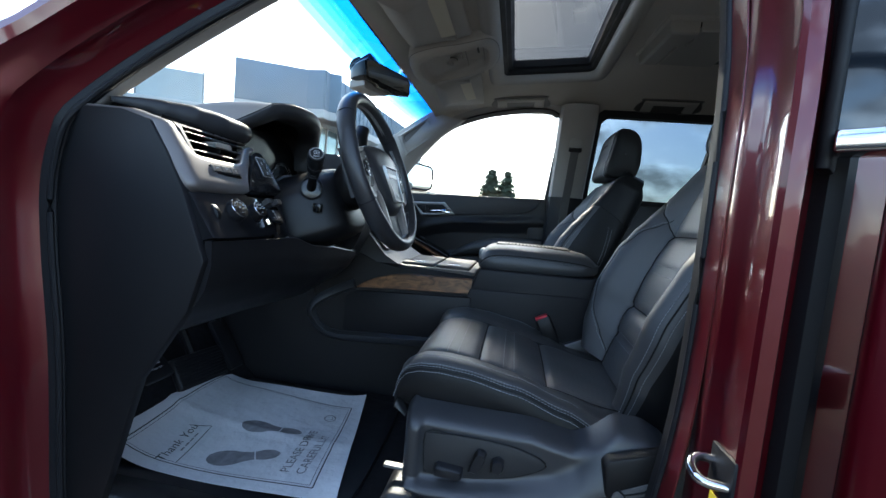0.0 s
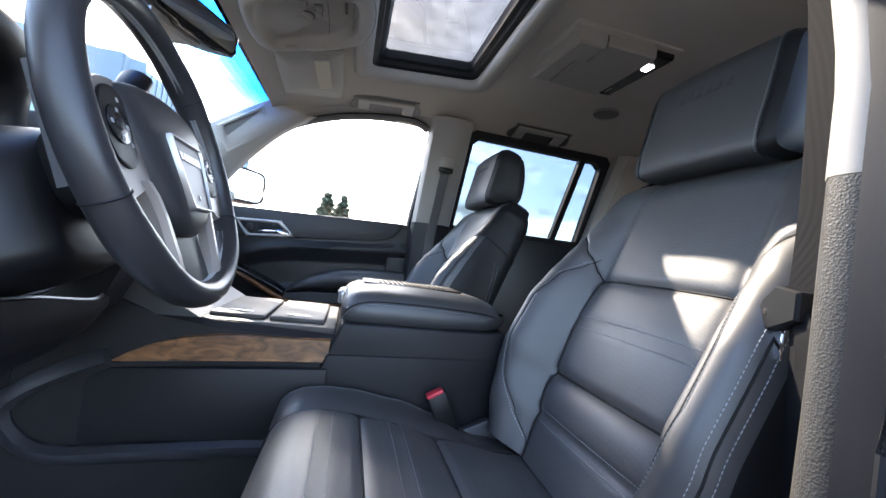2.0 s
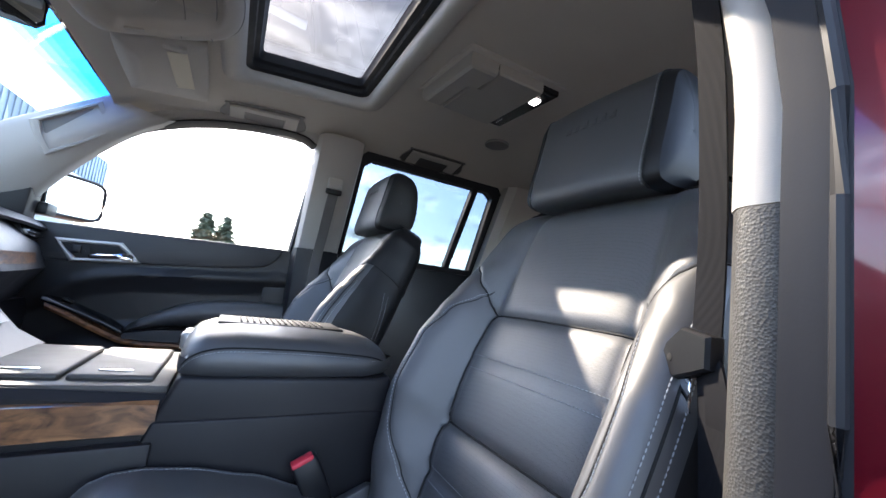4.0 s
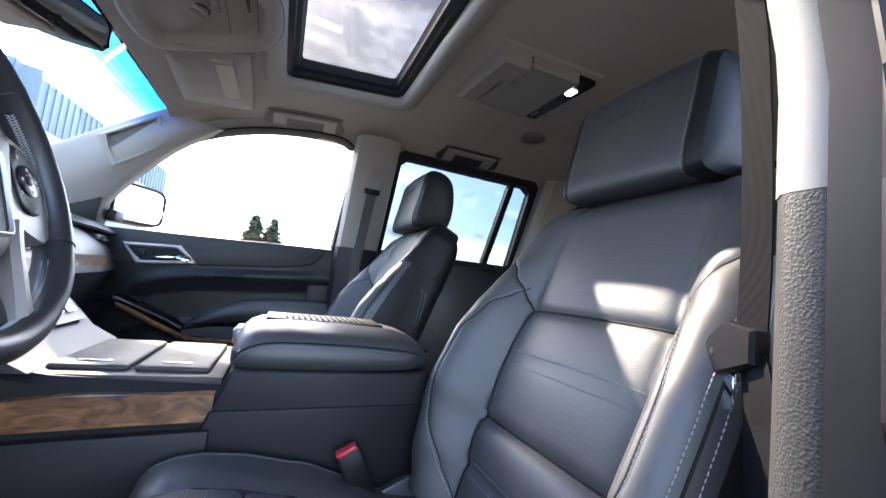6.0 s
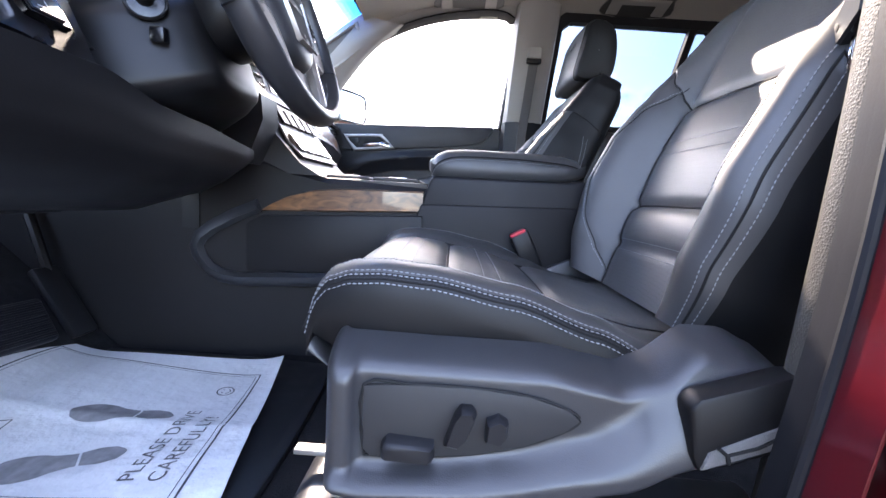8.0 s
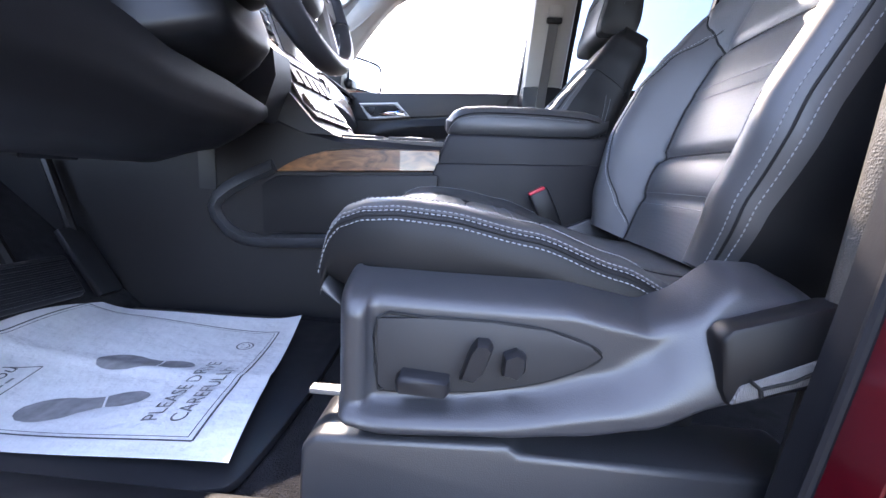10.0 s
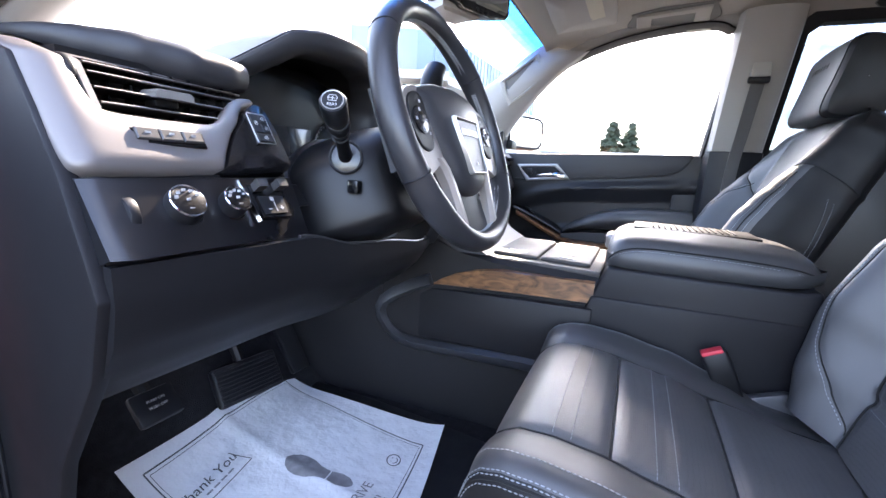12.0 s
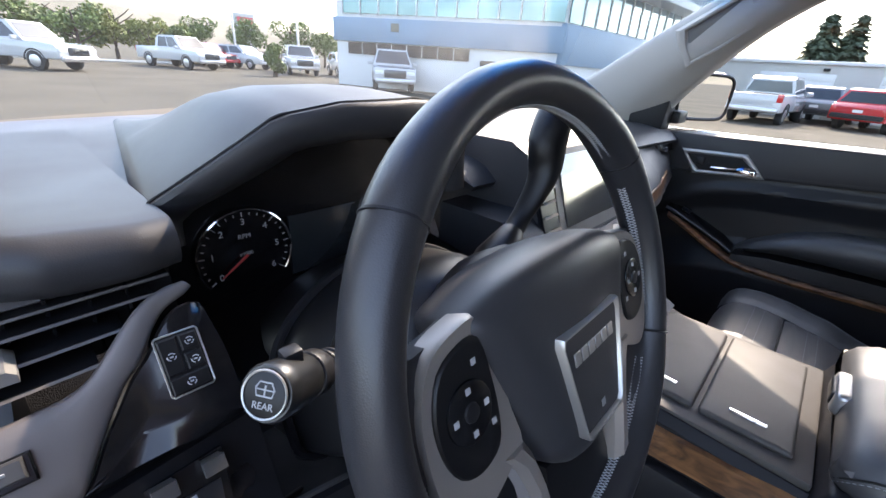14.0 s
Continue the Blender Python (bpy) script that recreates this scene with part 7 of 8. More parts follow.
hs = part("housing", loft([ohring(1.0, 0.004), ohring(1.0, -0.016), ohring(0.985, -0.028), ohring(0.95, -0.037), ohring(0.88, -0.043), ohring(0.79, -0.045), ohring(0.755, -0.043), ohring(0.735, -0.036), ohring(0.70, -0.020), ohring(0.64, -0.014), ohring(0.3, -0.012)]), M_LINERPL, oh, "warm grey moulded housing with a sunk middle", crease=60)
part("housing_seam", tube([Vector(p) for p in ohring(0.985, -0.0285)], 0.0012, 5, True), M_INSET, hs)
oz = lambda x, y: liner_z(x, y) - 0.015
for xs_ in (-0.168, -0.112):                          # joints between the panels of the recess
    part("panel_joint", tube([(xs_ - 0.06 * max(0, y) ** 2 * 8, y, oz(xs_, y) - 0.0004) for y in span(-0.082, 0.082, 10)], 0.0011, 5), M_INSET, hs)
    part("panel_joint", tube([(xs_ - 0.008, y, lerp(y, [(0.102, oz(xs_, 0.1) - 0.0300), (0.112, oz(xs_, 0.1) - 0.0295), (0.122, oz(xs_, 0.12) - 0.024), (0.132, oz(xs_, 0.13) - 0.014)])) for y in span(0.102, 0.130, 6)], 0.0009, 5), M_INSET, hs)
kb = part("sunroof_knob", disc((-0.223, 0.003, oz(-0.223, 0) - 0.004), (-0.15, 0, -1), 0.021, 0.010), M_LINERPL, oh, "round sunroof switch")
part("knob_grip", disc((-0.223, 0.003, oz(-0.223, 0) - 0.011), (-0.15, 0, -1), 0.0155, 0.012, 28, 0.003), M_PILLAR, kb)
part("knob_collar", tube([(-0.223 + 0.0225 * math.cos(a), 0.003 + 0.0225 * math.sin(a), oz(-0.223, 0) - 0.003 + 0.004 * math.cos(a)) for a in (2 * math.pi * k / 28 for k in range(28))], 0.0018, 6, True), M_COVER, kb)
for x, y, sx, sy in ((-0.190, -0.010, 0.015, 0.020), (-0.188, -0.034, 0.015, 0.020), (-0.222, -0.050, 0.018, 0.020), (-0.262, 0.010, 0.020, 0.016), (-0.262, -0.014, 0.020, 0.016)):
    sw = part("switch", rbox((x, y, oz(x, y) - 0.002), (sx, sy, 0.008), 0.002, 2), M_PILLAR, oh)
    part("switch_gap", tube([(x + a * sx * 0.56, y + b * sy * 0.56, oz(x + a * sx * 0.56, y) - 0.0006) for a, b in ((-1, -1), (1, -1), (1, 1), (-1, 1))], 0.0009, 5, True), M_COVER, sw)
for x, y in ((-0.128, -0.030), (-0.088, -0.028)):
    sl = part("slot", rbox((x, y, oz(x, y) - 0.0008), (0.0065, 0.044, 0.003), 0.001, 1), M_COVER, oh)
    part("slot_edge", rbox((x - 0.005, y, oz(x, y) - 0.0012), (0.002, 0.046, 0.005), 0.0008, 1), M_PILLAR, sl)
for y in (-0.108, 0.108):
    rl = part("reading_lamp", rbox((-0.257, y, liner_z(-0.257, y) - 0.0445), (0.036, 0.018, 0.006), 0.0025, 2, Matrix.Rotation(radians(-14), 3, "Y")), M_PILLAR, oh, "small reading lamp")

for s, lab in ((-1, "driver"), (1, "passenger")):
    vz = lambda x, y: liner_z(x, y) - 0.016
    vis = thing("sun_visor", "warm grey cloth sun visor folded against the headliner", "sun visor", group="sun visors")
    o2 = smooth_line([(-0.315, 0.185, 0), (-0.325, 0.43, 0), (-0.31, 0.455, 0), (-0.17, 0.495, 0), (-0.145, 0.47, 0), (-0.136, 0.20, 0), (-0.15, 0.165, 0), (-0.29, 0.165, 0)], 3, True)
    part("pad", loft([[(-0.23 + (p.x + 0.23) * k, s * (0.33 + (p.y - 0.33) * k), vz(p.x, p.y) + d) for p in o2] for k, d in ((0.97, 0.006), (1.0, 0.0), (0.995, -0.007), (0.96, -0.012), (0.5, -0.013))]), M_LINERPL, vis, crease=60)
    part("warning_label", moved(rbox((0, 0, 0), (0.042, 0.21, 0.001), 0), Matrix.Translation((-0.195, s * 0.31, vz(-0.195, 0.31) - 0.0145)) @ Matrix.Rotation(radians(-12), 4, "Y")), mat("label_cream", (0.62, 0.58, 0.46), 0.6), vis, "pale printed warning label")
    part("hinge_clip", rbox((-0.20, s * 0.19, vz(-0.2, 0.19) - 0.008), (0.05, 0.02, 0.018), 0.004), M_LINERPL, vis)

def on_liner(poly, d):
    return [(x, y, liner_z(x, y) + d) for x, y in poly]
for x0, x1, dark in ((-0.096, 0.130, 0), (0.545, 0.775, 1)):
    gh = thing("grab_handle", "warm grey folding grab handle above the door", "grab handle", group="grab handles")
    y0, y1 = 0.530, 0.618
    edge_ = lambda e: [(p.x, p.y) for p in smooth_line([(x0 - e, y1 + e, 0), (x0 - e, y0 + 0.012, 0), (x0 + 0.012, y0 - e, 0), (x1 - 0.012, y0 - e, 0), (x1 + e, y0 + 0.012, 0), (x1 + e, y1 + e, 0)], 4, True)]
    # shallow plate; darker colour stands in for recess shade, deeper at the rear handle
    part("recess", loft([on_liner(edge_(0.004), 0.002), on_liner(edge_(0.004), -0.003), on_liner(edge_(0.0), -0.0035), on_liner(edge_(-0.010), -0.003)]), M_COVER if dark else M_INSET, gh, "handle recess with its shade put into the colour", crease=50)
    part("recess_edge", tube([Vector(p) + Vector((0, 0, -0.0035)) for p in on_liner(edge_(0.005), 0)], 0.0016, 6, True), M_INSET, gh)
    u_ = lambda e: [(x0 + 0.006 + e, y1 - 0.004 - e), (x0 + 0.006 + e, y0 + 0.008 + e), (x1 - 0.006 - e, y0 + 0.008 + e), (x1 - 0.006 - e, y1 - 0.004 - e), (x1 - 0.050 + e, y1 - 0.004 - e), (x1 - 0.050 + e, y0 + 0.034 - e), (x0 + 0.050 - e, y0 + 0.034 - e), (x0 + 0.050 - e, y1 - 0.004 - e)]
    part("handle", loft([on_liner(u_(0), -0.002), on_liner(u_(0), -0.0075), on_liner(u_(0.002), -0.010), on_liner(u_(0.004), -0.0105)]), M_LINERPL, gh, "folded U-shaped handle", crease=30)

dvd = thing("ceiling_screen", "folded rear entertainment screen unit on the headliner", "screen unit")
dz = lambda x, y: liner_z(0.55, y * 0.5)
SCR = lambda e: [(0.412 + e, 0.145 - e), (0.428 + e, -0.105 + e), (0.712 - e, -0.098 + e), (0.700 - e, 0.170 - e)]
part("housing", loft([[(x, y, dz(x, y) + d) for x, y in SCR(e)] for e, d in ((-0.012, 0.004), (-0.010, -0.006), (0.0, -0.012))]), M_LINERPL, dvd, "raised base on the headliner")
part("screen_gap", loft([[(x, y, dz(x, y) + d) for x, y in SCR(e)] for e, d in ((0.003, -0.008), (0.003, -0.026))]), M_GLOSSBLACK, dvd)
part("hinge_block", loft([[(x + sx_ * e, y + sy_ * e, dz(x, y) + d) for x, y, sx_, sy_ in ((0.410, 0.146, 1, -1), (0.426, -0.106, 1, 1), (0.506, -0.104, 0, 1), (0.508, -0.012, -1, 0), (0.482, -0.010, -1, 0), (0.474, 0.147, -1, -1))] for e, d in ((0.0, -0.008), (0.0, -0.030), (0.004, -0.040), (0.012, -0.045))]), M_PILLAR, dvd, "rounded light grey hinge block", crease=30)
part("screen_door", loft([[(x + sx_ * e, y + sy_ * e, dz(x, y) + d) for x, y, sx_, sy_ in ((0.478, 0.148, 1, -1), (0.486, -0.007, 1, -1), (0.512, -0.009, 1, 0), (0.510, -0.104, 1, 1), (0.650, -0.102, 0, 1), (0.645, 0.160, 0, -1))] for e, d in ((0.0, -0.010), (0.0, -0.036), (0.003, -0.040))]), M_PILLAR, dvd, "light grey folded screen", crease=30)
cs = part("control_strip", loft([[(x, y, dz(x, y) + d) for x, y in ((0.648 + e, 0.162 - e), (0.653 + e, -0.090 + e), (0.706 - e, -0.090 + e), (0.696 - e, 0.162 - e))] for e, d in ((0.0, -0.012), (0.0, -0.028), (0.003, -0.031))]), M_GLOSSBLACK, dvd, "gloss black control strip")
part("dome_lamp", rbox((0.674, -0.040, dz(0.66, 0) - 0.032), (0.020, 0.030, 0.006), 0.002, 2), emit("dome_lamp_glow", (1, 0.96, 0.9), 2.0), cs, "lit dome lamp")
for k in range(4):
    part("control_mark", rbox((0.668, 0.112 + 0.009 * k, dz(0.66, 0.1) - 0.0315), (0.004, 0.005, 0.001), 0), M_WHITEINK, cs)
part("vent_grille", rbox((0.3425, -0.005, liner_z(0.3425, 0) - 0.0105), (0.017, 0.105, 0.004), 0.0015, 1, Matrix.Rotation(radians(-30), 3, "Y")), M_COVER, sunroof, "small dark slotted grille in the lip")
part("ceiling_speaker", disc((0.80, 0.33, liner_z(0.80, 0.33) - 0.002), (0, 0, 1), 0.045, 0.010), M_INSET, thing("ceiling_speaker", "round ceiling speaker grille", "speaker"))

# ---- inside mirror ----
mir = thing("rear_view_mirror", "black rear-view mirror on the windshield", "mirror")
MM = Matrix.Translation((-0.428, -0.036, 1.641)) @ Matrix.Rotation(radians(-20), 4, "Z") @ Matrix.Rotation(radians(1.5), 4, "X")
GL = [(-0.122, -0.021), (-0.122, 0.022), (-0.112, 0.032), (0.104, 0.032), (0.122, 0.020), (0.122, -0.016), (0.108, -0.030), (0.068, -0.033), (0.050, -0.040), (-0.050, -0.040), (-0.062, -0.033), (-0.108, -0.031)]
gl_ = lambda k, x, j=0.0: [(x, y * k, z * (k - j)) for y, z in GL]
part("housing", moved(loft([gl_(0.62, -0.095, 0.05), gl_(0.72, -0.085), gl_(0.86, -0.055), gl_(0.96, -0.022), gl_(1.0, -0.004), gl_(1.0, 0.004), gl_(0.985, 0.008)]), MM), M_PLASTIC_SM, mir, "black deep mirror housing", crease=35)
part("glass", moved(loft([[(x, y * k, 0.002 + z * k) for y, z in ((-0.116, -0.020), (-0.116, 0.020), (-0.108, 0.0275), (0.102, 0.0275), (0.115, 0.018), (0.115, -0.014), (0.104, -0.026), (-0.106, -0.026))] for k, x in ((1.0, 0.006), (1.0, 0.0095), (0.985, 0.0105))]), MM), mat("mirror_dim", (0.5, 0.52, 0.52), 0.02, metal=1.0), mir)
part("rim", moved(tube([(0.0075, y * 0.985, z * 0.985) for y, z in GL], 0.0032, 6, True), MM), M_GLOSSBLACK, mir, "gloss black rim")
for k in range(3):
    part("button", moved(disc((0.010, 0.0 + 0.018 * (k - 0.2), -0.0345), (1, 0, 0), 0.0048, 0.004), MM), M_PLASTIC, mir, "small round button")
part("lower_cover", moved(loft([[(x * k - 0.052 * (1 - k), y * k - 0.04 * (1 - k), z) for x, y in ((-0.090, -0.085), (-0.012, -0.100), (-0.010, 0.030), (-0.085, 0.020))] for k, z in ((1.0, -0.022), (0.97, -0.044), (0.80, -0.050))]), MM), M_LINERPL, mir, "pale cover under the mirror")
part("mount", tube([(-0.49, -0.012, 1.655), (-0.53, -0.006, 1.675), (-0.56, 0, 1.70)], [0.014, 0.020, 0.03], 10), M_PLASTIC_SM, mir)
part("sensor_cover", moved(rbox((0, 0, 0), (0.085, 0.12, 0.034), 0.012, 3), Matrix.Translation((-0.515, 0.0, 1.688)) @ Matrix.Rotation(radians(-32), 4, "Y")), M_PLASTIC_SM, mir)

# ---- floor: rubber mat, paper mat, pedals ----
fm = thing("floor_mat", "black rubber floor mat under the paper", "floor mat")
part("mat", prism([(p.x, p.y) for p in smooth_line([(-0.80, -0.70, 0), (-0.50, -0.765, 0), (-0.26, -0.74, 0), (-0.215, -0.66, 0), (-0.23, -0.30, 0), (-0.30, -0.24, 0), (-0.75, -0.24, 0), (-0.82, -0.32, 0)], 5, True)], "z", 0.609, 0.622, 0.004), M_RUBBER, fm)
pm = thing("paper_floor_mat", "white printed paper floor mat with shoe prints", "paper mat")
PC = [Vector((-0.800, -0.300, 0)), Vector((-0.338, -0.262, 0)), Vector((-0.230, -0.716, 0)), Vector((-0.770, -0.715, 0))]
def paper(u, v, o=0.0):
    """u from the pedals back 0..1, v from the console out 0..1."""
    a, b = PC[0].lerp(PC[1], u), PC[3].lerp(PC[2], u)
    p = a.lerp(b, v)
    z = 0.634 + 0.006 * math.sin(u * 5 + v * 3) + 0.007 * math.sin(v * 7 - u * 4) * 0.6 + 0.03 * max(0, 1 - u * 4) ** 2 + 0.004 * math.exp(-((v - 0.5 - 0.1 * u) / 0.03) ** 2) + 0.010 * max(0, (u - 0.85) / 0.15) ** 2 * (1 - v)
    return Vector((p.x, p.y, z + o))
sheet_ob = part("sheet", sheet(lambda u, v: paper(u, v), span(0, 1, 40), span(0, 1, 40), 0.0006), M_PAPER, pm, crease=80)
def on_paper(ob):
    """Lets flat print follow the sheet's waves."""
    ex, ey = PC[1] - PC[0], PC[3] - PC[0]
    det = ex.x * ey.y - ex.y * ey.x
    for v_ in ob.data.vertices:
        d = Vector((v_.co.x, v_.co.y, 0)) - PC[0]
        u, w = (d.x * ey.y - d.y * ey.x) / det, (ex.x * d.y - ex.y * d.x) / det
        for _ in range(6):
            e_ = Vector((v_.co.x, v_.co.y, 0)) - paper(u, w)
            u, w = u + (e_.x * ey.y - e_.y * ey.x) / det, w + (ex.x * e_.y - ex.y * e_.x) / det
        v_.co.z = paper(u, w).z + 0.0016
def stroke(name, pts, w=0.004, material=None):
    bm = bmesh.new()
    for (u0, v0), (u1, v1) in zip(pts, pts[1:]):
        n = 14
        a, b = Vector((u0, v0, 0)), Vector((u1, v1, 0))
        d = (b - a).normalized()
        s_ = Vector((-d.y, d.x, 0)) * w
        add(bm, loft([[paper(p.x - s_.x, p.y - s_.y, 0.0012), paper(p.x + s_.x, p.y + s_.y, 0.0012)] for p in (a.lerp(b, k / n) for k in range(n + 1))], cap=False, closed=False))
    return part(name, bm, material or M_INK, pm)
stroke("border", [(0.06, 0.07), (0.93, 0.16), (0.90, 0.94), (0.06, 0.93), (0.05, 0.5), (0.06, 0.07)], 0.003)
stroke("border", [(0.075, 0.085), (0.915, 0.175), (0.885, 0.925), (0.075, 0.915), (0.065, 0.5), (0.075, 0.085)], 0.0012)
def shoe(u0, v0, u1, v1):
    """Shoe print from the toe (u0, v0) to the heel (u1, v1): sole and heel apart."""
    wide = [(0.0, 0.03), (0.04, 0.11), (0.14, 0.17), (0.24, 0.185), (0.36, 0.17), (0.50, 0.115), (0.62, 0.095), (0.66, 0.10), (0.80, 0.125), (0.92, 0.105), (0.98, 0.05), (1.0, 0.01)]
    d = Vector((u1 - u0, v1 - v0, 0))
    n = Vector((-d.y, d.x, 0))
    for a, b in ((0.0, 0.64), (0.66, 1.0)):
        part("shoe_print", sheet(lambda t, w: paper(u0 + d.x * t + n.x * w * lerp(t, wide), v0 + d.y * t + n.y * w * lerp(t, wide), 0.0014), span(a, b, 16), span(-1, 1, 8)), M_INKGREY, pm, "grey shoe print", crease=80)
shoe(0.427, 0.54, 0.735, 0.525)
shoe(0.408, 0.85, 0.698, 0.73)
for txt, p0, p1, sz in (("PLEASE DRIVE", (-0.370, -0.668), (-0.392, -0.470), 0.0285), ("CAREFULLY!", (-0.336, -0.655), (-0.352, -0.500), 0.0285)):
    a_, b_2 = Vector((*p0, 0)), Vector((*p1, 0))
    rt = (b_2 - a_).normalized()
    on_paper(writing("print", txt, sz, frame_of(((a_ + b_2).x / 2, (a_ + b_2).y / 2, 0.6385), rt, Vector((-abs(rt.y), rt.x * (1 if rt.y > 0 else -1), 0))), M_INKGREY, pm))
tr_ = Vector((-0.024, 0.128, 0)).normalized()
tu_ = Vector((-tr_.y, tr_.x, 0))
TY = Vector((-0.655, -0.622, 0.6385))
def slant(ob, c, k):
    """Leans upright letters like handwriting."""
    for v_ in ob.data.vertices:
        h = (Vector(v_.co) - c).dot(tu_)
        v_.co += tr_ * h * k
    return ob
on_paper(slant(writing("print", "Thank You", 0.030, frame_of(TY, tr_, tu_), M_INK, pm), TY, 0.3))
for k in range(4):
    q0 = TY - tu_ * 0.022 + tr_ * (-0.020 + 0.017 * k)
    on_paper(part("print", moved(rbox((0, 0, 0), (0.013, 0.004, 0.0004), 0), frame_of(q0, tr_, tu_)), M_INKGREY, pm))
for q0, q1 in ((Vector((-0.607, -0.680, 0)), Vector((-0.630, -0.548, 0))), (Vector((-0.630, -0.548, 0)), Vector((-0.680, -0.562, 0)))):
    on_paper(part("print_line", tube([(q0.lerp(q1, k / 10).x, q0.lerp(q1, k / 10).y, 0.6385) for k in range(11)], 0.001, 4), M_INK, pm))
ring_ = [(0.83 + 0.030 * math.cos(a), 0.30 + 0.036 * math.sin(a)) for a in span(0, 2 * math.pi, 20)]
stroke("smile", ring_, 0.0025)
stroke("smile", [(0.83 + 0.017 * math.cos(a), 0.30 + 0.020 * math.sin(a)) for a in span(-1.2, 1.4, 8)], 0.002)
for v_e in (0.288, 0.312):
    stroke("smile", [(0.818, v_e), (0.824, v_e)], 0.0025)

ped = thing("brake_pedal", "black ribbed rubber brake pedal", "pedal")
PM = Matrix.Translation((-0.748, -0.456, 0.732)) @ Matrix.Rotation(radians(-8), 4, "Z") @ Matrix.Rotation(radians(60), 4, "Y")
part("pad", moved(rbox((0, 0, 0), (0.086, 0.152, 0.022), 0.009, 3), PM), M_RUBBER, ped)
for k in range(9):
    part("rib", moved(rbox((-0.034 + 0.0085 * k, 0, 0.0118), (0.0045, 0.138, 0.005), 0.0015, 1), PM), M_RUBBER, ped)
part("arm", tube([(-0.762, -0.456, 0.739), (-0.81, -0.45, 0.82), (-0.86, -0.44, 1.0)], 0.011, 8), M_PLASTIC_SM, ped)
acc = thing("accelerator_pedal", "black ribbed accelerator pedal pad", "pedal")
part("pad", moved(rbox((0, 0, 0), (0.165, 0.058, 0.018), 0.006, 2), Matrix.Translation((-0.812, -0.272, 0.732)) @ Matrix.Rotation(radians(58), 4, "Y")), M_RUBBER, acc)
part("arm", tube([(-0.845, -0.265, 0.775), (-0.90, -0.26, 0.95)], 0.01, 8), M_PLASTIC_SM, acc)
pk = thing("parking_brake_pedal", "small black parking brake pedal", "pedal")
part("pad", moved(rbox((0, 0, 0), (0.054, 0.066, 0.014), 0.006, 2), Matrix.Translation((-0.642, -0.708, 0.836)) @ Matrix.Rotation(radians(45), 4, "Y")), M_RUBBER, pk)
part("arm", tube([(-0.655, -0.708, 0.835), (-0.80, -0.70, 0.93)], 0.012, 8), M_PLASTIC_SM, pk)
for tx, du in (("PUSH ON", 0.007), ("PUSH OFF", -0.004)):
    writing("caption", tx, 0.0062, Matrix.Translation((-0.642, -0.708, 0.836)) @ Matrix.Rotation(radians(45), 4, "Y") @ frame_of((-du, 0, 0.0085), (0, 1, 0), (-1, 0, 0)), M_WHITEINK, pk)

# ---- outside: lot, buildings, vehicles, trees, hills ----
M_ASPH = mat("asphalt_sunlit", (0.100, 0.087, 0.066), 0.95, spec=0.1, bump=("noise", 60, 0.004), vary=0.16, vscale=0.35)
M_WALL = mat("painted_block_wall", (0.42, 0.41, 0.38), 0.85, bump=("noise", 8, 0.004), vary=0.06, vscale=0.8)
M_BLUE = mat("blue_metal_panel", (0.17, 0.25, 0.33), 0.45, vary=0.08, vscale=0.6)
M_WHITEP = mat("white_panel", (0.58, 0.58, 0.57), 0.6, vary=0.04, vscale=0.7)
M_BGLASS = mat("teal_facade_glass", (0.10, 0.20, 0.22), 0.06, metal=0.4, coat=0.6)
M_DARKWIN = mat("dark_window", (0.02, 0.025, 0.03), 0.08, coat=0.5)
M_CARWHITE = mat("white_car_paint", (0.40, 0.405, 0.41), 0.25, coat=1.0)
M_CARRED = mat("bright_red_paint", (0.42, 0.015, 0.02), 0.25, coat=1.0)
M_CARGREY = mat("grey_car_paint", (0.16, 0.17, 0.18), 0.25, metal=0.4, coat=1.0)
M_TYRE = mat("tyre", (0.015, 0.015, 0.015), 0.85)
M_RIM = mat("alloy_rim", (0.5, 0.5, 0.52), 0.3, metal=0.9)
M_TAIL = mat("tail_lamp_red", (0.45, 0.02, 0.02), 0.2, coat=0.5)
M_HEAD = mat("head_lamp", (0.7, 0.72, 0.75), 0.1, coat=0.6)
M_BARK = mat("bark", (0.09, 0.065, 0.045), 0.9, bump=("noise", 20, 0.02), vary=0.2)
M_LEAF = mat("leaf_green", (0.085, 0.12, 0.022), 0.6, vary=0.35, vscale=1.2)
M_LEAFY = mat("leaf_yellow_green", (0.16, 0.17, 0.035), 0.6, vary=0.35, vscale=1.2)
M_FIR = mat("fir_green", (0.075, 0.10, 0.062), 0.7, vary=0.3, vscale=1.5)
M_HILL = mat("dry_hill", (0.20, 0.17, 0.12), 0.95, vary=0.25, vscale=0.012)

ground = tagged(part("ground", sheet(lambda u, v: (u, v, 0.0), span(-1500, 1500, 40), span(-1500, 1500, 40)), M_ASPH), "sunlit pale tan asphalt car lot", "ground", kind="structure")

def hill(u, v):
    a = u
    r = 620 + 420 * v
    n_ = noise.noise(Vector((math.cos(a) * 2.2, math.sin(a) * 2.2, 0.3))) + 0.5 * noise.noise(Vector((math.cos(a) * 6, math.sin(a) * 6, 1.7)))
    h = (52 + 34 * n_) * math.sin(min(1, v * 1.25) * math.pi / 2) + 6 * noise.noise(Vector((math.cos(a) * 25, math.sin(a) * 25, v * 4)))
    return (r * math.cos(a), r * math.sin(a), max(-1, h * (v > 0)) - 0.5)
tagged(part("backdrop", sheet(hill, span(0, 2 * math.pi, 180), span(0, 1, 8)), M_HILL), "hazy dry brown hills on the horizon", "hills", kind="structure")


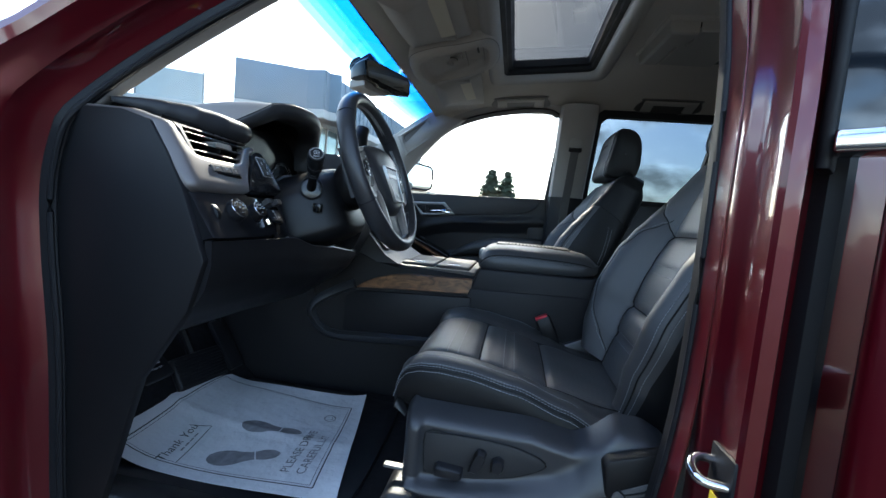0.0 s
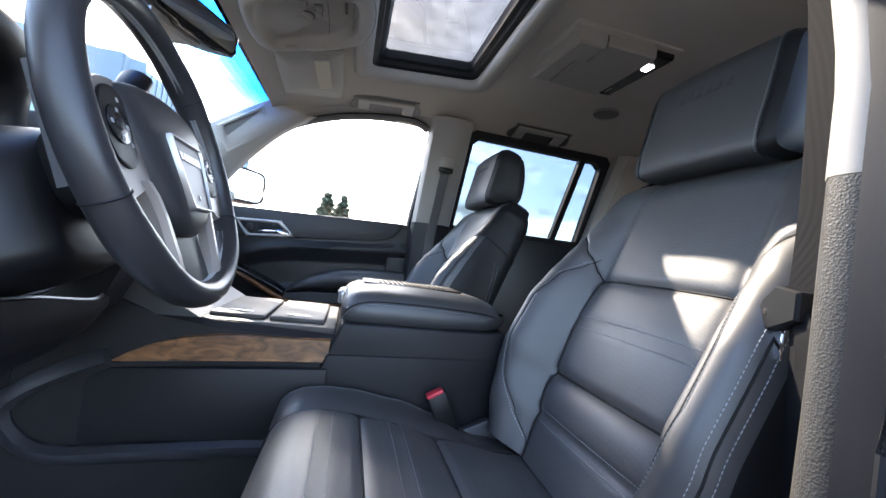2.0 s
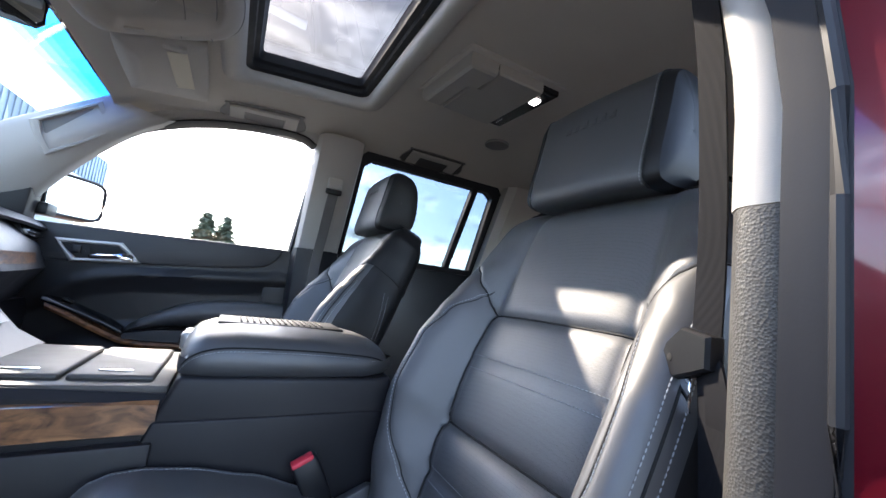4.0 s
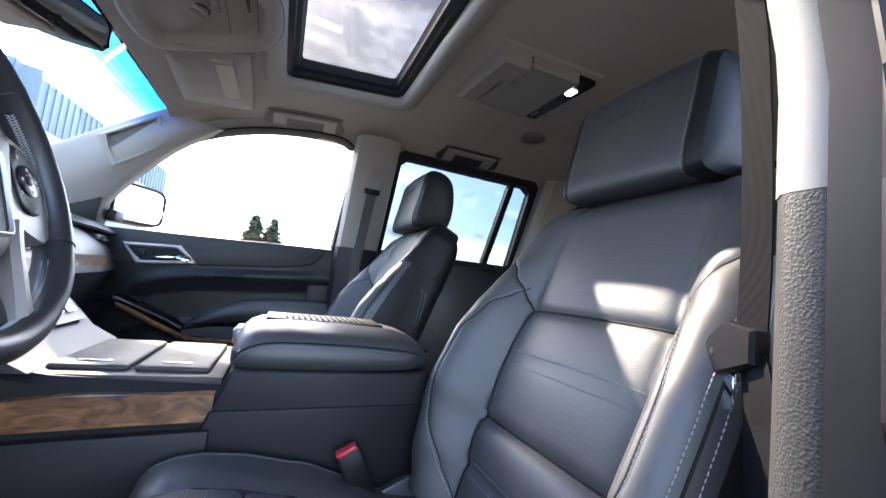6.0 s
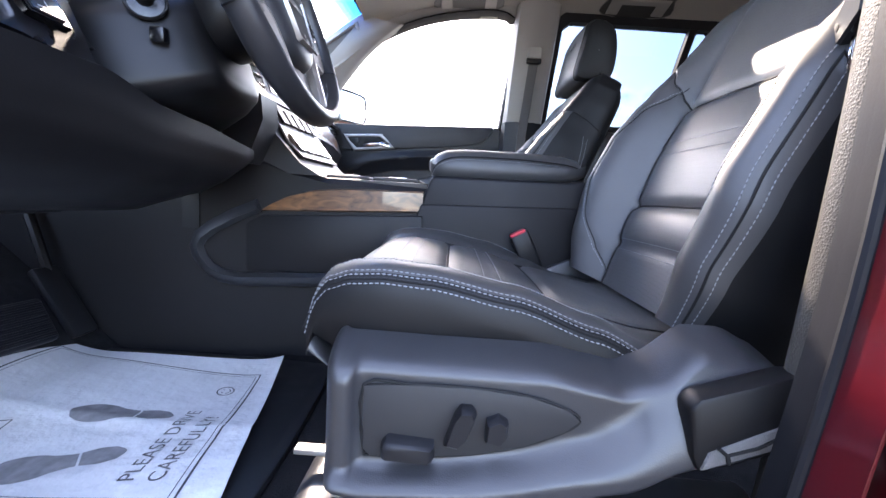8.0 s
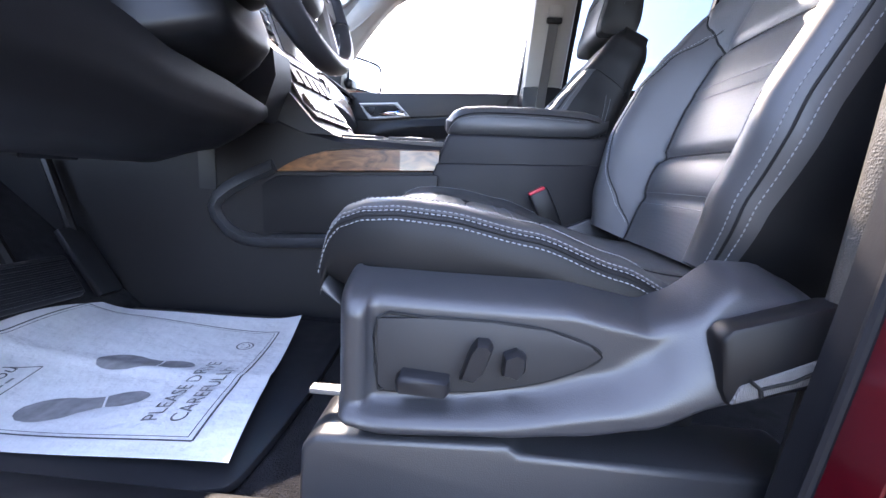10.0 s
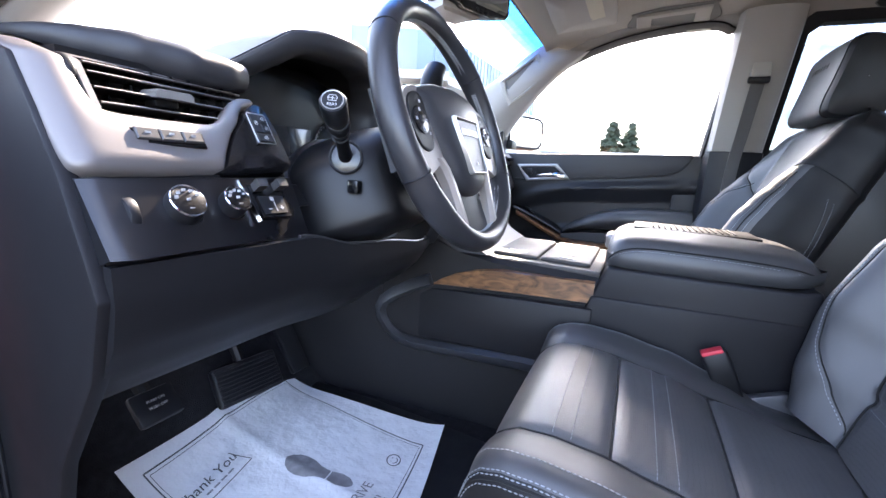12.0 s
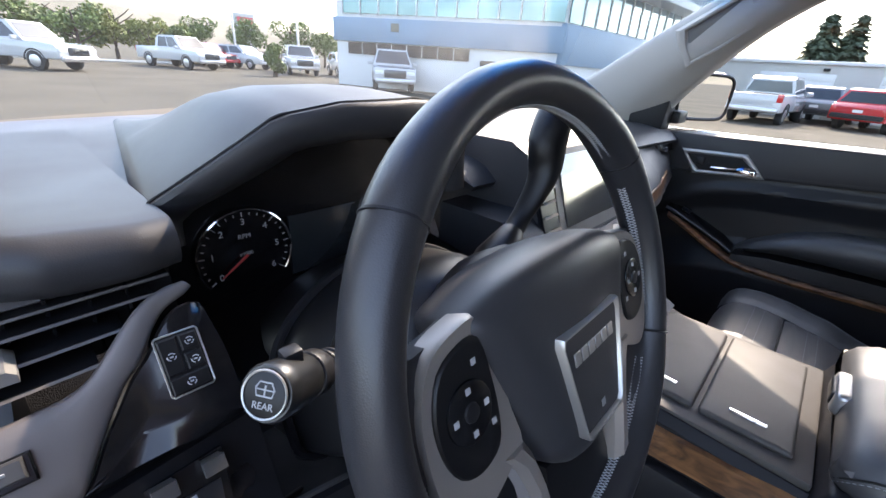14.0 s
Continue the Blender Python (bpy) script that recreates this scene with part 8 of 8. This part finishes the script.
def put(bm, m):
    bmesh.ops.transform(bm, matrix=m, verts=bm.verts)
    return bm


def vehicle(kind, x, y, head, paint, label):
    """A parked vehicle; head: degrees of its nose from +x."""
    m = Matrix.Translation((x, y, 0)) @ Matrix.Rotation(radians(head), 4, "Z")
    v = thing("pickup_truck" if kind == "pickup" else "parked_car", label, "pickup truck" if kind == "pickup" else "car", group="parked vehicles")
    if kind == "pickup":
        L, W, hb, hc, wb = 5.8, 2.0, 1.12, 1.90, 1.75
        side = [(-2.9, 0.55), (-2.9, 1.20), (-0.95, 1.22), (2.1, 1.16), (2.75, 1.08), (2.9, 0.85), (2.9, 0.50), (-2.9, 0.5)]
        cab = [(-1.0, 1.2), (-0.95, 1.80), (-0.7, 1.92), (0.75, 1.92), (1.45, 1.18)]
    elif kind == "suv":
        L, W, wb = 4.7, 1.88, 1.35
        side = [(-2.3, 0.45), (-2.35, 0.95), (-2.2, 1.08), (1.1, 1.06), (2.1, 0.98), (2.35, 0.75), (2.35, 0.42), (-2.3, 0.42)]
        cab = [(-2.2, 1.06), (-1.85, 1.60), (-1.5, 1.68), (0.3, 1.66), (1.15, 1.06)]
    else:
        L, W, wb = 4.6, 1.8, 1.35
        side = [(-2.3, 0.40), (-2.3, 0.90), (-1.6, 0.98), (1.0, 0.94), (2.1, 0.82), (2.3, 0.62), (2.3, 0.36), (-2.3, 0.36)]
        cab = [(-1.75, 0.95), (-1.1, 1.38), (-0.8, 1.44), (0.15, 1.43), (0.95, 0.93)]
    part("body", put(prism(side, "y", -W / 2, W / 2, 0.07, 3), m), paint, v)
    n = len(cab)
    def cabin(k, yb, yt, z0):
        return [[(px, s * (yb + (yt - yb) * (pz - cab[0][1]) / (max(c[1] for c in cab) - cab[0][1])), pz) for px, pz in cab] for s in (-1, 1)]
    a, b = cabin(0, W / 2 - 0.04, W / 2 - 0.24, 0)
    part("cabin", put(loft([a, b]), m), paint, v)
    # windows set just proud of the cabin
    cx = sum(c[0] for c in cab) / n
    for s in (-1, 1):
        top, base = max(c[1] for c in cab), cab[0][1]
        ya = lambda z: s * (W / 2 - 0.04 + (-0.20) * (z - base) / (top - base) + 0.004)
        z0, z1 = base + 0.06, top - 0.10
        for f0, f1 in ((0.10, 0.48), (0.52, 0.90)):
            lo = cab[0][0] * (1 - f0) + cab[-1][0] * f0, cab[0][0] * (1 - f1) + cab[-1][0] * f1
            hi_a, hi_b = cab[1][0] + 0.06, cab[-2][0] - 0.02
            hi = hi_a * (1 - f0) + hi_b * f0, hi_a * (1 - f1) + hi_b * f1
            part("side_window", put(loft([[(lo[0], ya(z0), z0), (lo[1], ya(z0), z0), (hi[1], ya(z1), z1), (hi[0], ya(z1), z1)], [(lo[0], ya(z0) - s * 0.02, z0), (lo[1], ya(z0) - s * 0.02, z0), (hi[1], ya(z1) - s * 0.02, z1), (hi[0], ya(z1) - s * 0.02, z1)]]), m), M_DARKWIN, v)
    for (p, q), nm in (((cab[-2], cab[-1]), "windshield"), ((cab[1], cab[0]), "rear_window")):
        d = Vector((q[0] - p[0], 0, q[1] - p[1]))
        nr = Vector((-d.z, 0, d.x)).normalized() * (1 if nm == "windshield" else -1)
        if nr.z < 0:
            nr = -nr
        pa, pb = Vector((p[0], 0, p[1])) + d * 0.12 + nr * 0.01, Vector((p[0], 0, p[1])) + d * 0.88 + nr * 0.01
        w0, w1 = W / 2 - 0.30, W / 2 - 0.14
        part(nm, put(loft([[(pa.x, -w0, pa.z), (pa.x, w0, pa.z), (pb.x, w1, pb.z), (pb.x, -w1, pb.z)], [(pa.x - nr.x * 0.02, -w0, pa.z - nr.z * 0.02), (pa.x - nr.x * 0.02, w0, pa.z - nr.z * 0.02), (pb.x - nr.x * 0.02, w1, pb.z - nr.z * 0.02), (pb.x - nr.x * 0.02, -w1, pb.z - nr.z * 0.02)]]), m), M_DARKWIN, v)
    r = 0.40 if kind == "pickup" else 0.34
    for wx in (-wb, wb):
        for s in (-1, 1):
            w = part("wheel", put(disc((wx, s * (W / 2 - 0.11), r), (0, 1, 0), r, 0.24, 24, 0.03), m), M_TYRE, v)
            part("rim", put(disc((wx, s * (W / 2 + 0.012), r), (0, 1, 0), r * 0.62, 0.02, 16, 0.005), m), M_RIM, w)
            part("arch", put(tube([(wx + math.cos(t) * (r + 0.06), s * (W / 2 + 0.0), r + math.sin(t) * (r + 0.06)) for t in span(0, math.pi, 12)], 0.03, 6), m), M_TYRE, v)
    fx, rx = side[4][0], side[0][0]
    for s in (-1, 1):
        part("headlight", put(rbox((side[5][0] - 0.02, s * (W / 2 - 0.26), side[5][1] + 0.03), (0.10, 0.40, 0.16), 0.03, 2), m), M_HEAD, v)
        part("tail_light", put(rbox((rx + 0.0, s * (W / 2 - 0.10), side[1][1] - 0.14), (0.10, 0.20, 0.30 if kind != "car" else 0.16), 0.02, 2), m), M_TAIL, v)
        part("side_mirror", put(rbox((cab[-1][0] - 0.25, s * (W / 2 + 0.12), cab[-1][1] + 0.08), (0.12, 0.24, 0.18), 0.04, 2), m), paint, v)
    part("grille", put(rbox((side[5][0] + 0.01, 0, side[5][1] - 0.02), (0.06, W * 0.52, 0.34), 0.03, 2), m), M_DARKWIN, v)
    part("bumper", put(rbox((side[5][0] + 0.01, 0, 0.52), (0.18, W * 0.94, 0.22), 0.05, 2), m), M_RIM if kind == "pickup" else paint, v)
    part("rear_bumper", put(rbox((rx - 0.02, 0, 0.58), (0.16, W * 0.94, 0.20), 0.05, 2), m), M_RIM if kind == "pickup" else M_TYRE, v)
    part("number_plate", put(rbox((rx - 0.03 if kind != "pickup" else rx - 0.10, 0, 0.80 if kind != "pickup" else 0.62), (0.02, 0.34, 0.12), 0.005, 1), m), M_WHITEP, v)
    if kind == "pickup":
        part("tailgate_recess", put(rbox((rx - 0.005, 0, 0.92), (0.02, W * 0.72, 0.32), 0.02, 2), m), paint, v)
        part("bed_floor", put(rbox((-1.95, 0, 1.216), (1.75, W - 0.35, 0.02), 0.005, 1), m), M_TYRE, v)
    return v


vehicle("pickup", -28.2, 1.0, 40, M_CARWHITE, "white crew-cab pickup parked across the lot")
vehicle("pickup", -33.5, 9.2, 20, M_CARWHITE, "white pickup parked at the edge of the lot")
vehicle("suv", -37.5, 12.2, 25, M_CARRED, "red car parked in the far row")
vehicle("suv", -36.5, 14.6, 25, M_CARWHITE, "white car parked in the far row")
vehicle("pickup", -30.5, 16.0, -20, M_CARWHITE, "white pickup parked beside the hedge")
vehicle("suv", -29.0, 19.0, -20, M_CARWHITE, "white utility car parked by the building")
vehicle("pickup", -18.6, 14.8, -36, M_CARWHITE, "white pickup parked facing the red suv")
vehicle("pickup", -2.8, 24.2, 84, M_CARWHITE, "white pickup parked nose to the wall")
vehicle("suv", 1.0, 26.0, 70, M_CARRED, "red compact suv parked by the wall")
vehicle("suv", -0.9, 28.0, 80, M_CARGREY, "silver grey suv parked by the wall")

# long low garage building behind the passenger side
garage = thing("garage_building", "long cream block garage building with roller doors", "building")
part("wall", prism([(-7.0, 31.0), (40.0, 31.0), (40.0, 41.0), (-7.0, 41.0)], "z", 0.0, 2.75, 0.03), M_WALL, garage)
part("roof", prism([(-7.15, 30.85), (40.15, 30.85), (40.15, 41.1), (-7.15, 41.1)], "z", 2.75, 2.93, 0.03), M_WHITEP, garage)
for k in range(5):
    x0 = -4.5 + 5.2 * k
    d = part("roller_door", prism([(x0, 30.94), (x0 + 3.4, 30.94), (x0 + 3.4, 31.2), (x0, 31.2)], "z", 0.0, 2.3, 0.02), M_WHITEP, garage, "pale roller door")
    for j in range(6):
        part("slat", prism([(x0 + 0.05, 30.90), (x0 + 3.35, 30.90), (x0 + 3.35, 30.945), (x0 + 0.05, 30.945)], "z", 0.06 + 0.37 * j, 0.40 + 0.37 * j, 0.012), M_WHITEP, d)
for k in range(4):
    part("wall_lamp", rbox((-1.6 + 5.2 * k, 30.9, 2.5), (0.3, 0.2, 0.15), 0.03), M_TYRE, garage)

# glazed showroom ahead
C, DA, DB = Vector((-10.8, 18.7, 0)), Vector((-0.90, -0.43, 0)).normalized(), Vector((0.05, 1.0, 0)).normalized()
show = thing("showroom", "two-storey showroom with blue fascia and teal glass", "building")
def slab(d0, d1, out, depth, z0, z1, r=0.02):
    """Wall piece along the front face from d0 to d1."""
    nrm = Vector((DA.y, -DA.x, 0))
    if nrm.dot(Vector((0, 0, 0)) - C) < 0:
        nrm = -nrm
    a, b = C + DA * d0 + nrm * out, C + DA * d1 + nrm * out
    return prism([(a.x, a.y), (b.x, b.y), ((b - nrm * depth).x, (b - nrm * depth).y), ((a - nrm * depth).x, (a - nrm * depth).y)], "z", z0, z1, r)
def slab_b(d0, d1, out, depth, z0, z1, r=0.02):
    nrm = Vector((1, -0.05, 0)).normalized()
    a, b = C + DB * d0 + nrm * out, C + DB * d1 + nrm * out
    return prism([(a.x, a.y), (b.x, b.y), ((b - nrm * depth).x, (b - nrm * depth).y), ((a - nrm * depth).x, (a - nrm * depth).y)], "z", z0, z1, r)
pl = [C, C + DA * 3.4, C + DA * 3.4 + DB * 16, C + DB * 16]
part("core", prism([(p.x, p.y) for p in pl], "z", 0.0, 7.3), M_WHITEP, show, "white main block")
pl = [C + DA * 3.4, C + DA * 12.0, C + DA * 12.0 + DB * 16, C + DA * 3.4 + DB * 16]
part("core", prism([(p.x, p.y) for p in pl], "z", 0.0, 5.30), M_WHITEP, show, "white lower block")
part("lower_band", slab(-0.15, 12.15, 0.15, 0.3, 2.22, 3.36), M_BLUE, show, "blue lower band")
part("band_sign", slab(8.3, 8.75, 0.17, 0.03, 2.75, 3.15, 0.0), M_DARKWIN, show, "dark round mark on the band")
for k in range(8):
    part("low_window", slab(4.5 + 0.86 * k, 5.28 + 0.86 * k, 0.07, 0.2, 1.62, 2.18, 0.0), M_DARKWIN, show)
part("roof_edge", slab(3.45, 12.1, 0.22, 0.5, 5.31, 5.50), M_WHITEP, show)
part("roof_screen", slab(5.1, 7.9, 0.05, 0.08, 5.52, 6.92, 0.0), mat("frosted_screen", (0.45, 0.50, 0.50), 0.3, coat=0.4, vary=0.05), show, "pale frosted roof screen")
for d_ in (5.06, 7.9):
    part("screen_post", slab(d_, d_ + 0.07, 0.1, 0.12, 5.3, 6.96, 0.0), M_CARGREY, show)
part("roof_cap", slab(11.5, 12.1, 0.25, 0.4, 5.52, 6.05), M_BLUE, show, "blue roof corner")
part("lower_band", slab_b(-0.15, 15.5, 0.15, 0.3, 1.75, 3.5), M_BLUE, show, "blue lower band")
for k in range(11):
    g_ = part("window", slab(0.1 + 1.05 * k, 1.05 + 1.05 * k, 0.08, 0.2, 3.55, 5.3, 0.0), M_BGLASS, show, "teal window pane")
    part("mullion", slab(1.06 + 1.05 * k, 1.13 + 1.05 * k, 0.14, 0.2, 3.52, 5.32, 0.0), M_WHITEP, g_)
for k in range(12):
    g_ = part("window", slab_b(0.1 + 1.25 * k, 1.25 + 1.25 * k, 0.08, 0.2, 3.55, 5.3, 0.0), M_BGLASS, show, "teal window pane")
    part("mullion", slab_b(1.26 + 1.25 * k, 1.34 + 1.25 * k, 0.14, 0.2, 3.52, 5.32, 0.0), M_WHITEP, g_)
part("soffit", slab(-1.3, 3.5, 1.3, 1.5, 5.35, 5.75), M_WHITEP, show)
part("soffit", slab_b(-1.3, 15.8, 1.3, 1.5, 5.35, 5.75), M_WHITEP, show)
part("fascia", slab(-1.3, 3.5, 1.3, 1.6, 5.76, 7.6), M_BLUE, show, "blue fascia panel")
part("fascia", slab_b(-1.28, 15.8, 1.28, 1.6, 5.76, 7.6), M_BLUE, show, "blue fascia panel")
for k in range(34):
    part("rib", slab_b(-1.2 + 0.5 * k, -1.12 + 0.5 * k, 1.33, 0.1, 5.8, 7.56, 0.0), M_BLUE, show)
for k in range(3):
    part("shop_window", slab(0.3 + 1.25 * k, 1.4 + 1.25 * k, 0.06, 0.2, 0.25, 1.7, 0.0), M_DARKWIN, show)
# poles and sign
for x, y, h in ((-42.0, 16.3, 9.0), (-35.2, 18.7, 9.0)):
    lp = thing("light_pole", "tall slim grey light pole in the lot", "light pole", group="light poles")
    part("pole", tube([(x, y, 0), (x, y, h)], [0.11, 0.07], 10), M_RIM, lp)
    part("lamp_head", rbox((x + 0.3, y, h), (0.7, 0.3, 0.12), 0.04), M_CARGREY, lp)
sg_ = thing("pylon_sign", "tall grey pylon sign at the road", "sign")
part("pylon", rbox((-55.3, 23.0, 2.6), (1.0, 2.2, 5.2), 0.05), M_WALL, sg_)
part("panel", rbox((-54.76, 23.0, 4.4), (0.08, 1.9, 0.8), 0.02), M_CARRED, sg_)
part("panel", rbox((-54.76, 23.0, 3.2), (0.08, 1.9, 1.2), 0.02), M_CARGREY, sg_)


def leaves(bm, rnd, c, rad, n, size):
    """Loose leaf clumps in a ragged ball."""
    for _ in range(n):
        d = Vector((rnd.gauss(0, 1), rnd.gauss(0, 1), rnd.gauss(0, 1)))
        d.normalize()
        k = rnd.uniform(0.45, 1.0) ** 0.6 * (0.8 + 0.35 * noise.noise(d * 2.3 + Vector(c)))
        p = Vector(c) + Vector((d.x * rad[0], d.y * rad[1], d.z * rad[2])) * k
        s = size * rnd.uniform(0.6, 1.3)
        a, b = Vector((rnd.gauss(0, 1), rnd.gauss(0, 1), rnd.gauss(0, 1))).normalized(), Vector((rnd.gauss(0, 1), rnd.gauss(0, 1), rnd.gauss(0, 1))).normalized()
        vs = [bm.verts.new(p + a * s), bm.verts.new(p + b * s * 0.8), bm.verts.new(p - a * s), bm.verts.new(p - b * s * 0.8)]
        bm.faces.new(vs)


def flat_part(name, bm, material, parent):
    me = bpy.data.meshes.new(name)
    bm.to_mesh(me)
    bm.free()
    me.materials.append(material)
    ob = new(name, me)
    ob.parent = parent
    return ob


def tree(x, y, h, w, seed, leafmat, label):
    rnd = random.Random(seed)
    t = thing("tree", label, "tree", group="lot trees")
    tr = tube(smooth_line([(x, y, 0), (x + 0.1, y, h * 0.25), (x - 0.05, y + 0.1, h * 0.5), (x, y, h * 0.8)], 4), [0.16 * (1 - 0.06 * k) for k in range(13)], 8)
    for k in range(6):
        a = rnd.uniform(0, 6.28)
        add(tr, tube([(x, y, h * (0.25 + 0.07 * k)), (x + math.cos(a) * w * 0.3, y + math.sin(a) * w * 0.3, h * (0.42 + 0.07 * k)), (x + math.cos(a) * w * 0.42, y + math.sin(a) * w * 0.42, h * (0.55 + 0.06 * k))], [0.06, 0.04, 0.02], 6))
    part("trunk", tr, M_BARK, t)
    bm = bmesh.new()
    for k in range(9):
        a, r_ = rnd.uniform(0, 6.28), rnd.uniform(0.1, 0.42) * w
        leaves(bm, rnd, (x + math.cos(a) * r_, y + math.sin(a) * r_, h * rnd.uniform(0.30, 0.82)), (w * 0.30, w * 0.30, h * 0.2), 260, 0.13)
    flat_part("crown", bm, leafmat, t)
    return t


def fir(x, y, h, w, seed, label):
    """Conifer with uneven tiers of drooping boughs and gaps between them."""
    rnd = random.Random(seed)
    t = thing("fir_tree", label, "tree", group="fir trees")
    part("trunk", tube([(x, y, 0), (x + 0.1, y, h * 0.5), (x, y, h)], [0.30, 0.2, 0.03], 8), M_BARK, t)
    bm = bmesh.new()
    for k in range(30):
        z = h * (0.10 + 0.88 * k / 30)
        tier = 0.72 + 0.38 * abs(math.sin(k * 1.9 + seed))
        R = (w * (1 - z / h) ** 0.75 + 0.12) * tier
        for j in range(9 + int(9 * R / w)):
            a = rnd.uniform(0, 6.28)
            L = R * rnd.uniform(0.55, 1.08)
            n = max(4, int(L / 0.14))
            for q in range(n):
                f = (q + 0.6) / n
                for e in range(3):
                    p = Vector((x + math.cos(a) * L * f, y + math.sin(a) * L * f, z + 0.10 * L * f - 0.38 * L * f * f)) + Vector((rnd.gauss(0, 0.10), rnd.gauss(0, 0.10), rnd.gauss(0, 0.07)))
                    sz = 0.30 * rnd.uniform(0.6, 1.3)
                    u = Vector((math.cos(a) + rnd.gauss(0, 0.5), math.sin(a) + rnd.gauss(0, 0.5), -0.45)) * sz
                    v = Vector((-math.sin(a), math.cos(a), rnd.uniform(-0.6, 0.6))) * sz * 0.5
                    bm.faces.new([bm.verts.new(p + u), bm.verts.new(p + v), bm.verts.new(p - u * 0.7), bm.verts.new(p - v)])
    flat_part("crown", bm, M_FIR, t)
    return t


fir(-4.05, 60.0, 8.8, 3.5, 3, "tall dark green fir behind the garage")
fir(-1.75, 61.0, 8.8, 2.9, 4, "tall dark green fir behind the garage")
for i, (x, y, h, w, lm) in enumerate(((-46, 3.0, 4.6, 4.2, M_LEAF), (-42, 5.2, 3.9, 3.6, M_LEAF), (-43, 7.6, 4.2, 3.8, M_LEAFY), (-42, 9.8, 3.4, 3.4, M_LEAFY), (-44, 11.8, 3.1, 3.0, M_LEAF), (-47, 13.4, 3.6, 2.8, M_LEAFY), (-56, 18.0, 4.6, 4.2, M_LEAF), (-52, 21.5, 5.0, 4.2, M_LEAF), (-50, 26.0, 5.4, 4.6, M_LEAF), (-47, 28.5, 5.0, 4.4, M_LEAF), (-26.5, 12.2, 1.9, 1.5, M_LEAF), (-48, -1.5, 4.6, 4.2, M_LEAF))):
    tree(x, y, h, w, 20 + i, lm, "leafy roadside tree with green and yellow foliage")
kerb = tagged(part("kerb", tube(smooth_line([(-38.5, -6, 0.06), (-38.5, 6, 0.06), (-39.0, 12, 0.06), (-42, 16, 0.06)], 8), 0.14, 6), M_WALL), "pale concrete kerb beside the planting", "kerb", kind="structure")
